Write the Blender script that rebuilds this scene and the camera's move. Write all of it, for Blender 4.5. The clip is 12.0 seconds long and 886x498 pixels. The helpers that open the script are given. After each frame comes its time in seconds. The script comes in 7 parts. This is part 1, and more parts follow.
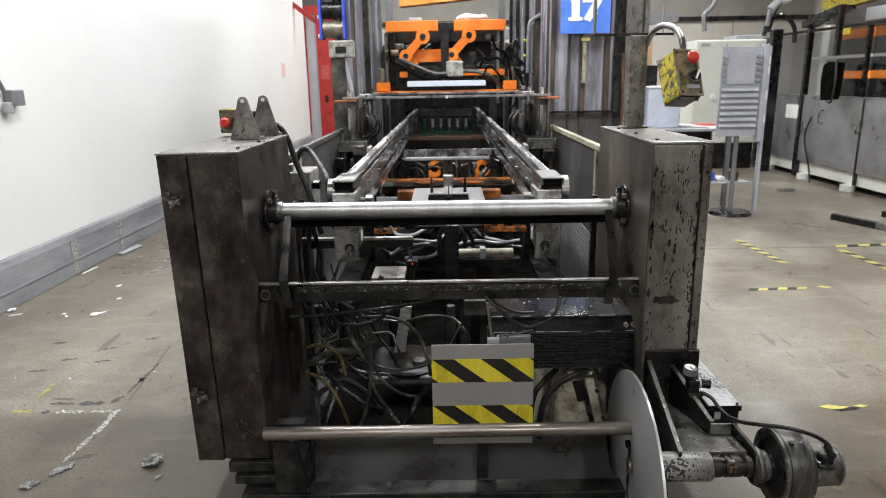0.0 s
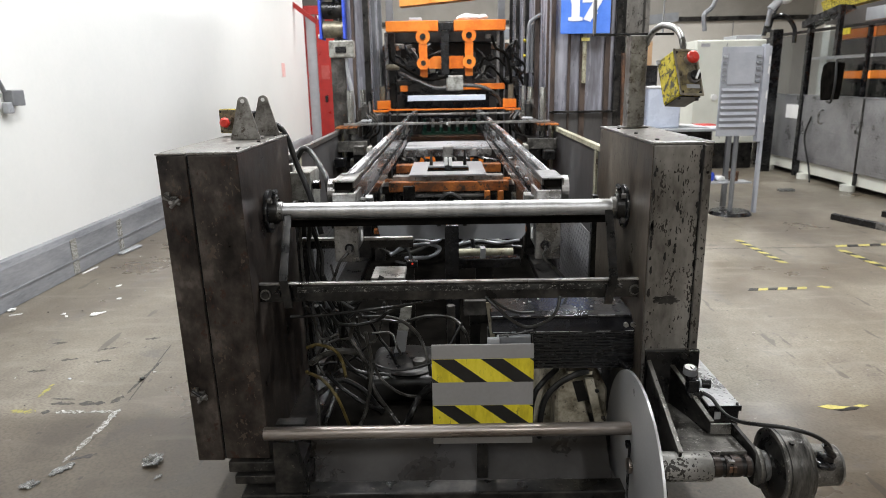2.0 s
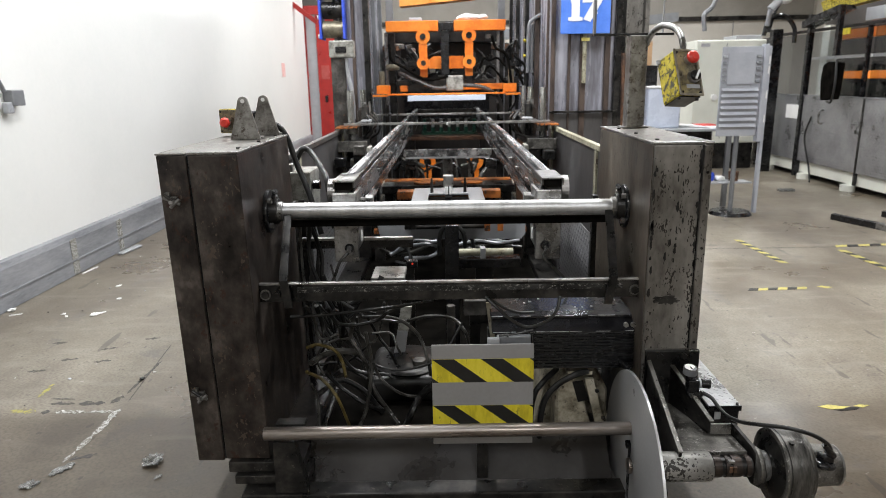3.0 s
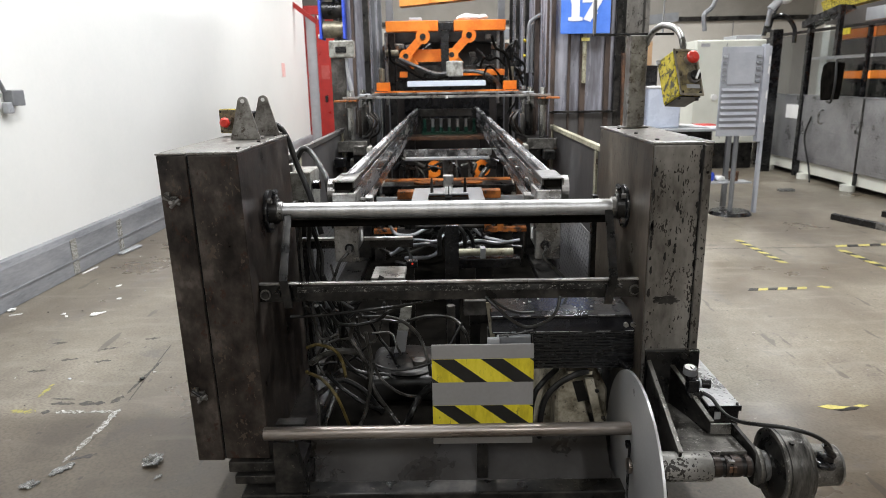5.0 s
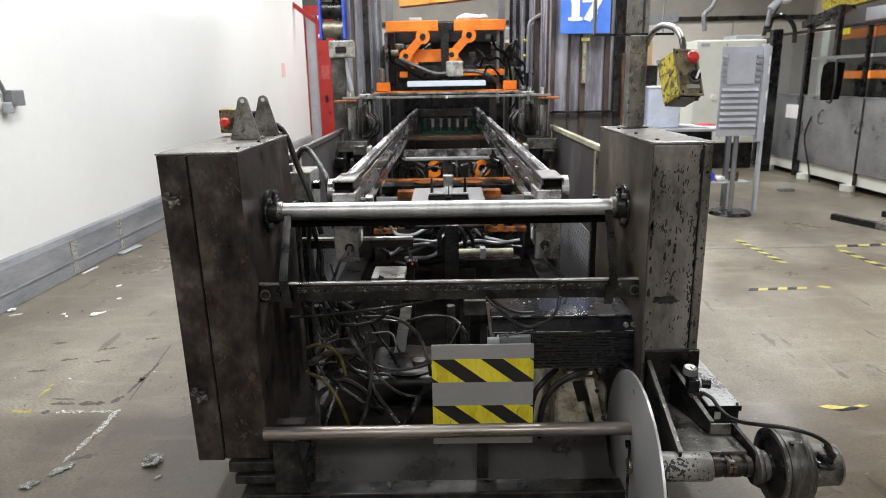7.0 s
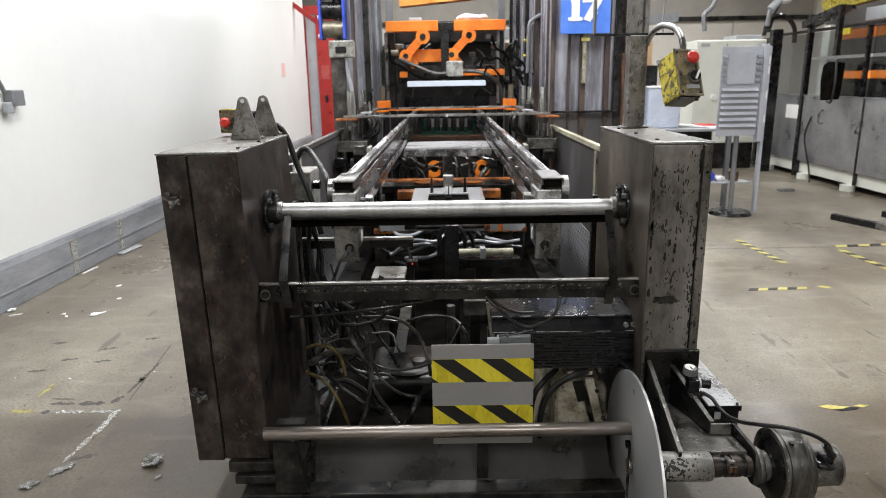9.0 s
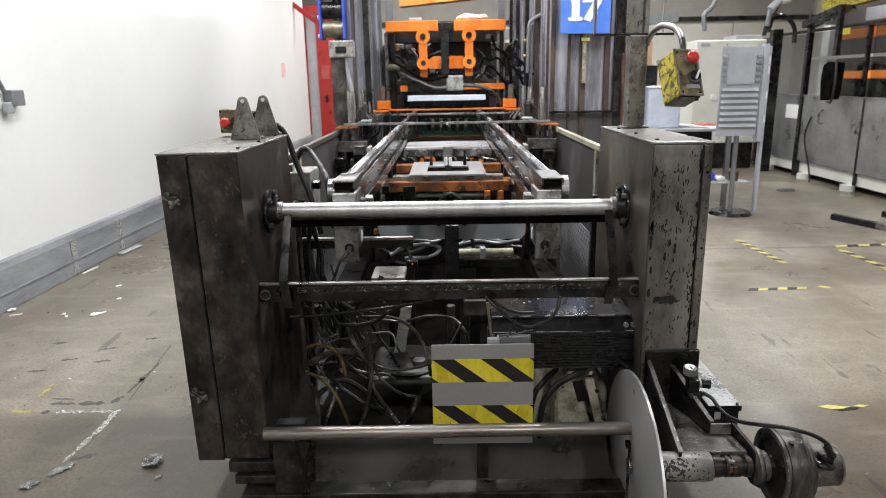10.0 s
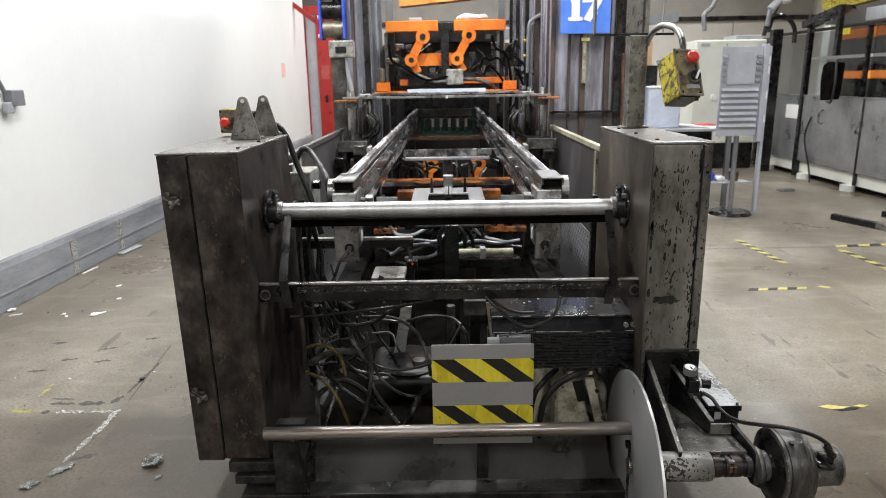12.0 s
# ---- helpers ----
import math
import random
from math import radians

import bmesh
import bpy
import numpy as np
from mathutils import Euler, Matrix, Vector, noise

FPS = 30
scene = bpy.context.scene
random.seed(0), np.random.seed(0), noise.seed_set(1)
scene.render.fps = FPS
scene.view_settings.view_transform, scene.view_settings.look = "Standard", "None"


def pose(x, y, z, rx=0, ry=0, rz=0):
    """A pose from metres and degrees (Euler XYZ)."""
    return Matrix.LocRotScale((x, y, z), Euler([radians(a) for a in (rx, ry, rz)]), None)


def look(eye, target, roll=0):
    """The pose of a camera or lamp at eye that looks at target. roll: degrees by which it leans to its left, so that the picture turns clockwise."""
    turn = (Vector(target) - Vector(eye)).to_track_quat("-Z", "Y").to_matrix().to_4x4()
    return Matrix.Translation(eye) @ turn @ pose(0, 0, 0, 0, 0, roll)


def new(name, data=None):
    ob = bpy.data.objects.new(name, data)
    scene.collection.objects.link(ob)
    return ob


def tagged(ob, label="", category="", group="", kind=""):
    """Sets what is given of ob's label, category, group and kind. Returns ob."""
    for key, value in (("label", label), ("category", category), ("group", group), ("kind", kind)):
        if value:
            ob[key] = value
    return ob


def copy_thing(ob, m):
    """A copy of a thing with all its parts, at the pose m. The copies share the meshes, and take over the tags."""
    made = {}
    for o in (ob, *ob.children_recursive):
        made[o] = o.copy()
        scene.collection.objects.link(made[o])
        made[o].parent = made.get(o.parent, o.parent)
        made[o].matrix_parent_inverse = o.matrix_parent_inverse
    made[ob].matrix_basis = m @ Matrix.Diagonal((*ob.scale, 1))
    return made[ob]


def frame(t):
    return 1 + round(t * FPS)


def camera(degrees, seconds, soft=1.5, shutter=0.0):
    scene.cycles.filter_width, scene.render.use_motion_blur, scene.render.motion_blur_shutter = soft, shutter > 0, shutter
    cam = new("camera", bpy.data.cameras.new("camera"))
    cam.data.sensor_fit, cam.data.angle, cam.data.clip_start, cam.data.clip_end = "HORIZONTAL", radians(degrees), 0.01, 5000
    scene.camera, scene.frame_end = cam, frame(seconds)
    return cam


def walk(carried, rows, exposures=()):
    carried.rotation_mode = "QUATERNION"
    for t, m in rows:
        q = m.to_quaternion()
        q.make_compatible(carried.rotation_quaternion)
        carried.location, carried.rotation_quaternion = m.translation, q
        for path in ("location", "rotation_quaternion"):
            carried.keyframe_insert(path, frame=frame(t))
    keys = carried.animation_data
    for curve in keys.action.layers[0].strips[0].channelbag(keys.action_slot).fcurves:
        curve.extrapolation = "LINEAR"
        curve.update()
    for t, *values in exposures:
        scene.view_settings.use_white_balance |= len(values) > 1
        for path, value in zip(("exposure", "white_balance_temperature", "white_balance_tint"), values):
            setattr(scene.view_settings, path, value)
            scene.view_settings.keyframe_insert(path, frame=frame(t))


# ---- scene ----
# ---- camera, standing still on a tripod ----
cam = camera(67.65, 12.0, soft=0.8, shutter=0.4)
EYE = (0.0, 0.0, 1.5)
AIM = (-0.00901, 0.96865, 1.25174)
cam.data.dof.use_dof = True
cam.data.dof.focus_distance = 2.25
cam.data.dof.aperture_fstop = 4.5
walk(cam, [(0.0, look(EYE, AIM, -1.0)), (12.0, look(EYE, AIM, -1.0))])

# ---- world and lights ----
world = bpy.data.worlds.new("hall_air")
scene.world = world
world.use_nodes = True
world.node_tree.nodes["Background"].inputs[0].default_value = (0.9, 0.95, 1.0, 1)
world.node_tree.nodes["Background"].inputs[1].default_value = 0.25
scene.view_settings.exposure = 0.0
LAMP_WATTS = 110.0
LAMP_COLOUR = (0.96, 0.98, 1.0)


# ---- materials ----
def surface(name, colours, scale=6.0, rough=0.5, metal=0.0, bump=0.1, fine=60.0, spots=None, spot_amount=0.62,
            stretch=(1, 1, 1), rough_vary=0.15, emit=None, emit_strength=0.0, pits=None, pit_amount=0.6, pit_scale=45.0):
    """A surface with broad blotches, fine grain, worn spots and relief."""
    m = bpy.data.materials.new(name)
    m.use_nodes = True
    nt = m.node_tree
    b = nt.nodes["Principled BSDF"]
    tc = nt.nodes.new("ShaderNodeTexCoord")
    mp = nt.nodes.new("ShaderNodeMapping")
    mp.inputs["Scale"].default_value = stretch
    nt.links.new(tc.outputs["Object"], mp.inputs["Vector"])
    oi = nt.nodes.new("ShaderNodeObjectInfo")
    off = nt.nodes.new("ShaderNodeVectorMath")
    off.operation = "ADD"
    nt.links.new(mp.outputs[0], off.inputs[0])
    nt.links.new(oi.outputs["Random"], off.inputs[1])
    big = nt.nodes.new("ShaderNodeTexNoise")
    big.inputs["Scale"].default_value = scale
    big.inputs["Detail"].default_value = 6
    big.inputs["Roughness"].default_value = 0.62
    nt.links.new(off.outputs[0], big.inputs["Vector"])
    small = nt.nodes.new("ShaderNodeTexNoise")
    small.inputs["Scale"].default_value = fine
    small.inputs["Detail"].default_value = 4
    nt.links.new(off.outputs[0], small.inputs["Vector"])
    mixf = nt.nodes.new("ShaderNodeMath")
    mixf.operation = "MULTIPLY_ADD"
    nt.links.new(small.outputs["Fac"], mixf.inputs[0])
    mixf.inputs[1].default_value = 0.25
    nt.links.new(big.outputs["Fac"], mixf.inputs[2])
    ramp = nt.nodes.new("ShaderNodeValToRGB")
    n = len(colours)
    for i, c in enumerate(colours):
        p = 0.49 + 0.29 * (i / max(1, n - 1))
        e = ramp.color_ramp.elements[i] if i < 2 else ramp.color_ramp.elements.new(p)
        e.position = p
        e.color = (*c, 1)
    nt.links.new(mixf.outputs[0], ramp.inputs[0])
    col = ramp.outputs[0]
    if spots:
        sp = nt.nodes.new("ShaderNodeTexNoise")
        sp.inputs["Scale"].default_value = scale * 3.3
        sp.inputs["Detail"].default_value = 8
        sp.inputs["Roughness"].default_value = 0.75
        nt.links.new(off.outputs[0], sp.inputs["Vector"])
        mr = nt.nodes.new("ShaderNodeMapRange")
        mr.inputs["From Min"].default_value = spot_amount
        mr.inputs["From Max"].default_value = spot_amount + 0.05
        nt.links.new(sp.outputs["Fac"], mr.inputs["Value"])
        mx = nt.nodes.new("ShaderNodeMix")
        mx.data_type = "RGBA"
        nt.links.new(mr.outputs[0], mx.inputs["Factor"])
        nt.links.new(col, mx.inputs["A"])
        mx.inputs["B"].default_value = (*spots, 1)
        col = mx.outputs["Result"]
    if pits:
        # small chips gathered in patches
        pn = nt.nodes.new("ShaderNodeTexNoise")
        pn.inputs["Scale"].default_value = pit_scale
        pn.inputs["Detail"].default_value = 5
        nt.links.new(off.outputs[0], pn.inputs["Vector"])
        patch = nt.nodes.new("ShaderNodeTexNoise")
        patch.inputs["Scale"].default_value = pit_scale * 0.16
        patch.inputs["Detail"].default_value = 3
        nt.links.new(off.outputs[0], patch.inputs["Vector"])
        sm = nt.nodes.new("ShaderNodeMath")
        sm.operation = "MULTIPLY_ADD"
        nt.links.new(patch.outputs["Fac"], sm.inputs[0])
        sm.inputs[1].default_value = 0.9
        nt.links.new(pn.outputs["Fac"], sm.inputs[2])
        mr2 = nt.nodes.new("ShaderNodeMapRange")
        mr2.inputs["From Min"].default_value = pit_amount + 0.45
        mr2.inputs["From Max"].default_value = pit_amount + 0.48
        nt.links.new(sm.outputs[0], mr2.inputs["Value"])
        mx2 = nt.nodes.new("ShaderNodeMix")
        mx2.data_type = "RGBA"
        nt.links.new(mr2.outputs[0], mx2.inputs["Factor"])
        nt.links.new(col, mx2.inputs["A"])
        mx2.inputs["B"].default_value = (*pits, 1)
        col = mx2.outputs["Result"]
    nt.links.new(col, b.inputs["Base Color"])
    rr = nt.nodes.new("ShaderNodeMapRange")
    rr.inputs["From Min"].default_value = 0.3
    rr.inputs["From Max"].default_value = 0.7
    rr.inputs["To Min"].default_value = max(0.04, rough - rough_vary)
    rr.inputs["To Max"].default_value = min(1.0, rough + rough_vary)
    nt.links.new(big.outputs["Fac"], rr.inputs["Value"])
    nt.links.new(rr.outputs[0], b.inputs["Roughness"])
    b.inputs["Metallic"].default_value = metal
    if bump:
        bp = nt.nodes.new("ShaderNodeBump")
        bp.inputs["Strength"].default_value = bump
        bp.inputs["Distance"].default_value = 0.004
        nt.links.new(mixf.outputs[0], bp.inputs["Height"])
        nt.links.new(bp.outputs[0], b.inputs["Normal"])
    if emit:
        b.inputs["Emission Color"].default_value = (*emit, 1)
        b.inputs["Emission Strength"].default_value = emit_strength
    return m


M_BROWN = surface("brown_patina_steel", [(0.013, 0.01, 0.009), (0.034, 0.027, 0.023), (0.06, 0.049, 0.042), (0.115, 0.096, 0.083)], 8.0, 0.4, 0.4, 0.35,
                  38, spots=(0.048, 0.024, 0.016), spot_amount=0.575, stretch=(1, 1, 0.7), rough_vary=0.14, pits=(0.085, 0.064, 0.05), pit_amount=0.68, pit_scale=95)
M_GREYSTEEL = surface("scuffed_grey_steel", [(0.09, 0.082, 0.073), (0.195, 0.183, 0.166), (0.30, 0.283, 0.26)], 4.0, 0.42, 0.5, 0.35,
                      50, spots=(0.025, 0.022, 0.02), spot_amount=0.64, stretch=(1, 1, 0.5), rough_vary=0.2, pits=(0.035, 0.03, 0.026), pit_amount=0.63, pit_scale=150)
M_INNER = surface("brown_stained_sheet", [(0.05, 0.04, 0.031), (0.105, 0.088, 0.07), (0.17, 0.145, 0.118)], 3.5, 0.42, 0.4, 0.3, 50,
                  spots=(0.085, 0.045, 0.025), spot_amount=0.6, stretch=(1, 1, 0.35), pits=(0.03, 0.026, 0.022), pit_amount=0.66, pit_scale=120)
M_TOPSTEEL = surface("bare_scratched_steel", [(0.1, 0.092, 0.082), (0.2, 0.19, 0.175), (0.33, 0.32, 0.3)], 12, 0.42, 0.6, 0.25, 90,
                     spots=(0.1, 0.082, 0.068), spot_amount=0.55)
M_DARK = surface("oily_dark_steel", [(0.008, 0.008, 0.008), (0.022, 0.021, 0.02), (0.055, 0.05, 0.045)], 8, 0.36, 0.55, 0.4, 50,
                 spots=(0.11, 0.1, 0.085), spot_amount=0.61, rough_vary=0.2)
M_DARKSHEET = surface("dull_dark_sheet", [(0.014, 0.012, 0.011), (0.032, 0.029, 0.027)], 5, 0.3, 0.0, 0.1, 60, rough_vary=0.1)
M_DARKSHEET.node_tree.nodes["Principled BSDF"].inputs["Specular IOR Level"].default_value = 0.5
M_BLACK = surface("black_painted_metal", [(0.005, 0.005, 0.006), (0.012, 0.012, 0.013)], 12, 0.26, 0.0, 0.12, 90,
                  spots=(0.16, 0.16, 0.16), spot_amount=0.7)
M_GLOSSBLACK = surface("glossy_black_paint", [(0.005, 0.005, 0.006), (0.014, 0.014, 0.017)], 12, 0.24, 0.0, 0.25, 40, spots=(0.14, 0.14, 0.14), spot_amount=0.72, rough_vary=0.08)
M_CHIP = surface("bright_chipped_edge", [(0.3, 0.3, 0.3), (0.6, 0.6, 0.6)], 30, 0.35, 0.6, 0.2, 120)
M_GRIME = surface("grimy_grey_iron", [(0.022, 0.02, 0.018), (0.06, 0.056, 0.051), (0.13, 0.122, 0.112)], 7, 0.5, 0.4, 0.4, 50, spots=(0.13, 0.07, 0.04), spot_amount=0.62)
# lightless black for shaded recesses and voids, and for black hoses and cover
M_MATTEBLACK = surface("matt_black_and_shade", [(0.003, 0.0028, 0.0025), (0.010, 0.009, 0.0078)], 8, 0.95, 0.0, 0.2, 60)
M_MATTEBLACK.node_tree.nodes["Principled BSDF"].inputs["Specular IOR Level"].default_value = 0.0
M_DARKRUST = surface("dark_brown_post_paint", [(0.025, 0.017, 0.014), (0.06, 0.042, 0.034), (0.1, 0.07, 0.055)], 9, 0.55, 0.2, 0.2, 60, stretch=(1, 1, 0.3))
M_CHROME = surface("polished_roller_steel", [(0.46, 0.46, 0.465), (0.58, 0.58, 0.585), (0.66, 0.66, 0.665)], 9, 0.42, 0.85, 0.0, 80,
                   stretch=(1, 0.4, 0.4), rough_vary=0.05)
M_SCRATCH = surface("scratched_black_web", [(0.012, 0.012, 0.012), (0.03, 0.03, 0.029), (0.06, 0.06, 0.058)], 8, 0.4, 0.5, 0.3, 60,
                    spots=(0.26, 0.25, 0.235), spot_amount=0.55, stretch=(2.5, 2, 4))
# pale base paints in the lamp reflections along the rail tops
M_RAILTOP = surface("running_strip_painted_sheen", [(0.3, 0.3, 0.305), (0.62, 0.62, 0.63), (0.8, 0.8, 0.81)], 14, 0.24, 0.5, 0.35, 70,
                    spots=(0.06, 0.055, 0.05), spot_amount=0.6, stretch=(1.5, 0.12, 1))
M_RODSTEEL = surface("oily_ground_rod", [(0.16, 0.155, 0.14), (0.28, 0.275, 0.26), (0.36, 0.355, 0.34)], 6, 0.25, 0.9, 0.05, 90, stretch=(1, 1, 0.3))
M_BARSTEEL = surface("brownish_shaft_steel", [(0.17, 0.14, 0.12), (0.27, 0.235, 0.21), (0.33, 0.3, 0.28)], 10, 0.33, 0.85, 0.08, 100,
                     stretch=(0.3, 3, 3))
M_STEEL = surface("worn_machined_steel", [(0.16, 0.155, 0.15), (0.3, 0.295, 0.285), (0.45, 0.44, 0.43)], 10, 0.36, 0.8, 0.15, 90,
                  spots=(0.06, 0.05, 0.045), spot_amount=0.59)
M_LIFTPLATE = surface("smooth_grey_lift_plate", [(0.26, 0.265, 0.275), (0.36, 0.365, 0.375)], 7, 0.4, 0.4, 0.1, 90, spots=(0.2, 0.2, 0.205), spot_amount=0.68)
M_PLATEN = surface("clean_brushed_platen", [(0.42, 0.425, 0.44), (0.56, 0.565, 0.58), (0.66, 0.665, 0.68)], 5, 0.34, 0.5, 0.1, 120, stretch=(0.3, 3, 1))
M_RAIL = surface("greasy_rail_steel", [(0.07, 0.07, 0.072), (0.3, 0.3, 0.305), (0.62, 0.62, 0.63)], 10, 0.24, 0.8, 0.35, 90,
                 spots=(0.05, 0.045, 0.042), spot_amount=0.58, stretch=(1.3, 0.12, 1.3))
M_PLATE = surface("grey_brushed_aluminium", [(0.30, 0.295, 0.295), (0.345, 0.34, 0.34)], 5, 0.5, 0.3, 0.05, 160, stretch=(0.5, 6, 0.5))
M_DISC = surface("satin_grey_disc", [(0.32, 0.32, 0.325), (0.4, 0.4, 0.405)], 4, 0.42, 0.4, 0.05, 150)
M_GUNMETAL = surface("cast_grey_metal", [(0.055, 0.052, 0.047), (0.115, 0.11, 0.1), (0.21, 0.2, 0.185)], 14, 0.45, 0.6, 0.9, 170,
                     spots=(0.03, 0.028, 0.025), spot_amount=0.6, rough_vary=0.2, pits=(0.3, 0.29, 0.27), pit_amount=0.67, pit_scale=190)
M_SCUFFEDGREY = surface("chipped_grey_enamel", [(0.15, 0.145, 0.135), (0.22, 0.215, 0.2), (0.28, 0.27, 0.255)], 10, 0.42, 0.3, 0.4, 90,
                        spots=(0.05, 0.045, 0.04), spot_amount=0.6, pits=(0.03, 0.027, 0.024), pit_amount=0.6, pit_scale=120)
M_ORANGE = surface("orange_machine_paint", [(0.72, 0.16, 0.012), (0.85, 0.23, 0.02), (0.9, 0.27, 0.03)], 5, 0.42, 0.0, 0.1, 60,
                   spots=(0.25, 0.07, 0.02), spot_amount=0.66)
M_ORANGEOLD = surface("grimy_orange_paint", [(0.1, 0.035, 0.012), (0.3, 0.09, 0.016), (0.55, 0.17, 0.025)], 7, 0.5, 0.0, 0.2, 60,
                      spots=(0.05, 0.03, 0.02), spot_amount=0.53)
M_RUST = surface("rusty_brown_iron", [(0.05, 0.028, 0.018), (0.12, 0.062, 0.035), (0.2, 0.1, 0.055)], 9, 0.7, 0.2, 0.4, 60)
M_YELLOW = surface("scuffed_yellow_tape", [(0.55, 0.45, 0.02), (0.72, 0.6, 0.03), (0.78, 0.66, 0.05)], 14, 0.42, 0.0, 0.1, 80,
                   spots=(0.3, 0.25, 0.03), spot_amount=0.58, stretch=(1.5, 1, 0.4))
M_TAPEBLACK = surface("black_tape", [(0.006, 0.006, 0.0065), (0.016, 0.016, 0.016)], 14, 0.4, 0.0, 0.1, 80)
M_FLOORYELLOW = surface("worn_yellow_floor_tape", [(0.42, 0.36, 0.1), (0.62, 0.55, 0.15)], 26, 0.5, 0.0, 0.1, 60,
                        spots=(0.2, 0.18, 0.12), spot_amount=0.6)
M_FLOORWHITE = surface("scraped_white_floor_tape", [(0.3, 0.3, 0.28), (0.6, 0.6, 0.58)], 22, 0.6, 0.0, 0.2, 60,
                       spots=(0.16, 0.145, 0.12), spot_amount=0.475)
M_YELLOWBOX = surface("chipped_yellow_paint", [(0.42, 0.34, 0.02), (0.62, 0.5, 0.04), (0.7, 0.58, 0.08)], 16, 0.35, 0.3, 0.3, 70,
                      spots=(0.06, 0.055, 0.035), spot_amount=0.5)
M_DIRTYPLATE = surface("dirty_steel_cover", [(0.16, 0.14, 0.1), (0.3, 0.27, 0.2)], 18, 0.4, 0.5, 0.3, 70, spots=(0.05, 0.04, 0.03),
                       spot_amount=0.6)
M_LID = surface("oily_worn_lid", [(0.09, 0.075, 0.05), (0.2, 0.17, 0.11), (0.36, 0.30, 0.14)], 18, 0.35, 0.3, 0.3, 70, spots=(0.06, 0.05, 0.03), spot_amount=0.56)
M_RED = surface("red_plastic", [(0.6, 0.03, 0.02), (0.75, 0.05, 0.03)], 20, 0.35, 0.0, 0.03)
M_REDPAINT = surface("red_door_paint", [(0.3, 0.01, 0.008), (0.42, 0.02, 0.014)], 4, 0.4, 0.0, 0.05)
M_BLUE = surface("blue_sign_enamel", [(0.06, 0.17, 0.62), (0.09, 0.22, 0.72)], 6, 0.4, 0.0, 0.04, spots=(0.12, 0.2, 0.5), spot_amount=0.7)
M_BLUEPLASTIC = surface("blue_plastic", [(0.03, 0.07, 0.5), (0.05, 0.1, 0.62)], 6, 0.4)
M_COOLWHITE = surface("cool_white_paint", [(0.62, 0.68, 0.78), (0.7, 0.75, 0.84)], 8, 0.4, 0, 0.05, spots=(0.4, 0.42, 0.46), spot_amount=0.66)
M_WHITE = surface("white_lettering", [(0.72, 0.72, 0.7), (0.82, 0.82, 0.8)], 20, 0.5, spots=(0.4, 0.45, 0.6), spot_amount=0.68)
M_PAPER = surface("white_paper", [(0.75, 0.75, 0.74), (0.82, 0.82, 0.81)], 8, 0.7, 0, 0.05)
M_WALL = surface("white_wall_panel", [(0.71, 0.715, 0.695), (0.735, 0.735, 0.715), (0.75, 0.75, 0.73)], 0.9, 0.42, 0.0, 0.02, 30,
                 spots=(0.62, 0.62, 0.6), spot_amount=0.75, rough_vary=0.06)
M_BACKWALL = surface("beige_cladding", [(0.46, 0.43, 0.38), (0.53, 0.5, 0.45)], 1.2, 0.6, 0, 0.05)
M_UPPERWALL = surface("brown_grey_cladding", [(0.2, 0.185, 0.16), (0.27, 0.25, 0.22)], 1.2, 0.6, 0, 0.05)
M_BASEBOARD = surface("scuffed_grey_kick_board", [(0.15, 0.155, 0.17), (0.23, 0.235, 0.25), (0.3, 0.3, 0.315)], 3.0, 0.5, 0.0, 0.12, 40,
                      spots=(0.45, 0.45, 0.45), spot_amount=0.7, stretch=(1, 0.4, 2))
M_CABLE = surface("black_cable_rubber", [(0.006, 0.006, 0.006), (0.016, 0.0155, 0.0145)], 20, 0.38, 0, 0.05)
M_CABLEGREY = surface("dusty_grey_cable", [(0.022, 0.021, 0.019), (0.075, 0.071, 0.064)], 20, 0.36, 0, 0.05)
M_CABLEYELLOW = surface("dirty_yellow_cable", [(0.06, 0.045, 0.016), (0.17, 0.125, 0.035)], 20, 0.45, 0, 0.05)
M_CREAM = surface("cream_enclosure_paint", [(0.68, 0.69, 0.62), (0.76, 0.77, 0.7)], 2.0, 0.4, 0, 0.03, spots=(0.5, 0.5, 0.44), spot_amount=0.72)
M_PALEGREY = surface("pale_grey_paint", [(0.36, 0.37, 0.39), (0.45, 0.46, 0.48)], 4, 0.42, 0.2, 0.05)
M_LOUVRE = surface("light_blue_grey_enamel", [(0.38, 0.395, 0.44), (0.47, 0.485, 0.53)], 4, 0.4, 0.1, 0.05)
M_DIRTYGREY = surface("speckled_dirty_grey_case", [(0.16, 0.155, 0.135), (0.32, 0.315, 0.285), (0.42, 0.415, 0.38)], 18, 0.5, 0.1, 0.3, 70,
                      spots=(0.07, 0.065, 0.05), spot_amount=0.58)
M_RUSTDARK = surface("blackened_brown_iron", [(0.014, 0.01, 0.008), (0.04, 0.028, 0.022)], 14, 0.4, 0.4, 0.2, 60)
M_OILBLACK = surface("oily_black_iron_and_shade", [(0.004, 0.004, 0.004), (0.012, 0.0115, 0.011), (0.026, 0.024, 0.022)], 8, 0.4, 0.3, 0.4, 50)
M_MIDGREY = surface("mid_grey_paint", [(0.17, 0.175, 0.185), (0.23, 0.235, 0.245)], 5, 0.45, 0.2, 0.08)
M_LILAC = surface("hazy_guard_sheet", [(0.17, 0.165, 0.19), (0.32, 0.32, 0.37), (0.46, 0.46, 0.52)], 3.5, 0.28, 0.2, 0.06, 30,
                  spots=(0.15, 0.13, 0.13), spot_amount=0.6, stretch=(1.6, 1.6, 0.22))
M_GUARD = surface("dull_grey_guard_sheet", [(0.075, 0.07, 0.07), (0.125, 0.12, 0.12)], 3, 0.5, 0.3, 0.08, 40, stretch=(1, 1, 0.3))
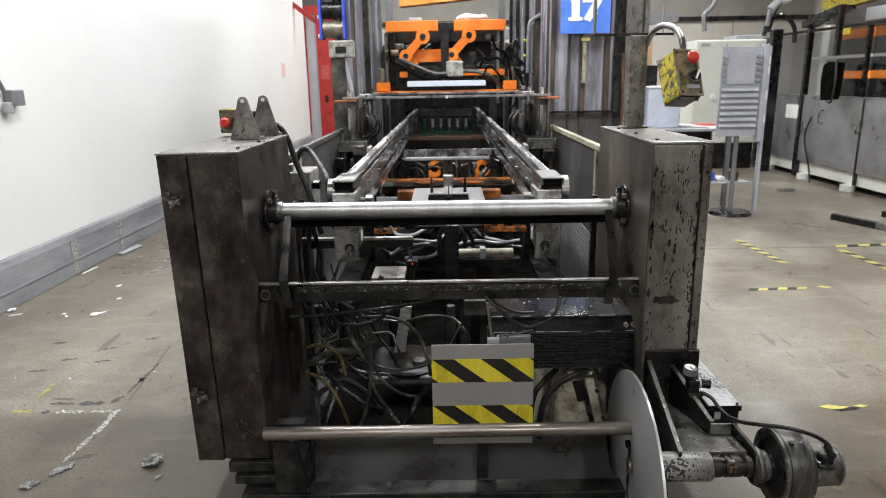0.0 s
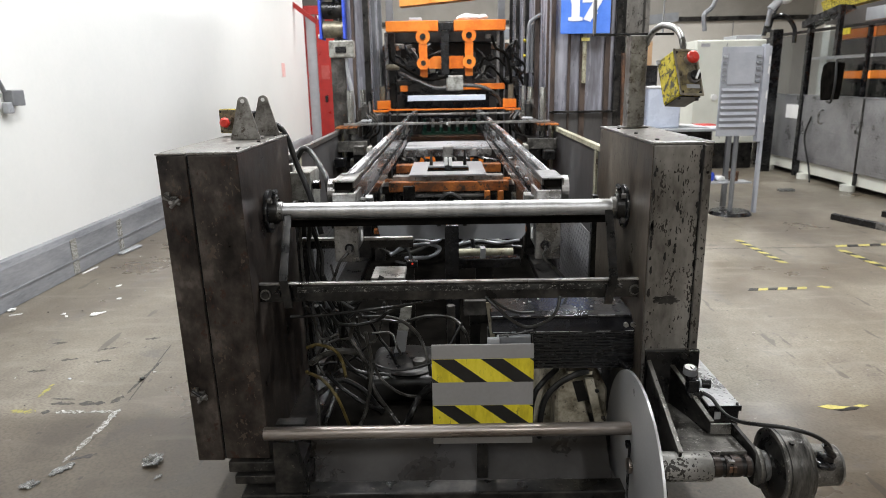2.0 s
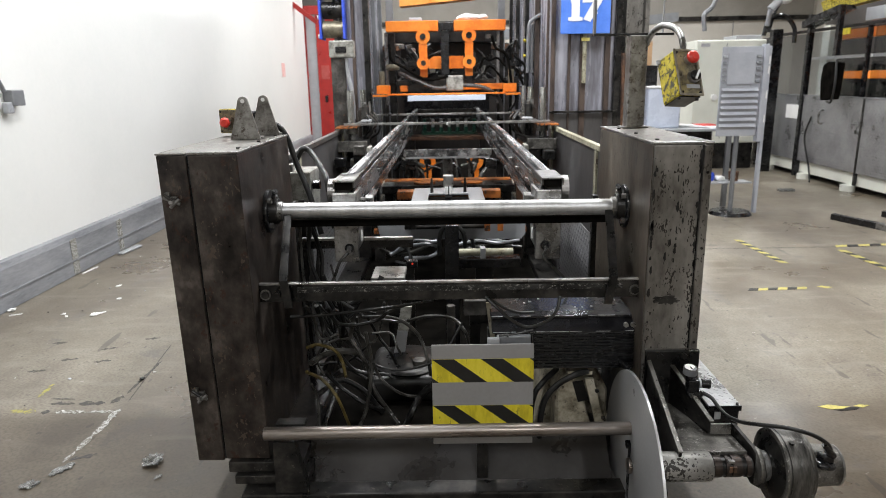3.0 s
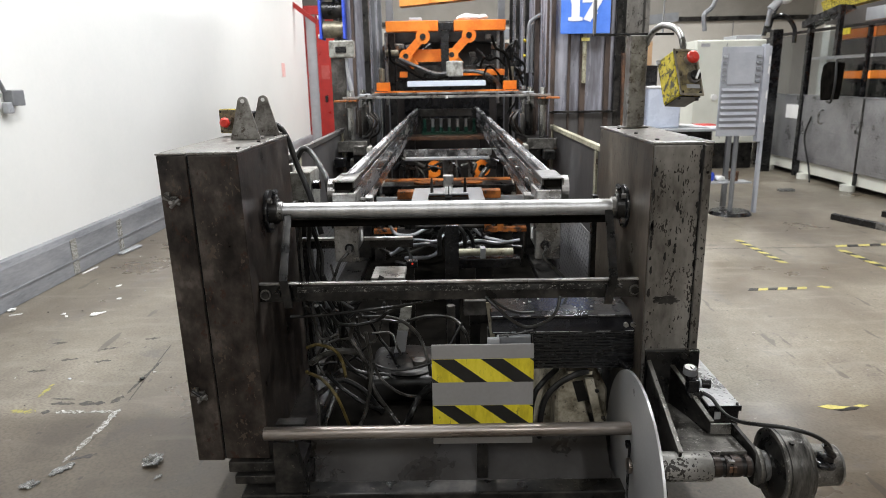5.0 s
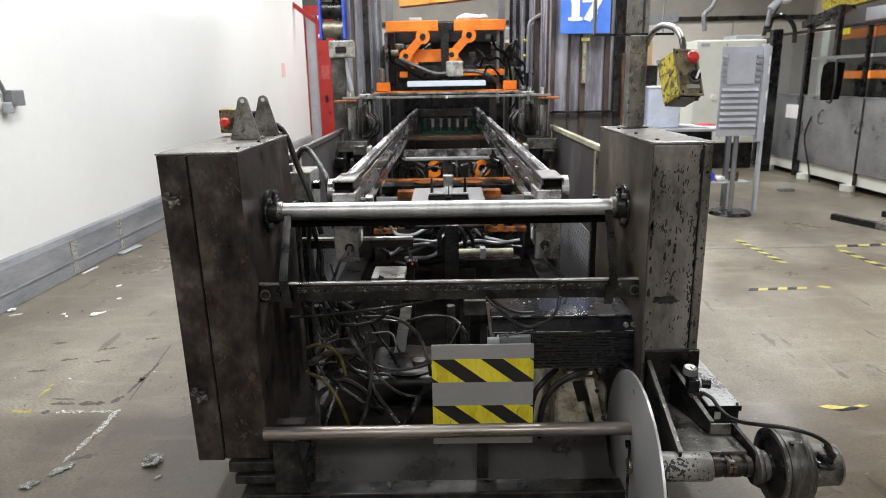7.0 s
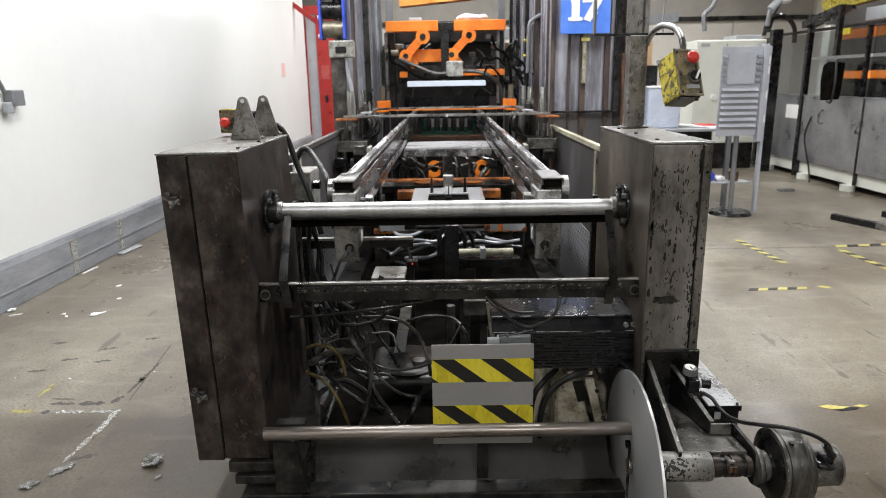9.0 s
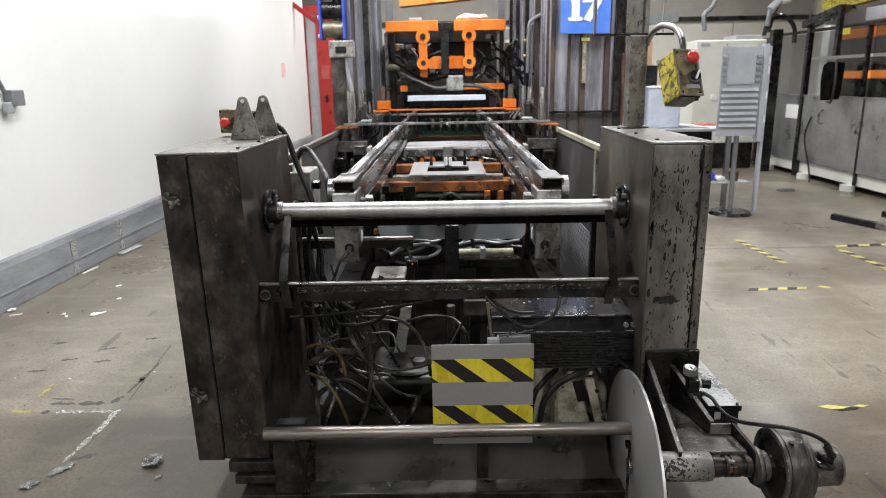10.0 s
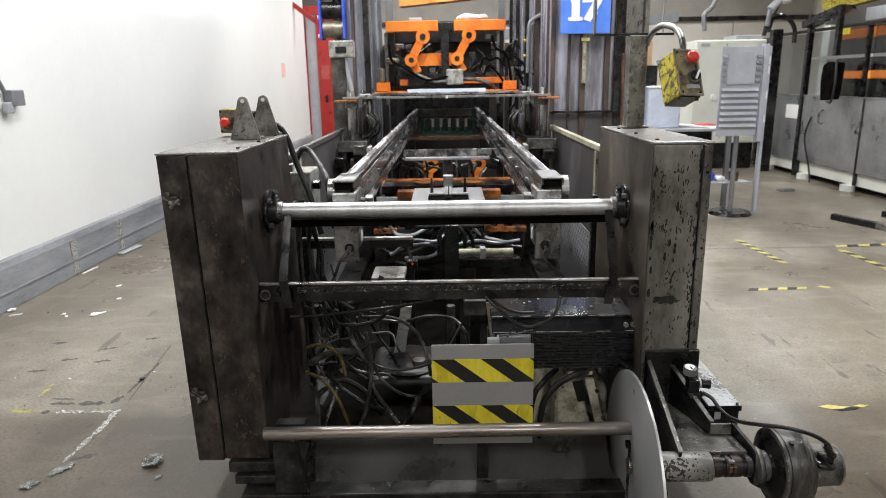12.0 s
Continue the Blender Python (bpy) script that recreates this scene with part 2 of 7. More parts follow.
M_OLIVE = surface("chipped_cream_frame_paint", [(0.2, 0.18, 0.12), (0.35, 0.33, 0.24), (0.42, 0.4, 0.3)], 10, 0.55, 0, 0.2,
                  spots=(0.06, 0.045, 0.035), spot_amount=0.57)
M_OILBROWN = surface("brown_black_machine_body", [(0.02, 0.017, 0.015), (0.05, 0.042, 0.037)], 3, 0.5, 0.1, 0.1)
M_GREEN = surface("green_mould_plastic", [(0.008, 0.05, 0.032), (0.02, 0.11, 0.07)], 10, 0.35)
M_GLASS = bpy.data.materials.new("clear_guard_glazing")
M_GLASS.use_nodes = True
_g = M_GLASS.node_tree.nodes["Principled BSDF"]
_g.inputs["Base Color"].default_value = (0.5, 0.52, 0.54, 1)
_g.inputs["Roughness"].default_value = 0.03
_g.inputs["Transmission Weight"].default_value = 1.0
_g.inputs["IOR"].default_value = 1.2
M_TREAD = surface("bright_tread_plate", [(0.26, 0.26, 0.26), (0.38, 0.38, 0.385), (0.5, 0.5, 0.505)], 8, 0.32, 0.6, 0.1, 80)
M_TREADGREY = surface("grey_tread_plate", [(0.2, 0.2, 0.205), (0.29, 0.29, 0.3), (0.36, 0.36, 0.37)], 2.5, 0.36, 0.55, 0.08, 60, spots=(0.2, 0.19, 0.18), spot_amount=0.64)
M_LAMP = surface("lamp_diffuser", [(0.8, 0.8, 0.8), (0.82, 0.82, 0.82)], 5, 0.5, 0, 0, emit=(1, 0.97, 0.92), emit_strength=6.0)
M_LED = surface("glowing_red_lamp", [(0.6, 0.02, 0.01), (0.65, 0.02, 0.01)], 5, 0.4, 0, 0, emit=(1, 0.06, 0.02), emit_strength=0.4)
M_CARDBOARD = surface("brown_cardboard", [(0.4, 0.25, 0.13), (0.48, 0.31, 0.17)], 4, 0.7, 0, 0.05)
M_PALECAST = surface("pale_grimy_casting", [(0.16, 0.14, 0.1), (0.42, 0.38, 0.29), (0.58, 0.54, 0.44)], 12, 0.38, 0.4, 0.3, 70, spots=(0.05, 0.04, 0.03), spot_amount=0.58)
M_CLEARPLASTIC = surface("crumpled_clear_film", [(0.24, 0.235, 0.225), (0.55, 0.55, 0.54)], 30, 0.16, 0, 0.5, 60)
M_CLEARPLASTIC.node_tree.nodes["Principled BSDF"].inputs["Transmission Weight"].default_value = 0.65


def concrete():
    m = surface("worn_sealed_concrete", [(0.135, 0.11, 0.081), (0.195, 0.17, 0.132), (0.27, 0.243, 0.196)], 0.7, 0.36, 0.0, 0.06, 11,
                spots=(0.15, 0.134, 0.115), spot_amount=0.58, rough_vary=0.14)
    nt = m.node_tree
    b = nt.nodes["Principled BSDF"]
    src = b.inputs["Base Color"].links[0].from_socket
    tc = nt.nodes.new("ShaderNodeTexCoord")
    # trodden dirt, finer than the blotches, and short dark scuffs
    for scale, stretch, lo, hi, colour, fac in ((2.6, (1, 0.5, 1), 0.47, 0.66, (0.115, 0.094, 0.074), 0.62),
                                                (7.0, (1.0, 0.2, 1), 0.655, 0.68, (0.06, 0.054, 0.048), 0.7),
                                                (24.0, (1, 1, 1), 0.69, 0.71, (0.42, 0.40, 0.38), 0.55),
                                                (21.0, (1, 0.6, 1), 0.66, 0.69, (0.05, 0.045, 0.04), 0.6),
                                                (70.0, (1, 1, 1), 0.42, 0.7, (0.085, 0.07, 0.052), 0.55),
                                                (9.0, (0.25, 1, 1), 0.55, 0.72, (0.30, 0.275, 0.23), 0.4)):
        mp = nt.nodes.new("ShaderNodeMapping")
        mp.inputs["Scale"].default_value = stretch
        mp.inputs["Rotation"].default_value = (0, 0, scale)
        nt.links.new(tc.outputs["Object"], mp.inputs["Vector"])
        nz = nt.nodes.new("ShaderNodeTexNoise")
        nz.inputs["Scale"].default_value = scale
        nz.inputs["Detail"].default_value = 7
        nt.links.new(mp.outputs[0], nz.inputs["Vector"])
        mr = nt.nodes.new("ShaderNodeMapRange")
        mr.inputs["From Min"].default_value = lo
        mr.inputs["From Max"].default_value = hi
        mr.inputs["To Max"].default_value = fac
        nt.links.new(nz.outputs["Fac"], mr.inputs["Value"])
        mx = nt.nodes.new("ShaderNodeMix")
        mx.data_type = "RGBA"
        nt.links.new(mr.outputs[0], mx.inputs["Factor"])
        nt.links.new(src, mx.inputs["A"])
        mx.inputs["B"].default_value = (*colour, 1)
        src = mx.outputs["Result"]
    # older, dirtier slab beyond a pour joint, ragged edge; weaker light painted in too
    sep = nt.nodes.new("ShaderNodeSeparateXYZ")
    nt.links.new(tc.outputs["Object"], sep.inputs[0])
    rag = nt.nodes.new("ShaderNodeTexNoise")
    rag.inputs["Scale"].default_value = 2.2
    rag.inputs["Detail"].default_value = 6
    nt.links.new(tc.outputs["Object"], rag.inputs["Vector"])
    add = nt.nodes.new("ShaderNodeMath")
    add.operation = "MULTIPLY_ADD"
    nt.links.new(rag.outputs["Fac"], add.inputs[0])
    add.inputs[1].default_value = 0.28
    nt.links.new(sep.outputs["Y"], add.inputs[2])
    mr = nt.nodes.new("ShaderNodeMapRange")
    mr.inputs["From Min"].default_value = 3.02
    mr.inputs["From Max"].default_value = 2.9
    mr.inputs["To Max"].default_value = 0.85
    nt.links.new(add.outputs[0], mr.inputs["Value"])
    # the darkening eases off east of the machine
    ease = nt.nodes.new("ShaderNodeMapRange")
    ease.inputs["From Min"].default_value = 0.2
    ease.inputs["From Max"].default_value = 1.2
    ease.inputs["To Min"].default_value = 1.0
    ease.inputs["To Max"].default_value = 0.6
    nt.links.new(sep.outputs["X"], ease.inputs["Value"])
    amount = nt.nodes.new("ShaderNodeMath")
    amount.operation = "MULTIPLY"
    nt.links.new(mr.outputs[0], amount.inputs[0])
    nt.links.new(ease.outputs[0], amount.inputs[1])
    mx = nt.nodes.new("ShaderNodeMix")
    mx.data_type = "RGBA"
    nt.links.new(amount.outputs[0], mx.inputs["Factor"])
    nt.links.new(src, mx.inputs["A"])
    mx.blend_type = "MULTIPLY"
    mx.inputs["B"].default_value = (0.42, 0.38, 0.345, 1)
    # pool of light on the floor to the east, painted as paler concrete
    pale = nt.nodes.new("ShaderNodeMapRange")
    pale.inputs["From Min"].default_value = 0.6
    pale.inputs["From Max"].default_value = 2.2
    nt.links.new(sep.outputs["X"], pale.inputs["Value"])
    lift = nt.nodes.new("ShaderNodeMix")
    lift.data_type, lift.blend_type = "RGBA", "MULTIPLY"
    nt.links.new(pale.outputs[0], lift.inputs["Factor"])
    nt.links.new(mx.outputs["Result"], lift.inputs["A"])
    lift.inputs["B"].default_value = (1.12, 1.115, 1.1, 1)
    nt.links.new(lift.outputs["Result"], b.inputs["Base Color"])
    return m


M_FLOOR = concrete()

# ---- helpers of this scene ----
ORG = {}


def thing(name, label, category, at=(0, 0, 0), group="", kind=""):
    ob = new(name)
    ob.empty_display_size = 0.05
    ob.location = at
    ORG[ob] = Vector(at)
    return tagged(ob, label, category, group, kind)


def part(name, bm, material, parent=None, label="", origin=None, smooth=False):
    """Links a bmesh, given in world metres, as one mesh object under its thing or part."""
    base = ORG[parent] if parent else Vector((0, 0, 0))
    o = Vector(origin) if origin is not None else base
    bmesh.ops.translate(bm, verts=bm.verts, vec=-o)
    bmesh.ops.recalc_face_normals(bm, faces=bm.faces)
    me = bpy.data.meshes.new(name)
    bm.to_mesh(me)
    bm.free()
    if smooth:
        me.shade_smooth()
        me.set_sharp_from_angle(angle=radians(35))
    me.materials.append(material)
    ob = new(name, me)
    ob.parent = parent
    ob.location = o - base
    ORG[ob] = o
    if label:
        tagged(ob, label)
    return ob


def single(name, bm, material, label, category, group="", kind="", smooth=False, at=None):
    bm.verts.ensure_lookup_table()
    if at is None:
        xs = [v.co.x for v in bm.verts]
        ys = [v.co.y for v in bm.verts]
        at = ((min(xs) + max(xs)) / 2, (min(ys) + max(ys)) / 2, min(v.co.z for v in bm.verts))
    ob = part(name, bm, material, None, "", at, smooth)
    return tagged(ob, label, category, group, kind)


def box(x0, x1, y0, y1, z0, z1, bevel=0.0, bm=None, seg=2):
    bm = bm or bmesh.new()
    made = bmesh.ops.create_cube(bm, size=1.0)["verts"]
    bmesh.ops.scale(bm, verts=made, vec=(abs(x1 - x0), abs(y1 - y0), abs(z1 - z0)))
    bmesh.ops.translate(bm, verts=made, vec=((x0 + x1) / 2, (y0 + y1) / 2, (z0 + z1) / 2))
    if bevel:
        es = {e for v in made for e in v.link_edges}
        bmesh.ops.bevel(bm, geom=list(es), offset=bevel, segments=seg, affect="EDGES", profile=0.5)
    return bm


def cyl(a, b, r, seg=20, r2=None, bm=None, bevel=0.0):
    bm = bm or bmesh.new()
    a, b = Vector(a), Vector(b)
    d = b - a
    made = bmesh.ops.create_cone(bm, cap_ends=True, segments=seg, radius1=r, radius2=r if r2 is None else r2, depth=d.length)["verts"]
    if bevel:
        es = {e for v in made for e in v.link_edges if all(len(f.verts) != 4 for f in e.link_faces) or any(len(f.verts) > 4 for f in e.link_faces)}
        out = bmesh.ops.bevel(bm, geom=list(es), offset=bevel, segments=2, affect="EDGES", profile=0.5)
        made = list({v for f in out["faces"] for v in f.verts} | {v for v in made if v.is_valid})
    m = Matrix.Translation((a + b) / 2) @ d.to_track_quat("Z", "Y").to_matrix().to_4x4()
    bmesh.ops.transform(bm, matrix=m, verts=made)
    return bm


def prism(pts, axis, a0, a1, bm=None, bevel=0.0):
    """Polygon pts in the plane across the axis, drawn out from a0 to a1."""
    bm = bm or bmesh.new()

    def at(p, a):
        return {"x": (a, p[0], p[1]), "y": (p[0], a, p[1]), "z": (p[0], p[1], a)}[axis]
    lo = [bm.verts.new(at(p, a0)) for p in pts]
    hi = [bm.verts.new(at(p, a1)) for p in pts]
    n = len(pts)
    fs = [bm.faces.new(lo), bm.faces.new(hi[::-1])]
    for i in range(n):
        fs.append(bm.faces.new((lo[i], hi[i], hi[(i + 1) % n], lo[(i + 1) % n])))
    if bevel:
        bmesh.ops.bevel(bm, geom=list({e for f in fs for e in f.edges}), offset=bevel, segments=1, affect="EDGES")
    return bm


def tube(points, r, seg=8, steps=6, bm=None):
    """A round cable along a smooth line through the points."""
    bm = bm or bmesh.new()
    ps = [Vector(p) for p in points]
    ext = [ps[0] * 2 - ps[1]] + ps + [ps[-1] * 2 - ps[-2]]
    line = []
    for i in range(1, len(ext) - 2):
        p0, p1, p2, p3 = ext[i - 1:i + 3]
        for k in range(steps):
            t = k / steps
            line.append(0.5 * ((2 * p1) + (p2 - p0) * t + (2 * p0 - 5 * p1 + 4 * p2 - p3) * t * t + (3 * p1 - p0 - 3 * p2 + p3) * t ** 3))
    line.append(ps[-1])
    rings = []
    side = None
    for i, p in enumerate(line):
        d = (line[min(i + 1, len(line) - 1)] - line[max(i - 1, 0)])
        d = d.normalized() if d.length > 1e-9 else Vector((0, 0, 1))
        if side is None:
            side = d.orthogonal().normalized()
        side = (side - d * side.dot(d))
        side = side.normalized() if side.length > 1e-6 else d.orthogonal().normalized()
        up = d.cross(side)
        rings.append([bm.verts.new(p + (side * math.cos(a) + up * math.sin(a)) * r) for a in [2 * math.pi * k / seg for k in range(seg)]])
    for a, b in zip(rings, rings[1:]):
        for k in range(seg):
            bm.faces.new((a[k], a[(k + 1) % seg], b[(k + 1) % seg], b[k]))
    bm.faces.new(rings[0][::-1])
    bm.faces.new(rings[-1])
    return bm


def ring(centre, axis, r_out, r_in, width, seg=28, bm=None):
    """A flat ring or eye with a hole, round the axis."""
    bm = bm or bmesh.new()
    c = Vector(centre)
    d = Vector(axis).normalized()
    s = d.orthogonal().normalized()
    u = d.cross(s)
    loops = []
    for r, h in ((r_out, -width / 2), (r_out, width / 2), (r_in, width / 2), (r_in, -width / 2)):
        loops.append([bm.verts.new(c + d * h + (s * math.cos(a) + u * math.sin(a)) * r) for a in [2 * math.pi * k / seg for k in range(seg)]])
    for i in range(4):
        a, b = loops[i], loops[(i + 1) % 4]
        for k in range(seg):
            bm.faces.new((a[k], a[(k + 1) % seg], b[(k + 1) % seg], b[k]))
    return bm


def scaled_ball(centre, radii, turn=0.0):
    """A rounded lump with three radii, turned about the y axis."""
    bm = bmesh.new()
    bmesh.ops.create_icosphere(bm, subdivisions=3, radius=1.0)
    bmesh.ops.transform(bm, matrix=Matrix.Translation(centre) @ pose(0, 0, 0, 0, -turn, 0) @ Matrix.Diagonal((*radii, 1)), verts=bm.verts)
    return bm


def bolt(parent, at, axis, r=0.012, h=0.01, material=None, name="bolt"):
    a = Vector(at)
    return part(name, cyl(a, a + Vector(axis) * h, r, 6), material or M_STEEL, parent)


def tread(parent, axis, level, out, u0, u1, v0, v1, pitch, material):
    """Raised lozenges of a tread plate, joined: axis is the plate's normal, level its face, out the way they stand."""
    verts, faces = [], []
    nu, nv = int((u1 - u0) / pitch), int((v1 - v0) / pitch)
    for i in range(nu):
        for j in range(nv):
            cu_, cv = u0 + (i + 0.5) * (u1 - u0) / nu, v0 + (j + 0.5) * (v1 - v0) / nv
            a = radians(45 if (i + j) % 2 else -45)
            du, dv = math.cos(a), math.sin(a)
            L, W, H = pitch * 0.52, pitch * 0.15, pitch * 0.09
            n = len(verts)
            for su, sv, h in ((-L, 0, 0), (0, -W, 0), (L, 0, 0), (0, W, 0), (-L * 0.5, 0, H), (L * 0.5, 0, H)):
                u, v = cu_ + su * du - sv * dv, cv + su * dv + sv * du
                w = level + out * (h - 0.0005)
                verts.append({"x": (w, u, v), "z": (u, v, w)}[axis])
            faces += [(n, n + 1, n + 5, n + 4), (n + 1, n + 2, n + 5), (n + 2, n + 3, n + 4, n + 5), (n + 3, n, n + 4)]
    me_ = bpy.data.meshes.new("tread_pattern")
    me_.from_pydata([Vector(v) - ORG[parent] for v in verts], [], faces)
    bm_ = bmesh.new()
    bm_.from_mesh(me_)
    bmesh.ops.recalc_face_normals(bm_, faces=bm_.faces)
    bm_.to_mesh(me_)
    bm_.free()
    me_.materials.append(material)
    ob = new("tread_pattern", me_)
    ob.parent = parent
    ORG[ob] = ORG[parent]
    return tagged(ob, "raised tread lozenges", kind="stuff")


# ---- the hall ----
XL, XR, YB, YF, ZC = -3.1, 9.0, 17.0, -5.0, 5.2

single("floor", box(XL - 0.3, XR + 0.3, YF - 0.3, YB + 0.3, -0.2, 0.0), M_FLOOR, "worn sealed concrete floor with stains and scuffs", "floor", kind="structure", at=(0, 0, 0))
single("wall_west", box(XL - 0.25, XL, YF, 15.2, 0, ZC), M_WALL, "smooth white panelled wall, lightly marked", "wall", kind="structure", at=(XL, 0, 0))
single("wall_north", box(XL - 1.5, XR, YB, YB + 0.2, 0, ZC), M_BACKWALL, "beige clad back wall of the hall", "wall", kind="structure", at=(0, YB, 0))
single("wall_east", box(XR, XR + 0.2, YF, YB, 0, ZC), M_BACKWALL, "beige clad side wall of the hall", "wall", kind="structure", at=(XR, 0, 0))
single("wall_south", box(XL - 0.25, XR, YF - 0.2, YF, 0, ZC), M_BACKWALL, "plain wall behind the viewer", "wall", kind="structure", at=(0, YF, 0))
single("ceiling", box(XL - 1.5, XR + 0.2, YF - 0.2, YB + 0.2, ZC, ZC + 0.2), M_BACKWALL, "plain pale hall ceiling", "ceiling", kind="structure", at=(0, 0, ZC))

# kick board along the white wall, with pale tape marks
kb = single("baseboard", prism([(XL + 0.003, 0.004), (XL + 0.05, 0.004), (XL + 0.05, 0.29), (XL + 0.035, 0.335), (XL + 0.003, 0.345)], "y", YF, 15.2),
            M_BASEBOARD, "scuffed grey rubber kick board along the wall", "baseboard", kind="structure", at=(XL, 0, 0))
ORG[kb] = Vector((XL, 0, 0))
for y in (5.15, 5.92):
    part("tape_strip", box(XL + 0.051, XL + 0.054, y, y + 0.085, 0.01, 0.3), M_FLOORWHITE, kb, "pale tape strip on the board")
part("ledge", box(XL + 0.05, XL + 0.058, YF, 15.2, 0.12, 0.13), M_BASEBOARD, kb)
# back wall: darker upper cladding over a dark rail
single("trim", box(XL - 1.4, XR - 0.1, YB - 0.08, YB - 0.003, 2.77, 2.87), M_DARK, "dark rail along the back wall", "rail", kind="structure")
single("trim", box(XL - 1.4, XR - 0.1, YB - 0.05, YB - 0.003, 2.875, ZC - 0.01), M_UPPERWALL, "brownish upper cladding of the back wall", "cladding", kind="structure")
for x in (-1.8, 0.4, 2.6, 4.8, 7.0):
    single("trim", box(x, x + 0.012, YB - 0.012, YB - 0.003, 0, 2.765), M_MIDGREY, "joint strip of the back wall cladding", "joint", kind="structure")

# door at the far end of the white wall
door = thing("door_1", "red framed doorway with a grey door leaf", "door", (-2.8, 15.3, 0), kind="structure")
part("frame", box(-3.11, -3.08, 15.26, 15.29, 0, 3.1, 0.004), M_REDPAINT, door, "red painted door post")
part("leaf", box(-3.078, -2.86, 15.3, 15.35, 0.01, 2.9, 0.004), M_PALEGREY, door, "pale grey door leaf")
part("panel", box(-2.855, -2.3, 15.25, 15.36, 0, 2.91, 0.006), M_REDPAINT, door, "red painted panel beside the leaf")
part("notice", box(-2.78, -2.6, 15.236, 15.246, 1.55, 1.85), surface("faded_red_notice", [(0.36, 0.05, 0.04), (0.42, 0.08, 0.07)], 10, 0.5), door)
part("lever", box(-2.72, -2.66, 15.19, 15.248, 1.05, 1.2, 0.01), M_BLACK, door)
part("lintel", box(-3.18, -2.3, 15.2, 15.3, 2.92, 3.1, 0.01), M_REDPAINT, door)
single("wall_barrier", prism([(-3.09, 2.97), (-2.62, 2.615), (-2.62, 2.72), (-3.09, 3.08)], "y", 14.2, 14.3), M_REDPAINT, "dark red hinged barrier on the wall", "barrier")
single("wall_notice", box(XL + 0.001, XL + 0.004, 12.9, 13.15, 1.6, 1.85), surface("pale_red_print", [(0.7, 0.3, 0.28), (0.78, 0.6, 0.58)], 30, 0.6), "small white and red notice on the wall", "notice")

# small grey socket box with a conduit on the white wall
sock = thing("wall_socket", "small grey socket box with conduit on the wall", "socket", (XL, 4.8, 1.36))
part("box", box(XL, XL + 0.07, 4.72, 4.86, 1.37, 1.48, 0.008), M_MIDGREY, sock)
part("conduit", tube([(XL + 0.03, 4.70, 1.47), (XL + 0.03, 4.62, 1.62), (XL + 0.025, 4.52, 1.95)], 0.016), M_MIDGREY, sock)
part("plug", box(XL + 0.02, XL + 0.06, 4.66, 4.74, 1.32, 1.40, 0.01), M_PALEGREY, sock)

# ceiling lamps, unseen, added for the light that comes from above
def ceiling_light():
    t = thing("ceiling_light", "unseen white fluorescent batten lamp added under the ceiling", "ceiling light", (0, 0, 4.4), group="hall lamps")
    part("housing", box(-0.17, 0.17, -0.8, 0.8, 4.44, 4.54, 0.01), M_CREAM, t)
    part("diffuser", box(-0.14, 0.14, -0.75, 0.75, 4.425, 4.4385, 0.0), M_LAMP, t)
    part("rod", cyl((0, -0.5, 4.54), (0, -0.5, ZC), 0.008, 8), M_STEEL, t)
    part("rod", cyl((0, 0.5, 4.54), (0, 0.5, ZC), 0.008, 8), M_STEEL, t)
    return t


# last three are added fill: two behind the eye, one over the press
LAMPS = [(x, y) for y in (3.6, 7.2, 10.8, 14.4) for x in (-1.3, 1.9, 5.5) if (x, y) != (5.5, 7.2)] + [(-1.3, -3.0), (1.9, -3.0), (0.3, 5.2)]
first = ceiling_light()
for i, (x, y) in enumerate(LAMPS):
    if i == 0:
        first.location = (x, y, 4.4)
    else:
        copy_thing(first, pose(x, y, 4.4))
    data = bpy.data.lights.new("lamp_light", "AREA")
    data.shape, data.size, data.size_y = "RECTANGLE", 0.3, 1.5
    data.energy, data.color = LAMP_WATTS, LAMP_COLOUR
    lamp = new("lamp_light", data)
    lamp.matrix_world = pose(x, y, 4.42)

# ---- floor marks ----
def striped_tape(x0, y0, x1, y1, width, bands, label, first_yellow=True, height=0.002):
    a, b = Vector((x0, y0, 0)), Vector((x1, y1, 0))
    d = (b - a).normalized()
    n = Vector((-d.y, d.x, 0)) * width / 2
    t = thing("floor_tape", label, "floor tape", ((x0 + x1) / 2, (y0 + y1) / 2, 0), group="floor markings")
    for i in range(bands):
        p, q = a.lerp(b, i / bands), a.lerp(b, (i + 1) / bands - 0.003)
        s = d * width * 0.3
        bm = prism([(v.x, v.y) for v in (p + n + s, q + n + s, q - n - s, p - n - s)], "z", 0.0005, height)
        part("band", bm, M_FLOORYELLOW if (i % 2 == 0) == first_yellow else M_TAPEBLACK, t)
    return t


striped_tape(2.699, 6.025, 2.738, 5.218, 0.06, 11, "worn yellow and black tape on the floor")
striped_tape(2.15, 4.541, 2.576, 4.56, 0.05, 6, "worn black and yellow tape on the floor", False)
striped_tape(2.684, 4.596, 2.742, 4.56, 0.04, 1, "scrap of yellow tape on the floor")
striped_tape(3.452, 5.74, 4.4, 5.81, 0.06, 9, "yellow and black tape strip on the floor")
striped_tape(3.422, 5.601, 3.455, 4.8, 0.06, 9, "yellow and black tape strip running along the floor")
tt = thing("floor_tape", "torn yellow and black tape scrap on the floor", "floor tape", (1.82, 2.79, 0), group="floor markings")
part("band", prism([(1.70, 2.80), (1.76, 2.815), (1.80, 2.80), (1.845, 2.795), (1.80, 2.775), (1.745, 2.77)], "z", 0.0005, 0.002), M_FLOORYELLOW, tt)
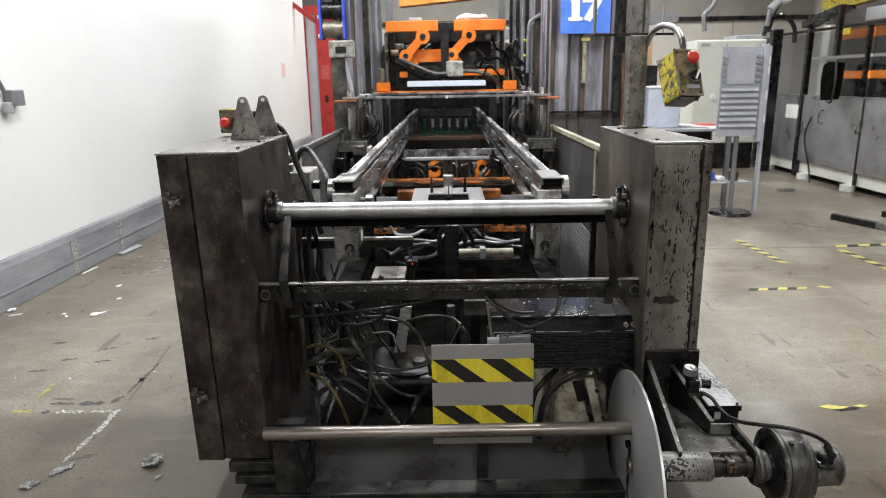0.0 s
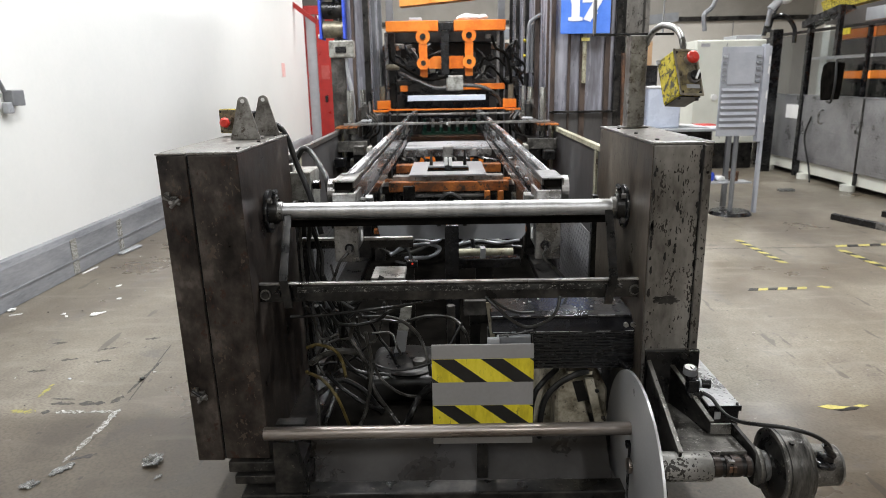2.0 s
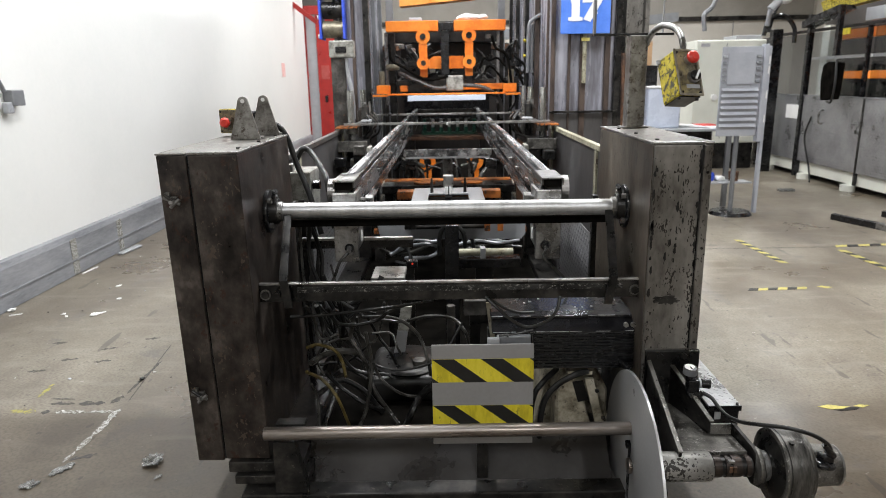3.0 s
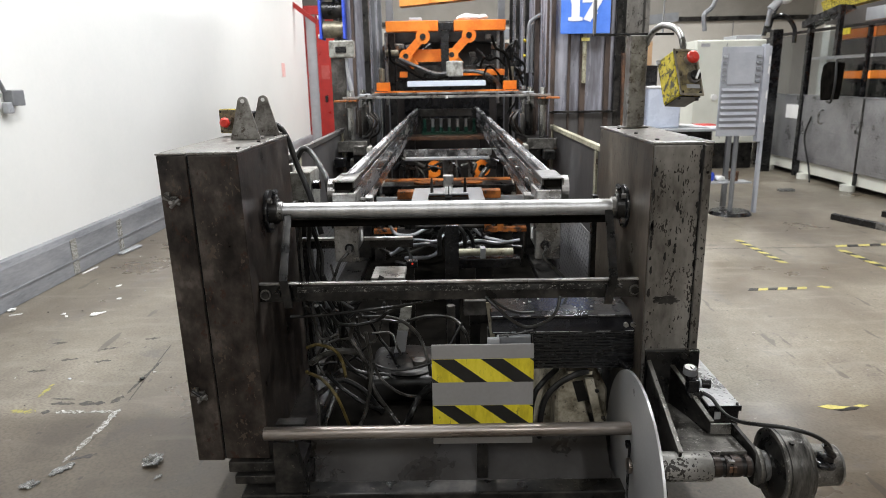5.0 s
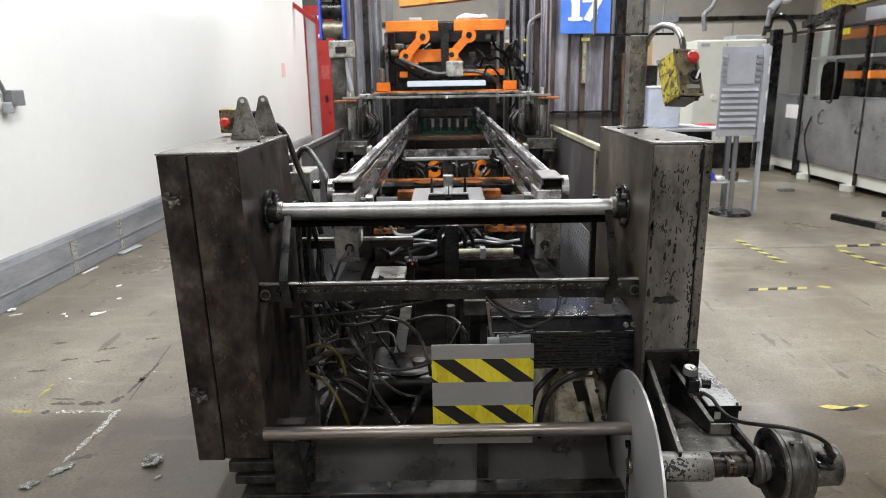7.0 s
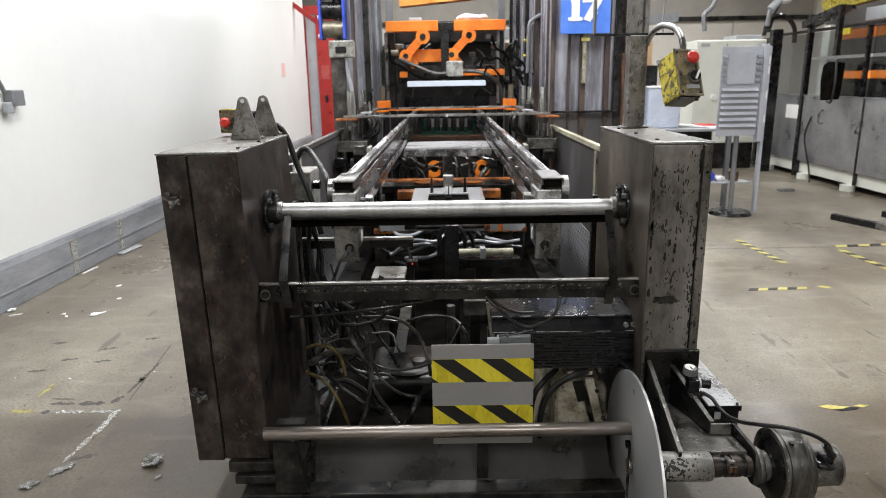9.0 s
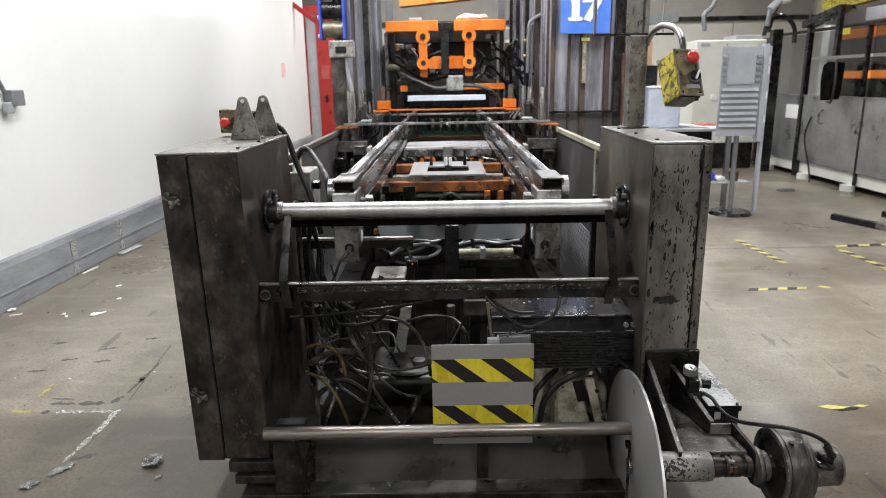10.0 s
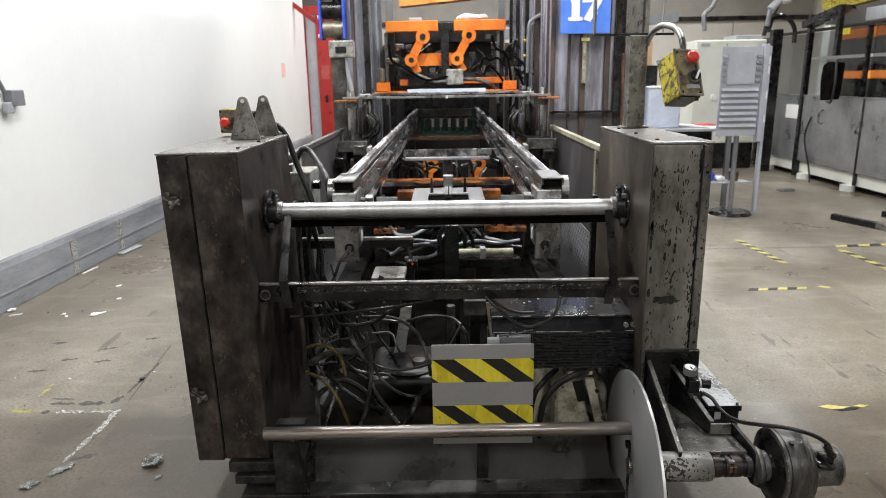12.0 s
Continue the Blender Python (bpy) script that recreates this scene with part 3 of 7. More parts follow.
part("band", prism([(1.75, 2.765), (1.80, 2.772), (1.85, 2.79), (1.885, 2.785), (1.86, 2.765), (1.79, 2.757)], "z", 0.0005, 0.002), M_TAPEBLACK, tt)
part("band", prism([(1.865, 2.80), (1.90, 2.812), (1.945, 2.806), (1.90, 2.785)], "z", 0.0005, 0.002), M_FLOORYELLOW, tt)
ft = thing("corner_tape", "scraped white tape corner on the floor", "floor tape", (-1.6, 2.8, 0), group="floor markings")


def ragged(x0, y0, x1, y1, width, seed, tear=0.5, top=0.0014):
    """A flat strip from one floor point to another with torn, uneven edges."""
    rnd = random.Random(seed)
    d = Vector((x1 - x0, y1 - y0, 0))
    n = max(5, int(d.length / 0.012))
    side = Vector((-d.y, d.x, 0)).normalized()
    one, two = [], []
    for k in range(n + 1):
        c = Vector((x0, y0, 0)) + d * (k / n) + side * rnd.uniform(-0.1, 0.1) * width
        end = min(1.0, 0.25 + 0.4 * min(k, n - k))
        one.append(c + side * width * 0.5 * end * rnd.uniform(1 - tear, 1.1))
        two.append(c - side * width * 0.5 * end * rnd.uniform(1 - tear, 1.1))
    return prism([(p.x, p.y) for p in one + two[::-1]], "z", 0.0004, top)


for k, (x0, y0, x1, y1, w) in enumerate(((-1.89, 2.845, -1.74, 2.838, 0.034), (-1.735, 2.835, -1.60, 2.842, 0.026), (-1.585, 2.862, -1.588, 2.62, 0.038),
                                         (-1.59, 2.612, -1.592, 2.50, 0.034), (-1.597, 2.49, -1.602, 2.41, 0.022))):
    part("strip", ragged(x0, y0, x1, y1, w, 30 + k, 0.45), M_FLOORWHITE, ft)
M_SCUFF = surface("grey_rubber_scuff", [(0.035, 0.032, 0.03), (0.08, 0.072, 0.062)], 16, 0.5, 0.0, 0.05, 60, spots=(0.15, 0.132, 0.105), spot_amount=0.56)
M_SMEAR = surface("rubbed_yellow_paint", [(0.3, 0.27, 0.06), (0.42, 0.38, 0.08)], 14, 0.5, 0.0, 0.05, 60, spots=(0.18, 0.155, 0.115), spot_amount=0.47)
for k, (x0, y0, x1, y1, w, m, label) in enumerate((
        (-2.058, 2.995, -2.061, 3.147, 0.02, M_SMEAR, "rubbed yellow paint smear on the concrete"),
        (-2.106, 2.863, -1.972, 2.848, 0.035, M_SMEAR, "rubbed yellow paint smear on the concrete"),
        (-1.953, 2.927, -1.835, 2.924, 0.022, M_SCUFF, "dark rubber scuff on the concrete"),
        (-1.985, 2.981, -1.859, 2.972, 0.008, M_SCUFF, "dark rubber scuff on the concrete"),
        (-1.813, 2.923, -1.690, 2.932, 0.03, M_SCUFF, "dark rubber scuff on the concrete"),
        (-1.659, 2.925, -1.631, 3.001, 0.028, M_SCUFF, "dark rubber scuff on the concrete"),
        (-1.626, 3.026, -1.619, 3.417, 0.012, M_SCUFF, "dark rubber scuff on the concrete"),
        (-1.586, 2.425, -1.493, 2.474, 0.022, M_SCUFF, "dark rubber scuff on the concrete"),
        (-1.949, 2.837, -1.912, 2.847, 0.03, M_SCUFF, "dark rubber scuff on the concrete"))):
    single("floor_smear" if m is M_SMEAR else "floor_scuff", ragged(x0, y0, x1, y1, w * 1.7, 60 + k, 0.7, 0.0009), m, label, "floor mark", group="floor markings", kind="structure")


def scrap(name, x, y, size, material, label, seed, flat=0.35, n=2, least=0.55):
    rnd = random.Random(seed)
    bm = bmesh.new()
    bmesh.ops.create_icosphere(bm, subdivisions=n, radius=size)
    for v in bm.verts:
        v.co *= rnd.uniform(least, 1.2)
        v.co.z *= flat
    low = min(v.co.z for v in bm.verts)
    bmesh.ops.translate(bm, verts=bm.verts, vec=(x, y, -low + 0.0005))
    return single(name, bm, material, label, "litter", group="floor litter")


scrap("plastic_scrap", -1.225, 2.40, 0.044, M_CLEARPLASTIC, "crumpled clear plastic film on the floor", 3, 0.3, 3, 0.2)
scrap("plastic_scrap", -1.64, 2.25, 0.033, M_CLEARPLASTIC, "flattened clear plastic film on the floor", 4, 0.15, 3, 0.2)
scrap("paper_scrap", -2.40, 4.20, 0.03, M_PAPER, "torn white paper scrap on the floor", 5, 0.2)
scrap("paper_scrap", -2.62, 4.22, 0.018, M_PAPER, "tiny white paper scrap on the floor", 6, 0.2)
scrap("paper_scrap", -3.02, 4.3, 0.03, M_PAPER, "white paper scrap beside the wall", 7, 0.4)
scrap("rubber_scrap", -1.62, 3.18, 0.016, M_TAPEBLACK, "dark rubber crumb on the floor", 8, 0.5)
for k in range(26):
    r = random.Random(90 + k)
    x, y = r.uniform(-3.0, -1.3), r.uniform(2.4, 6.5)
    scrap("grit", x, y, r.uniform(0.004, 0.011), [M_PAPER, M_TAPEBLACK, M_PALEGREY][k % 3], "crumb of dirt on the floor", 200 + k, 0.4, 1)
for k, (x, y, dx, dy, w) in enumerate(((-2.40, 4.19, 0.05, 0.07, 0.022), (-2.56, 4.16, -0.03, 0.03, 0.02), (-2.56, 4.83, 0.02, 0.05, 0.03), (-2.41, 4.53, 0.03, 0.02, 0.03),
                                     (-3.02, 5.2, 0.02, 0.22, 0.02), (-2.98, 4.2, 0.07, 0.04, 0.016), (-1.17, 2.28, 0.02, 0.03, 0.02), (-1.60, 2.31, 0.05, 0.09, 0.05))):
    single("paper_sliver", ragged(x, y, x + dx, y + dy, w, 400 + k, 0.5, 0.006), M_PAPER if k < 6 else M_CLEARPLASTIC, "pale torn sliver lying on the floor", "litter", group="floor litter")
single("floor_joint", ragged(2.2, 5.715, 4.9, 5.72, 0.012, 500, 0.5, 0.0008), M_SCUFF, "dark joint line in the concrete", "floor mark", group="floor markings", kind="structure")
single("floor_joint", ragged(-1.58, 2.94, -1.66, 3.66, 0.008, 501, 0.6, 0.0008), M_SCUFF, "thin dark crack in the concrete", "floor mark", group="floor markings", kind="structure")
for k, (x, y) in enumerate(((-2.3, 3.3), (-2.2, 3.45), (-2.05, 3.6), (-2.4, 3.7), (-2.0, 3.42), (-1.86, 3.75))):
    single("floor_stain", ragged(x, y, x + 0.09, y + 0.02, 0.04, 520 + k, 0.8, 0.0007), M_SCUFF, "small dark oil spot on the concrete", "floor mark", group="floor markings", kind="structure")
strip = single("plastic_strip", prism([(-3.03, 5.82), (-2.97, 5.80), (-2.93, 6.12), (-2.99, 6.14)], "z", 0.001, 0.02, bevel=0.006), M_PALEGREY,
               "white plastic strip lying beside the wall", "litter")
# ---- front of the machine ----
def side_housing(name, x_in, x_out, y0, y1, z0, z1, cover, material, label, lean=0.0):
    """A tall steel housing with a folded cover on its outer side and a bare top plate."""
    s = 1 if x_out > x_in else -1
    t = thing(name, label, "machine housing", ((x_in + x_out) / 2, (y0 + y1) / 2, z0))
    xs = x_out - s * cover

    def shear(bm):
        for v in bm.verts:
            v.co.x += lean * (z1 - v.co.z)
        return bm
    part("body", shear(box(x_in, xs - s * 0.004, y0, y1, z0, z1 - 0.006, 0.005)), material, t)
    part("cover", shear(box(xs, x_out, y0 - 0.004, y1 + 0.01, z0 - 0.003, z1 - 0.006, 0.004)), material, t)
    part("seam", shear(box(xs - s * 0.005, xs + s * 0.001, y0 + 0.004, y1, z0 + 0.002, z1 - 0.008)), M_BLACK, t)
    part("top_plate", box(x_in - s * 0.004, xs - s * 0.002, y0 - 0.003, y1 + 0.004, z1 - 0.005, z1 + 0.002, 0.002), M_TOPSTEEL, t, "bare steel top plate")
    part("cover_top", box(xs + s * 0.002, x_out + s * 0.002, y0 - 0.006, y1 + 0.01, z1 - 0.005, z1 + 0.001, 0.002), M_TOPSTEEL, t)
    return t


left = side_housing("drive_housing", -0.672, -0.930, 2.11, 2.80, 0.192, 1.286, 0.095, M_BROWN,
                    "tall dark brown steel housing with a folded side cover", 0.018)
# draw latches on the cover's front
for z, x in ((1.135, -0.885), (0.45, -0.87)):
    la = part("latch", box(x - 0.015, x + 0.015, 2.09, 2.104, z - 0.012, z + 0.016, 0.004), M_GUNMETAL, left, "bright wing latch")
    part("wing", cyl((x - 0.026, 2.082, z + 0.014), (x + 0.026, 2.084, z - 0.008), 0.006, 10), M_GUNMETAL, la)
    part("stud", cyl((x, 2.07, z), (x, 2.09, z), 0.006, 10), M_STEEL, la)
right = side_housing("drive_housing", 0.657, 0.842, 2.11, 2.86, 0.40, 1.294, 0.028, M_GREYSTEEL,
                     "tall scuffed grey steel housing with chipped paint", 0.0)
part("inner_plate", box(0.6535, 0.6565, 2.116, 2.855, 0.405, 1.286, 0.001), M_INNER, right, "brown stained inner sheet")
part("lower_skirt", box(0.668, 0.838, 2.13, 2.84, 0.1, 0.398, 0.004), M_DARK, right)
for x in (0.70, 0.80):
    bolt(right, (x, 2.106, 0.565), (0, -1, 0), 0.012, 0.012, M_DARK)
stain = random.Random(4)
ring_ = [(a, stain.uniform(0.7, 1.15)) for a in [2 * math.pi * k / 40 for k in range(40)]]
part("rust_stain", prism([(0.725 + 0.045 * r * math.cos(a), 0.772 + 0.016 * r * math.sin(a)) for a, r in ring_], "y", 2.1084, 2.1092), M_GRIME, right, "dark oil stain")
for k in range(14):
    x, z = 0.725 + stain.gauss(0, 0.035), 0.772 + stain.gauss(0, 0.018)
    part("rust_stain", cyl((x, 2.1084, z), (x, 2.1091, z), stain.uniform(0.001, 0.004), 7), M_GRIME, right)
part("flange", box(0.665, 0.83, 2.092, 2.107, 0.50, 0.60, 0.003), M_GREYSTEEL, right)

# paint worn to bare steel along the edges of both housings
def worn_edge(parent, a, b, seed, r=0.0022):
    """Short bright scrapes strung along an edge."""
    rnd = random.Random(seed)
    a, b = Vector(a), Vector(b)
    d = b - a
    at = 0.0
    while at < d.length:
        w = rnd.uniform(0.01, 0.09)
        p, q = a + d * (at / d.length), a + d * (min(at + w, d.length) / d.length)
        part("worn_edge", cyl(p, q, r * rnd.uniform(0.5, 1.0), 6), M_CHIP, parent)
        at += w + rnd.choice([0.002, 0.006, 0.03])


worn_edge(left, (-0.672, 2.108, 1.288), (-0.672, 2.80, 1.288), 1)
worn_edge(left, (-0.83, 2.108, 1.2885), (-0.674, 2.108, 1.2885), 2, 0.0015)
worn_edge(left, (-0.928, 2.105, 1.287), (-0.84, 2.105, 1.287), 3, 0.0015)
worn_edge(right, (0.66, 2.108, 1.2965), (0.81, 2.108, 1.2965), 4)
worn_edge(right, (0.657, 2.11, 1.296), (0.657, 2.86, 1.296), 5, 0.0016)
worn_edge(right, (0.843, 2.106, 1.296), (0.843, 2.86, 1.296), 6, 0.0016)
# dark scrapes and chips on the right housing's front
chips = random.Random(8)
for k in range(46):
    x = chips.choice([chips.gauss(0.735, 0.016), chips.gauss(0.664, 0.004), chips.gauss(0.807, 0.003)])
    x = min(0.808, max(0.662, x))
    z = chips.uniform(0.62, 1.27) if abs(x - 0.735) > 0.05 else chips.uniform(0.9, 1.18)
    w, h = chips.uniform(0.002, 0.006), chips.uniform(0.006, 0.024)
    part("paint_chip", prism([(x - w, z), (x, z - h * 0.6), (x + w, z - h * 0.2), (x + w * 0.7, z + h), (x - w * 0.4, z + h * 0.8)], "y", 2.1088, 2.1096), M_OILBLACK, right)

# lifting lugs on the left housing
def lug(x, y, w):
    t = thing("lifting_lug", "tapered steel lifting lug with a round hole", "lug", (x, y, 1.288), group="lifting lugs")
    pts = [(x - w, 1.289), (x + w, 1.289)]
    for k in range(9):
        a = math.pi * k / 8
        pts.append((x + 0.02 * math.cos(a), 1.43 + 0.02 * math.sin(a)))
    part("plate", prism(pts, "y", y, y + 0.01), M_TOPSTEEL, t)
    part("hole", cyl((x, y - 0.0012, 1.433), (x, y + 0.0112, 1.433), 0.008, 14), M_PAPER, t)
    part("foot", box(x - w, x + w, y + 0.011, y + 0.05, 1.289, 1.298, 0.002), M_TOPSTEEL, t)
    return t


lug(-0.777, 2.57, 0.058)
lug(-0.752, 2.765, 0.058)


def button_box(name, at, size, label):
    """An operator's box with a red mushroom button; at is the centre."""
    t = thing(name, label, "control box", at, group="button boxes")
    x, y, z = at
    w, d, h = size
    body = part("body", box(x - w / 2, x + w / 2, y - d / 2, y + d / 2, z - h / 2, z + h / 2, 0.006), M_YELLOWBOX, t, "chipped yellow box body")
    part("lid", box(x - w / 2 + 0.003, x + w / 2 - 0.003, y - d / 2 - 0.006, y - d / 2 - 0.0005, z - h / 2 + 0.003, z + h / 2 - 0.003, 0.003), M_LID, t)
    for sx in (-1, 1):
        for sz in (-1, 1):
            p = (x + sx * (w / 2 - 0.01), y - d / 2 - 0.006, z + sz * (h / 2 - 0.01))
            bolt(t, p, (0, -1, 0), 0.0045, 0.004, M_DARK, "screw")
    return t


def mushroom(parent, at, r=0.02):
    x, y, z = at
    part("collar", cyl((x, y, z), (x, y - 0.018, z), r * 0.75, 20), M_STEEL, parent)
    b = bmesh.new()
    prof = [(0.5, 0.0), (0.95, 0.004), (1.0, 0.01), (0.92, 0.017), (0.6, 0.023), (0.0, 0.025)]
    rings = []
    for f, h in prof[:-1]:
        rings.append([b.verts.new((x + f * r * math.cos(a), y - 0.018 - h, z + f * r * math.sin(a))) for a in [2 * math.pi * k / 20 for k in range(20)]])
    for p, q in zip(rings, rings[1:]):
        for k in range(20):
            b.faces.new((p[k], p[(k + 1) % 20], q[(k + 1) % 20], q[k]))
    b.faces.new(rings[0])
    b.faces.new(rings[-1])
    part("button", b, M_RED, parent, "red mushroom stop button", smooth=True)


lb = button_box("stop_button_box", (-0.882, 2.80, 1.348), (0.115, 0.06, 0.098), "chipped yellow stop button box behind the lug")
mushroom(lb, (-0.906, 2.762, 1.345), 0.021)
part("gland", cyl((-0.815, 2.80, 1.37), (-0.785, 2.80, 1.372), 0.016, 14), M_BLACK, lb)

# bearing flanges, roller and cross bars
def bearing(x, y, z, s):
    t = thing("flange_bearing", "greasy black flange bearing bolted to the housing", "bearing", (x, y, z - 0.07), group="roller bearings")
    part("flange", cyl((x, y, z), (x + s * 0.016, y, z), 0.081, 32, bevel=0.004), M_BLACK, t, smooth=True)
    part("hub", cyl((x + s * 0.016, y, z), (x + s * 0.042, y, z), 0.052, 24, 0.046), M_DARK, t, smooth=True)
    part("collar", cyl((x + s * 0.042, y, z), (x + s * 0.058, y, z), 0.036, 20), M_STEEL, t)
    for a in (45, 135, 225, 315):
        bolt(t, (x + s * 0.016, y + 0.064 * math.cos(radians(a)), z + 0.064 * math.sin(radians(a))), (s, 0, 0), 0.011, 0.014, M_STEEL)
    part("grease_nipple", tube([(x + s * 0.03, y - 0.03, z + 0.045), (x + s * 0.04, y - 0.035, z + 0.075), (x + s * 0.05, y - 0.06, z + 0.085)], 0.009), M_BLACK, t)
    return t


bearing(-0.670, 2.41, 1.037, 1)
bearing(0.660, 2.42, 1.034, -1)
rol = thing("guide_roller", "bright polished steel guide roller between the housings", "roller", (0, 2.42, 1.0))
part("tube", cyl((-0.617, 2.42, 1.036), (0.606, 2.42, 1.033), 0.0295, 40), M_CHROME, rol, smooth=True)
part("journal", cyl((-0.612, 2.42, 1.036), (-0.65, 2.42, 1.036), 0.016, 16), M_STEEL, rol)
part("journal", cyl((0.6, 2.42, 1.033), (0.645, 2.42, 1.033), 0.016, 16), M_STEEL, rol)
# the shaded gap below and behind the roller, put in as a black block
single("roller_tray", box(-0.60, 0.60, 2.45, 2.58, 0.966, 0.995, 0.004), M_MATTEBLACK, "black block standing for the shade under the guide roller", "channel")
for xt, xb in ((-0.608, -0.572), (0.577, 0.532)):
    bm = prism([(2.405, 1.03), (2.395, 1.03), (2.163, 0.84), (2.163, 0.742), (2.173, 0.742), (2.173, 0.836)], "x", 0, 0.028)
    for v in bm.verts:
        v.co.x += xb + (xt - xb) * (v.co.z - 0.745) / 0.285
    single("hanger_strap", bm, M_DARK, "flat steel strap hanging from the roller", "strap", group="roller straps")

tie = thing("tie_bar", "greasy black angle bar tying the housings together", "bar", (0, 2.2, 0.76))
part("flange", box(-0.662, 0.666, 2.1865, 2.206, 0.818, 0.825, 0.001), M_STEEL, tie, "worn bright top flange")
part("web", box(-0.662, 0.666, 2.1895, 2.1985, 0.757, 0.8175, 0.001), M_DARK, tie)
part("wear_strip", box(-0.53, 0.60, 2.1875, 2.189, 0.79, 0.809, 0.0005), M_SCRATCH, tie, "scratched wear strip")
for x in (-0.64, -0.6, 0.585, 0.64):
    bolt(tie, (x, 2.1885, 0.785), (0, -1, 0), 0.014, 0.012, M_DARK)
for x in (-0.64, 0.64):
    part("washer", ring((x, 2.183, 0.785), (0, 1, 0), 0.019, 0.0145, 0.006, 18), M_GUNMETAL, tie)

low = single("unwind_bar", cyl((-0.632, 2.0, 0.354), (0.599, 2.0, 0.3585), 0.0225, 32, bevel=0.003), M_BARSTEEL,
             "brownish polished round steel bar across the front", "shaft", smooth=True)
single("bar_holder", box(-0.60, -0.50, 2.03, 2.075, 0.366, 0.371, 0.001), M_DARK, "flat steel bracket behind the round bar", "bracket")
bk = single("bar_bracket", prism([(-0.615, 0.30), (-0.54, 0.30), (-0.50, 0.08), (-0.62, 0.08)], "y", 2.03, 2.06), M_DARK, "dark steel foot under the round bar", "bracket")

# base under the housings
bf = thing("base_frame", "oily dark steel base frame on the floor", "machine base", (0, 2.5, 0))
part("foot_plate", box(-0.80, -0.53, 2.095, 2.8, 0.148, 0.188, 0.003), M_DARK, bf)
part("foot_plate", box(-0.775, -0.51, 2.075, 2.8, 0.112, 0.145, 0.003), M_DARK, bf)
part("skid", box(-0.74, 0.75, 2.02, 2.10, 0.0, 0.105, 0.006), M_DARK, bf)
part("skid_plate", box(-0.54, 0.60, 2.14, 2.30, 0.0, 0.075, 0.004), M_GREYSTEEL, bf)
part("front_sheet", prism([(2.105, 0.06), (2.125, 0.06), (2.265, 0.19), (2.24, 0.19)], "x", -0.56, 0.58), M_DARKSHEET, bf, "sloping dark splash sheet")
for s in (-1, 1):
    part("side_beam", box(s * 0.62, s * 0.78, 2.86, 9.0, 0.0, 0.16, 0.005), M_DARK, bf)
    part("post", box(s * 0.685, s * 0.722, 2.9, 2.95, 0.16, 0.98, 0.003), M_OLIVE if s > 0 else M_DARK, bf)
    part("post", box(s * 0.655, s * 0.682, 2.96, 3.0, 0.16, 0.98, 0.003), M_DARK, bf)
    part("post", box(s * 0.6, s * 0.7, 5.0, 5.1, 0.16, 1.0, 0.004), M_DARK, bf)
for y in (3.3, 4.9, 6.8, 8.6):
    part("cross_beam", box(-0.619, 0.619, y, y + 0.12, 0.0, 0.12, 0.004), M_DARK, bf)
# black sheet that paints the deep shade low in the base
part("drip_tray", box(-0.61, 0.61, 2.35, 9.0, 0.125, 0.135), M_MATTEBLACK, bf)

# hazard board
hb = thing("hazard_board", "grey metal board with yellow and black hazard tape", "warning board", (0.12, 2.3, 0.13))
part("plate", box(-0.066, 0.288, 2.12, 2.126, 0.236, 0.616, 0.002), M_PLATE, hb)
def hazard(z0, z1, seed):
    x0, x1 = -0.0655, 0.2875
    h = z1 - z0
    part("tape", box(x0, x1, 2.1185, 2.1198, z0, z1), M_YELLOW, hb, "yellow tape band")
    w = 0.076
    x = x0 - 0.168 + seed
    while x < x1:
        poly = [(x, z1), (x + w, z1), (x + w + h * 1.32, z0), (x + h * 1.32, z0)]
        # cut to the board's sides
        def clip(ps, lim, keep_more):
            out = []
            for i in range(len(ps)):
                a, b = ps[i], ps[(i + 1) % len(ps)]
                ina = a[0] >= lim if keep_more else a[0] <= lim
                inb = b[0] >= lim if keep_more else b[0] <= lim
                if ina:
                    out.append(a)
                if ina != inb:
                    k = (lim - a[0]) / (b[0] - a[0])
                    out.append((lim, a[1] + k * (b[1] - a[1])))
            return out
        poly = clip(poly, x0, True)
        if len(poly) > 2:
            poly = clip(poly, x1, False)
        if len(poly) > 2:
            part("stripe", prism(poly, "y", 2.1172, 2.1184), M_TAPEBLACK, hb)
        x += 0.169


hazard(0.476, 0.563, 0.0)
hazard(0.303, 0.387, 0.0)
part("stand", box(0.09, 0.13, 2.127, 2.16, 0.09, 0.58, 0.003), M_DARK, hb)
part("clip", box(0.128, 0.17, 2.128, 2.15, 0.6, 0.632, 0.003), M_PALEGREY, hb)

# finned drive motor
mo = thing("drive_motor", "black finned electric motor flanged to the housing", "motor", (0.45, 2.3, 0.48))
part("body", box(0.298, 0.655, 2.206, 2.50, 0.482, 0.622, 0.004), M_BLACK, mo)
part("lower_step", prism([(2.2, 0.623), (2.2, 0.628), (2.243, 0.6655), (2.5, 0.6655), (2.5, 0.623)], "x", 0.15, 0.655), M_GLOSSBLACK, mo, "glossy black sloping cover")
part("top_cover", prism([(2.236, 0.666), (2.236, 0.674), (2.27, 0.681), (2.46, 0.684), (2.5, 0.67), (2.5, 0.666)], "x", 0.146, 0.65), M_GLOSSBLACK, mo, "glossy black top cover")
part("end_cap", box(0.286, 0.2975, 2.195, 2.5, 0.475, 0.622, 0.003), M_BLACK, mo)
for k in range(12):
    z = 0.488 + k * 0.0112
    part("fin", box(0.2985, 0.654, 2.199, 2.207, z, z + 0.0055), M_BLACK, mo)
rnd = random.Random(12)
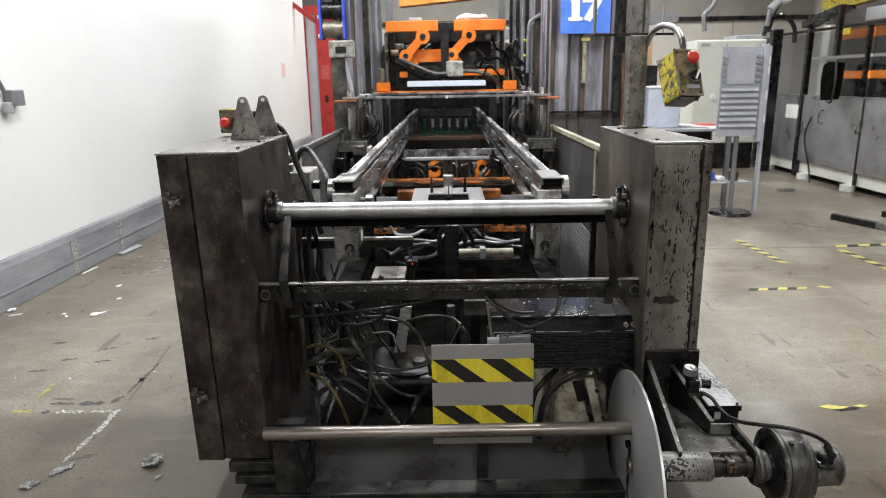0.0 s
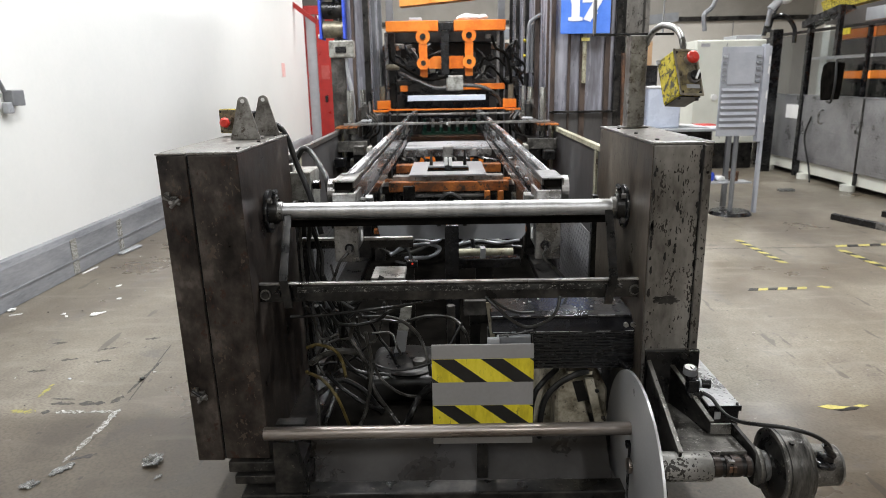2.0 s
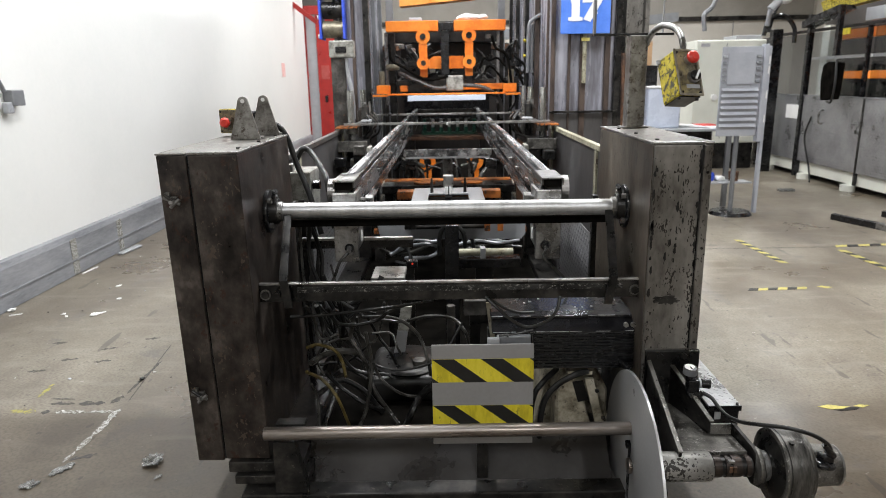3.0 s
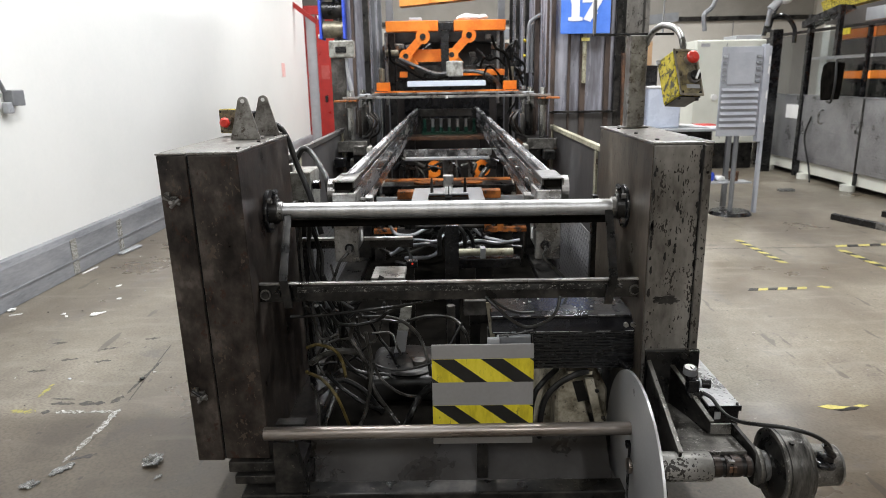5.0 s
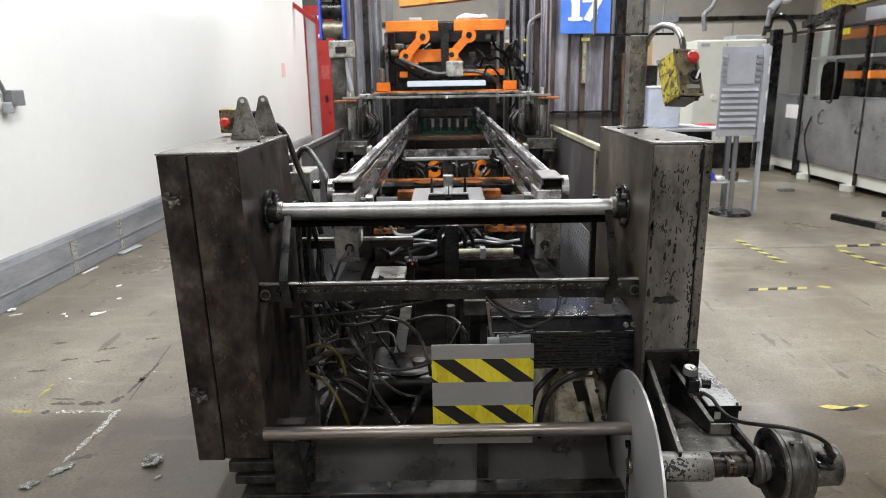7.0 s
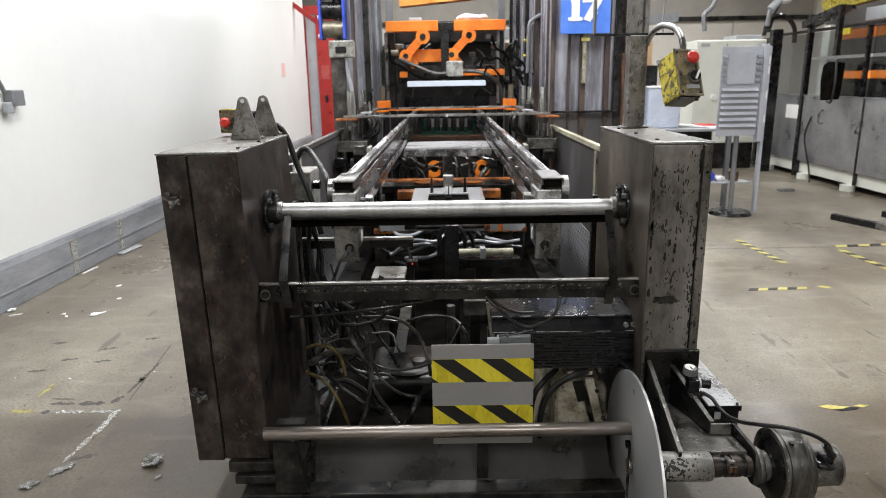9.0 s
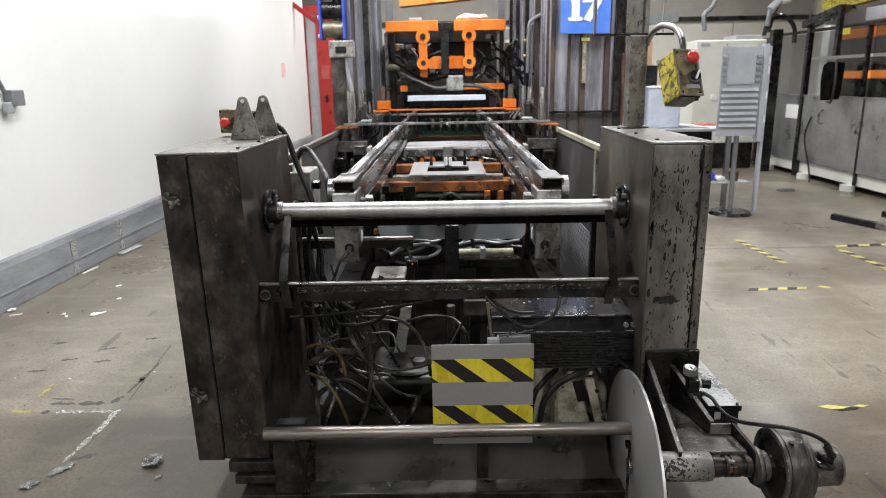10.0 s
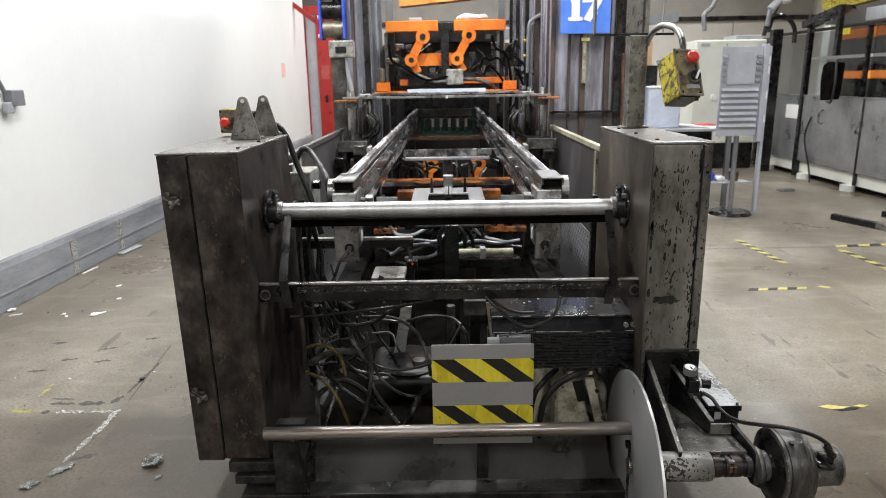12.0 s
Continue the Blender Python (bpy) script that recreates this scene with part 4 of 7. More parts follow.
for y, z, x0, x1 in ((2.2345, 0.6725, 0.15, 0.645), (2.1985, 0.6262, 0.152, 0.65)):
    x = x0
    while x < x1:
        w = rnd.uniform(0.012, 0.07)
        part("worn_edge", box(x, min(x1, x + w), y, y + 0.003, z, z + rnd.uniform(0.0012, 0.0028)), M_CHIP, mo, "paint worn to bright metal")
        x += w + rnd.choice([0.002, 0.004, 0.02, 0.05])
for k in range(14):
    x, y = rnd.uniform(0.17, 0.62), rnd.uniform(2.29, 2.44)
    part("chip", box(x, x + rnd.uniform(0.003, 0.01), y, y + rnd.uniform(0.004, 0.016), 0.682, 0.6848), M_CHIP, mo)
part("terminal_box", box(0.165, 0.284, 2.175, 2.199, 0.50, 0.6215, 0.004), M_MIDGREY, mo, "grey terminal box")
part("gland", cyl((0.61, 2.205, 0.51), (0.63, 2.165, 0.495), 0.012, 12), M_BLACK, mo)
part("cable", tube([(0.172, 2.178, 0.6235), (0.21, 2.172, 0.629), (0.25, 2.172, 0.636), (0.292, 2.18, 0.643)], 0.0035), M_CABLE, mo)
for x, z in ((0.20, 0.632), (0.262, 0.643)):
    part("cable_tie", ring((x, 2.172, z - 0.004), (1, 0, 0.2), 0.0075, 0.004, 0.006, 12), M_CABLE, mo)
for x in (0.62, 0.645):
    bolt(mo, (x, 2.2, 0.652), (0, -1, 0), 0.009, 0.012, M_STEEL)

# rail ends: plates standing behind the roller
def end_plate(x0, x1, s):
    t = thing("rail_end_post", "bare steel plate post carrying the rail end", "post", ((x0 + x1) / 2, 2.5, 0.81), group="rail end posts")
    part("plate", box(x0, x1, 2.49, 2.515, 0.815, 1.085, 0.003), M_STEEL, t)
    part("cheek", box(x0 if s > 0 else x1 - 0.012, x0 + 0.012 if s > 0 else x1, 2.517, 2.66, 0.86, 1.085, 0.002), M_STEEL, t)
    part("cheek_warning", cyl((x1 + 0.001 if s < 0 else x0 - 0.001, 2.58, 0.9), (x1 + 0.004 if s < 0 else x0 - 0.004, 2.58, 0.9), 0.024, 14), M_PAPER, t)
    xm = (x0 + x1) / 2
    part("grommet", ring((xm - 0.012 * s, 2.486, 0.872), (0, 1, 0), 0.018, 0.011, 0.008, 18), M_BLACK, t)
    part("plug", cyl((xm - 0.01 * s, 2.495, 0.872), (xm - 0.012 * s, 2.455, 0.862), 0.009, 12), M_STEEL, t)
    part("lead", tube([(xm - 0.012 * s, 2.455, 0.862), (xm - 0.02, 2.44, 0.83), (xm + (0.05 if s > 0 else -0.05) , 2.46, 0.76), (xm + (0.09 if s > 0 else -0.09), 2.5, 0.70)], 0.006), M_CABLEGREY, t)
    return t


end_plate(-0.444, -0.352, -1)
end_plate(0.336, 0.432, 1)

# chain rails
def chain_rail(s):
    xo, xi = s * 0.45, s * 0.365
    t = thing("chain_rail", "long greasy steel chain rail with a bright top channel", "rail", (s * 0.4, 2.55, 1.0), group="chain rails")
    a, b = min(xo, xi), max(xo, xi)
    Y1 = 9.6
    part("cap", box(a, b, 2.55, 2.78, 1.118, 1.125, 0.002), M_STEEL, t, "bright end cap")
    part("cap_side", box(a, a + 0.006, 2.552, 2.78, 1.096, 1.1175), M_GUNMETAL, t)
    part("cap_side", box(b - 0.006, b, 2.552, 2.78, 1.096, 1.1175), M_GUNMETAL, t)
    # the shaded hollow under the cap, filled with black
    part("cap_filler", box(a + 0.007, b - 0.007, 2.57, 2.78, 1.086, 1.115), M_MATTEBLACK, t)
    part("top", box(*sorted((s * 0.44, s * 0.404)), 2.70, Y1, 1.095, 1.117, 0.003), M_RAILTOP, t, "worn running strip with its sheen painted in")
    part("inner_top", box(*sorted((s * 0.394, s * 0.379)), 2.70, Y1, 1.095, 1.108, 0.002), M_DARK, t)
    part("lip", box(*sorted((s * 0.446, s * 0.4405)), 2.79, Y1, 1.06, 1.108), M_STEEL, t)
    part("side", box(s * 0.37, s * 0.378, 2.6, Y1, 0.985, 1.093, 0.001), M_RAIL, t)
    part("inner_strip", box(s * 0.352, s * 0.3595, 2.66, Y1, 0.965, 1.012, 0.001), M_RAIL, t)
    part("web", box(s * 0.385, s * 0.44, 2.58, Y1, 0.985, 1.0945), M_DARK, t)
    # joints of the cap strip and bolts
    y = 2.95
    while y < 6.6:
        bolt(t, (s * 0.3695, y + 0.15, 1.04), (-s, 0, 0), 0.008, 0.008)
        y += 0.42
    # sprocket shaft end and guide
    part("spindle", cyl((s * 0.35, 2.58, 1.045), (s * 0.30, 2.58, 1.045), 0.009, 12), M_STEEL, t)
    part("nut", cyl((s * 0.325, 2.58, 1.045), (s * 0.297, 2.58, 1.045), 0.02, 6), M_STEEL, t)
    gm = cyl((s * 0.445, 2.62, 1.07), (s * 0.475, 2.62, 1.07), 0.055, 24)
    part("sprocket_guard", gm, M_STEEL, t)
    part("bracket", box(s * 0.455, s * 0.475, 3.9, 4.05, 1.08, 1.12, 0.003), M_DIRTYGREY, t)
    return t


chain_rail(-1)
chain_rail(1)

# unwind reel: disc, arms, hub, coupling and brake
ur = thing("unwind_reel", "steel unwind arm with grey disc and cast brake drum", "reel", (0.75, 1.8, 0))
part("disc", cyl((0.600, 1.968, 0.199), (0.609, 1.968, 0.199), 0.349, 96, bevel=0.001), M_DISC, ur, "flat satin grey disc", smooth=True)
# edge highlight of the disc, added as a thin bright ring
part("rim", ring((0.6045, 1.968, 0.199), (1, 0, 0), 0.3515, 0.3492, 0.0075, 96), M_CHROME, ur, "bright ring for the edge highlight")
part("slot", box(0.5985, 0.5997, 1.985, 2.012, 0.10, 0.30), M_BLACK, ur)
part("shaft_end", cyl((0.5997, 1.972, 0.234), (0.586, 1.972, 0.234), 0.027, 22, bevel=0.004), M_BARSTEEL, ur, smooth=True)
part("clamp_nut", cyl((0.5997, 2.0, 0.298), (0.588, 2.0, 0.298), 0.016, 6), M_BLACK, ur)
def slant(bm, x0, y0, rate):
    """Leans a plate sideways as it comes forward from y0."""
    for v in bm.verts:
        v.co.x += x0 + (y0 - v.co.y) * rate
    return bm


part("arm", prism([(2.105, 0.572), (2.105, 0.36), (1.80, 0.335), (1.735, 0.36), (1.735, 0.425)], "x", 0.666, 0.675), M_DARK, ur, "dark steel arm plate")
part("arm_rib", prism([(2.106, 0.572), (2.098, 0.579), (1.731, 0.432), (1.735, 0.4255)], "x", 0.664, 0.677), M_GUNMETAL, ur)
part("gusset", prism([(0.6755, 0.411), (0.70, 0.411), (0.6755, 0.45)], "y", 1.80, 1.808), M_GUNMETAL, ur)
part("arm", slant(prism([(2.085, 0.552), (2.085, 0.412), (1.872, 0.412), (1.872, 0.446)], "x", 0, 0.010), 0.742, 2.085, 0.317), M_DARK, ur, "dark steel arm plate")
part("arm_rib", slant(prism([(2.085, 0.5525), (2.085, 0.557), (1.872, 0.451), (1.872, 0.4465)], "x", -0.002, 0.012), 0.742, 2.085, 0.317), M_GUNMETAL, ur)
part("arm_web", prism([(0.6755, 2.09), (0.755, 2.09), (0.80, 1.87), (0.872, 1.86), (0.88, 1.765), (0.6755, 1.765)], "z", 0.400, 0.4105), M_GUNMETAL, ur, "scuffed steel web plate")
part("cross_tab", box(0.809, 0.872, 1.862, 1.871, 0.4115, 0.446, 0.001), M_GUNMETAL, ur)
part("brake_bracket", slant(prism([(1.868, 0.447), (1.76, 0.428), (1.715, 0.41), (1.695, 0.375), (1.705, 0.325), (1.75, 0.312), (1.80, 0.345), (1.868, 0.40)], "x", 0, 0.011), 0.873, 1.868, 0.16), M_DARK, ur, "dark steel brake bracket")
part("back_plate", box(0.66, 0.84, 2.075, 2.091, 0.33, 0.602, 0.003), M_DARK, ur)
for x in (0.705, 0.785):
    bolt(ur, (x, 2.075, 0.585), (0, -1, 0), 0.011, 0.012, M_DARK)
AX = 0.372
M_CASTDARK = surface("turned_dark_casting", [(0.04, 0.038, 0.035), (0.09, 0.086, 0.079), (0.15, 0.144, 0.134)], 22, 0.4, 0.6, 0.7, 200, stretch=(1.6, 0.35, 0.35), rough_vary=0.15)
part("hub", cyl((0.612, 1.75, AX), (0.766, 1.75, AX), 0.0435, 36, bevel=0.005), M_SCUFFEDGREY, ur, "chipped grey painted hub", smooth=True)
cp = part("coupling", cyl((0.766, 1.75, AX), (0.885, 1.75, AX), 0.029, 28), M_OILBLACK, ur, "dark brown clamp coupling", smooth=True)
for x, w in ((0.782, 0.022), (0.812, 0.012), (0.838, 0.026), (0.872, 0.014)):
    part("clamp_ring", ring((x, 1.75, AX), (1, 0, 0), 0.0325, 0.0292, w, 28), M_RUSTDARK, cp)
for x in (0.812, 0.824):
    part("clamp_screw", box(x, x + 0.009, 1.7155, 1.722, AX - 0.002, AX + 0.016, 0.001), M_RUST, cp)
part("clamp_screw", box(0.81, 0.828, 1.722, 1.735, AX + 0.024, AX + 0.031, 0.001), M_STEEL, cp)
br = part("brake", cyl((0.945, 1.75, AX), (1.032, 1.75, AX), 0.108, 64, bevel=0.008), M_CASTDARK, ur, "cast grey brake drum", smooth=True)
part("mounting_flange", cyl((0.894, 1.75, AX), (0.909, 1.75, AX), 0.056, 40, bevel=0.003), M_GUNMETAL, br, smooth=True)
part("boss", cyl((0.909, 1.75, AX), (0.93, 1.75, AX), 0.048, 36, 0.044), M_STEEL, br, "worn bright boss", smooth=True)
part("inner_face", cyl((0.93, 1.75, AX), (0.9455, 1.75, AX), 0.06, 40, 0.095), M_DARK, br, smooth=True)
part("rim_lip", ring((0.947, 1.75, AX), (1, 0, 0), 0.110, 0.1005, 0.006, 64), M_GUNMETAL, br, "worn rim")
part("rim_groove", ring((0.957, 1.75, AX), (1, 0, 0), 0.1095, 0.106, 0.003, 64), M_DARK, br)
part("rear_lip", ring((1.018, 1.75, AX), (1, 0, 0), 0.1090, 0.104, 0.004, 64), M_GUNMETAL, br)
part("rear_cone", cyl((1.0325, 1.75, AX), (1.044, 1.75, AX), 0.097, 48, 0.07), M_GUNMETAL, br, smooth=True)
part("cap", cyl((1.04, 1.75, AX), (1.136, 1.75, AX), 0.063, 40, 0.058, bevel=0.007), M_GUNMETAL, br, smooth=True)
part("cap_rim", ring((1.132, 1.75, AX), (1, 0, 0), 0.0595, 0.05, 0.006, 40), M_STEEL, br)
part("stub", cyl((1.136, 1.75, AX), (1.15, 1.75, AX), 0.021, 18, bevel=0.003), M_STEEL, br)
part("stub_nut", cyl((1.15, 1.75, AX), (1.158, 1.75, AX), 0.011, 6), M_DARK, br)
part("terminal_box", slant(box(1.052, 1.092, 1.682, 1.712, 0.412, 0.446, 0.010, seg=3), 0.0, 1.7, 0.2), M_BLACK, br, "black rubber terminal cover", smooth=True)
part("terminal_lip", scaled_ball((1.068, 1.692, 0.410), (0.034, 0.026, 0.014), -12), M_BLACK, br, smooth=True)
for a in (65, 112):
    y, z = 1.75 - 0.108 * math.cos(radians(a)), AX + 0.108 * math.sin(radians(a))
    part("plug_screw", cyl((0.975, y, z), (0.975, y - 0.004 * math.cos(radians(a)), z + 0.006), 0.007, 8), M_DARK, br)
part("cable_boot", cyl((1.088, 1.688, 0.44), (1.052, 1.678, 0.482), 0.0105, 14, 0.0075), M_BLACK, br, smooth=True)
part("brake_cable", tube([(1.085, 1.69, 0.45), (1.06, 1.68, 0.485), (1.014, 1.675, 0.515), (0.954, 1.68, 0.533), (0.918, 1.715, 0.522), (0.893, 1.75, 0.508), (0.877, 1.81, 0.482), (0.865, 1.88, 0.464), (0.855, 1.93, 0.47), (0.842, 1.955, 0.488), (0.815, 1.965, 0.503)], 0.0062, 10, 8), M_CABLE, ur, "black brake cable", smooth=True)
pg = part("pressure_gauge", cyl((0.776, 1.983, 0.562), (0.7765, 1.98, 0.583), 0.0225, 28, bevel=0.002), M_MIDGREY, ur, "round pressure gauge", smooth=True)
part("gauge_face", cyl((0.7765, 1.9798, 0.5833), (0.7766, 1.9796, 0.5841), 0.0195, 24), M_PAPER, pg)
part("bezel", ring((0.7765, 1.9797, 0.584), (0.02, -0.1, 1), 0.0226, 0.0192, 0.003, 28), M_STEEL, pg)
part("needle", box(0.7745, 0.7785, 1.968, 1.985, 0.5842, 0.586), M_BLACK, pg)
part("regulator", box(0.768, 0.806, 1.965, 2.0, 0.50, 0.545, 0.005), M_BLACK, ur)
part("regulator_ring", ring((0.806, 1.975, 0.532), (1, 0, 0.05), 0.0165, 0.01, 0.006, 20), M_PALEGREY, ur)
part("regulator_knob", cyl((0.809, 1.975, 0.532), (0.84, 1.966, 0.53), 0.0145, 16, bevel=0.003), M_BLACK, ur, smooth=True)
part("regulator_stem", cyl((0.776, 1.985, 0.545), (0.776, 1.985, 0.562), 0.012, 12), M_BLACK, ur)
part("elbow", tube([(0.79, 1.97, 0.50), (0.80, 1.965, 0.49), (0.815, 1.965, 0.503)], 0.009), M_BLACK, ur, smooth=True)
part("elbow", tube([(0.775, 1.98, 0.50), (0.785, 1.968, 0.483), (0.81, 1.962, 0.478)], 0.008), M_BLACK, ur, smooth=True)

# tread plate step beside the right housing
st = thing("tread_step", "bright tread plate cover over a black steel box", "step", (0.9, 2.2, 0))
part("top", box(0.85, 0.957, 1.99, 2.75, 0.434, 0.442, 0.002), M_TREAD, st)
part("box", box(0.853, 0.954, 1.994, 2.74, 0.30, 0.4335, 0.003), M_BLACK, st)
part("lip", box(0.85, 0.957, 1.986, 1.9895, 0.424, 0.442), M_BLACK, st)
tread(st, "z", 0.442, 1, 0.855, 0.953, 2.0, 2.74, 0.022, M_TREAD)
part("leg", box(0.92, 0.95, 2.68, 2.72, 0.0, 0.30), M_BLACK, st)
part("leg", box(0.86, 0.9, 2.68, 2.72, 0.0, 0.30), M_BLACK, st)
part("label_plate", box(0.872, 0.892, 1.990, 1.9935, 0.392, 0.418), M_PALEGREY, st)
part("edge_screw", cyl((0.945, 1.995, 0.442), (0.945, 1.995, 0.449), 0.005, 8), M_BLACK, st)

# post with arm and pendant control on the right housing
po = thing("pendant_post", "grey steel post with a thin black arm", "post", (0.76, 2.74, 1.296))
part("foot", box(0.705, 0.81, 2.70, 2.79, 1.297, 1.303, 0.002), M_TOPSTEEL, po)
part("column", box(0.724, 0.790, 2.71, 2.78, 1.303, 1.655, 0.004), M_TOPSTEEL, po)
part("arm", box(0.585, 0.90, 2.735, 2.765, 1.6555, 1.664, 0.001), M_BLACK, po)
part("riser", box(0.584, 0.592, 2.735, 2.765, 1.6645, 1.9, 0.0), M_MIDGREY, po)
part("hose", tube([(.792, 2.735, 1.62), (.798, 2.68, 1.662), (.812, 2.6, 1.682), (.83, 2.5, 1.66), (.835, 2.44, 1.61), (.825, 2.42, 1.555)], 0.0115, 12, 8), M_STEEL, po, "grey armoured hose", smooth=True)
part("cord", cyl((0.855, 2.74, 1.664), (0.86, 2.74, 3.4), 0.004, 8), M_PALEGREY, po)
pend = button_box("pendant_box", (0.833, 2.42, 1.495), (0.092, 0.092, 0.165), "chipped yellow pendant box with stop button and switch")
mushroom(pend, (0.840, 2.367, 1.54), 0.0225)
part("switch_collar", cyl((0.848, 2.37, 1.478), (0.848, 2.356, 1.478), 0.022, 22), M_STEEL, pend)
part("switch_knob", cyl((0.848, 2.356, 1.478), (0.848, 2.343, 1.478), 0.018, 20, bevel=0.003), M_BLACK, pend, smooth=True)
part("switch_pointer", prism([(0.837, 1.463), (0.842, 1.459), (0.861, 1.492), (0.856, 1.495)], "y", 2.338, 2.3425), M_PAPER, pend)
part("name_plate", box(0.818, 0.872, 2.3672, 2.3678, 1.438, 1.452), M_PALEGREY, pend)
for k in range(4):
    part("flange_strip", box(*((0.785, 0.792) if k == 0 else (0.874, 0.881) if k == 1 else (0.792, 0.874)), 2.363, 2.368, *((1.41, 1.58) if k < 2 else (1.572, 1.58) if k == 2 else (1.41, 1.418)), 0.001), M_DIRTYPLATE, pend)
for sx in (0.796, 0.870):
    bolt(pend, (sx, 2.39, 1.4125), (0, 0, -1), 0.006, 0.01, M_DARK, "screw")
part("bottom_plate", box(0.790, 0.876, 2.376, 2.464, 1.4085, 1.4122, 0.001), M_DARK, pend)
part("side_hinge", cyl((0.783, 2.45, 1.56), (0.783, 2.45, 1.575), 0.008, 12), M_PALEGREY, pend)
pend.matrix_basis = pose(0.822, 2.42, 1.488, -24, 3, 18)

# second wing and catch plate of each draw latch
for z, x in ((1.135, -0.885), (0.45, -0.87)):
    part("latch_catch", box(x - 0.024, x - 0.006, 2.084, 2.103, z + 0.012, z + 0.03, 0.004), M_GUNMETAL, left)
    part("latch_lever", cyl((x - 0.004, 2.078, z - 0.018), (x + 0.026, 2.08, z + 0.008), 0.0055, 10), M_STEEL, left, smooth=True)
    part("latch_lever", cyl((x - 0.022, 2.08, z + 0.024), (x + 0.004, 2.08, z + 0.004), 0.0055, 10), M_DARK, left, smooth=True)
# cap screws round the housing covers
for z in (0.3, 0.62, 0.95, 1.2):
    bolt(right, (0.828, 2.1055, z - 0.05 if z < 0.5 else z), (0, -1, 0), 0.005, 0.003, M_DARK, "screw") if z > 0.45 else None
for y in (2.2, 2.45, 2.7):
    bolt(right, (0.69, y, 1.2965), (0, 0, 1), 0.007, 0.004, M_DARK, "screw")
    bolt(left, (-0.70, y + 0.02, 1.2885), (0, 0, 1), 0.007, 0.004, M_DARK, "screw")
# ---- guards beside the machine ----
def low_guard(s):
    t = thing("side_guard", "low sheet guard with a chipped cream top rail", "guard", (s * 0.85, 4.4, 0), group="low side guards")
    part("top_rail", box(s * 0.835, s * 0.87, 2.9, 5.45, 1.10, 1.13, 0.003), M_OLIVE if s > 0 else M_STEEL, t)
    for y in (3.75, 5.36):
        part("post", box(s * 0.838, s * 0.872, y, y + 0.05, 0, 1.0995, 0.003), M_OLIVE, t)
    part("sheet", box(s * 0.850, s * 0.855, 2.92, 5.36, 0.3, 1.099), M_GUARD, t)
    part("lower_sheet", box(s * 0.80, s * 0.806, 2.95, 5.3, 0.02, 0.64), M_TREADGREY, t, "grey tread plate sheet")
    tread(t, "x", s * 0.80, -s, 2.97, 5.28, 0.04, 0.63, 0.03, M_TREADGREY)
    return t


low_guard(-1)
low_guard(1)


def tall_guard(name, x0, x1, y, posts, label):
    """A guard across the line of sight: hazy sheets between dark posts."""
    t = thing(name, label, "guard", ((x0 + x1) / 2, y, 0), group="tall guards")
    part("sheet", box(x0, x1, y + 0.02, y + 0.026, 0.25, 3.2), M_LILAC, t)
    for x, w, m in posts:
        part("post", box(x - w / 2, x + w / 2, y - 0.03, y + 0.019, 0, 3.25, 0.003), m, t)
    return t


tg = tall_guard("tall_guard", 0.9, 1.5, 6.0, [(0.93, 0.035, M_DARKRUST), (1.07, 0.02, M_DARKRUST), (1.19, 0.05, M_DARKRUST), (1.40, 0.045, M_DARKRUST), (1.49, 0.05, M_DARK)], "tall hazy guard sheet with rusty posts")
part("rail", box(0.9, 1.5, 5.94, 5.968, 1.195, 1.215, 0.002), M_DARK, tg)
part("pipe", cyl((1.195, 5.95, 1.45), (1.195, 5.95, 2.6), 0.018, 12), M_OLIVE, tg)
part("clip", box(1.16, 1.23, 5.92, 5.93, 1.80, 1.825), M_FLOORYELLOW, tg)
part("lower_sheet", box(0.9, 1.5, 5.985, 5.99, 0.25, 1.19), M_GUARD, tg)
tall_guard("tall_guard", -0.95, -0.70, 6.0, [(-0.80, 0.025, M_DARKRUST), (-0.685, 0.05, M_DARK), (-0.92, 0.03, M_DARK)], "tall hazy guard sheet with brown posts")
side = thing("tall_guard", "tall hazy side guard running back from the press", "guard", (0.95, 8.0, 0), group="tall guards")
part("sheet", box(0.948, 0.954, 6.1, 9.8, 0.25, 3.2), M_LILAC, side)
for y in (6.15, 7.0, 7.9, 8.9, 9.8):
    part("post", box(0.90, 0.946, y, y + 0.05, 0, 3.25, 0.003), M_DARKRUST if y < 7.5 else M_DARK, side)
side = thing("tall_guard", "tall hazy side guard running back from the press", "guard", (-0.95, 8.0, 0), group="tall guards")
part("sheet", box(-0.954, -0.948, 6.1, 9.8, 0.25, 3.2), M_LILAC, side)
for y in (6.15, 7.0, 7.9, 8.9, 9.8):
    part("post", box(-0.946, -0.90, y, y + 0.05, 0, 3.25, 0.003), M_MIDGREY, side)
col = thing("steel_column", "broad grey steel column behind the guards", "column", (1.75, 6.4, 0))
part("web", box(1.62, 1.83, 6.4, 6.44, 0, 3.6, 0.003), M_GREYSTEEL, col)
part("flange", box(1.60, 1.64, 6.33, 6.51, 0, 3.6, 0.003), M_DARK, col)
part("flange", box(1.81, 1.85, 6.33, 6.51, 0, 3.6, 0.003), M_GREYSTEEL, col)
single("leaning_bar", cyl((1.50, 5.6, 0.0), (1.62, 6.3, 1.7), 0.02, 12), M_RUST, "rusty bar leaning against the column", "bar")

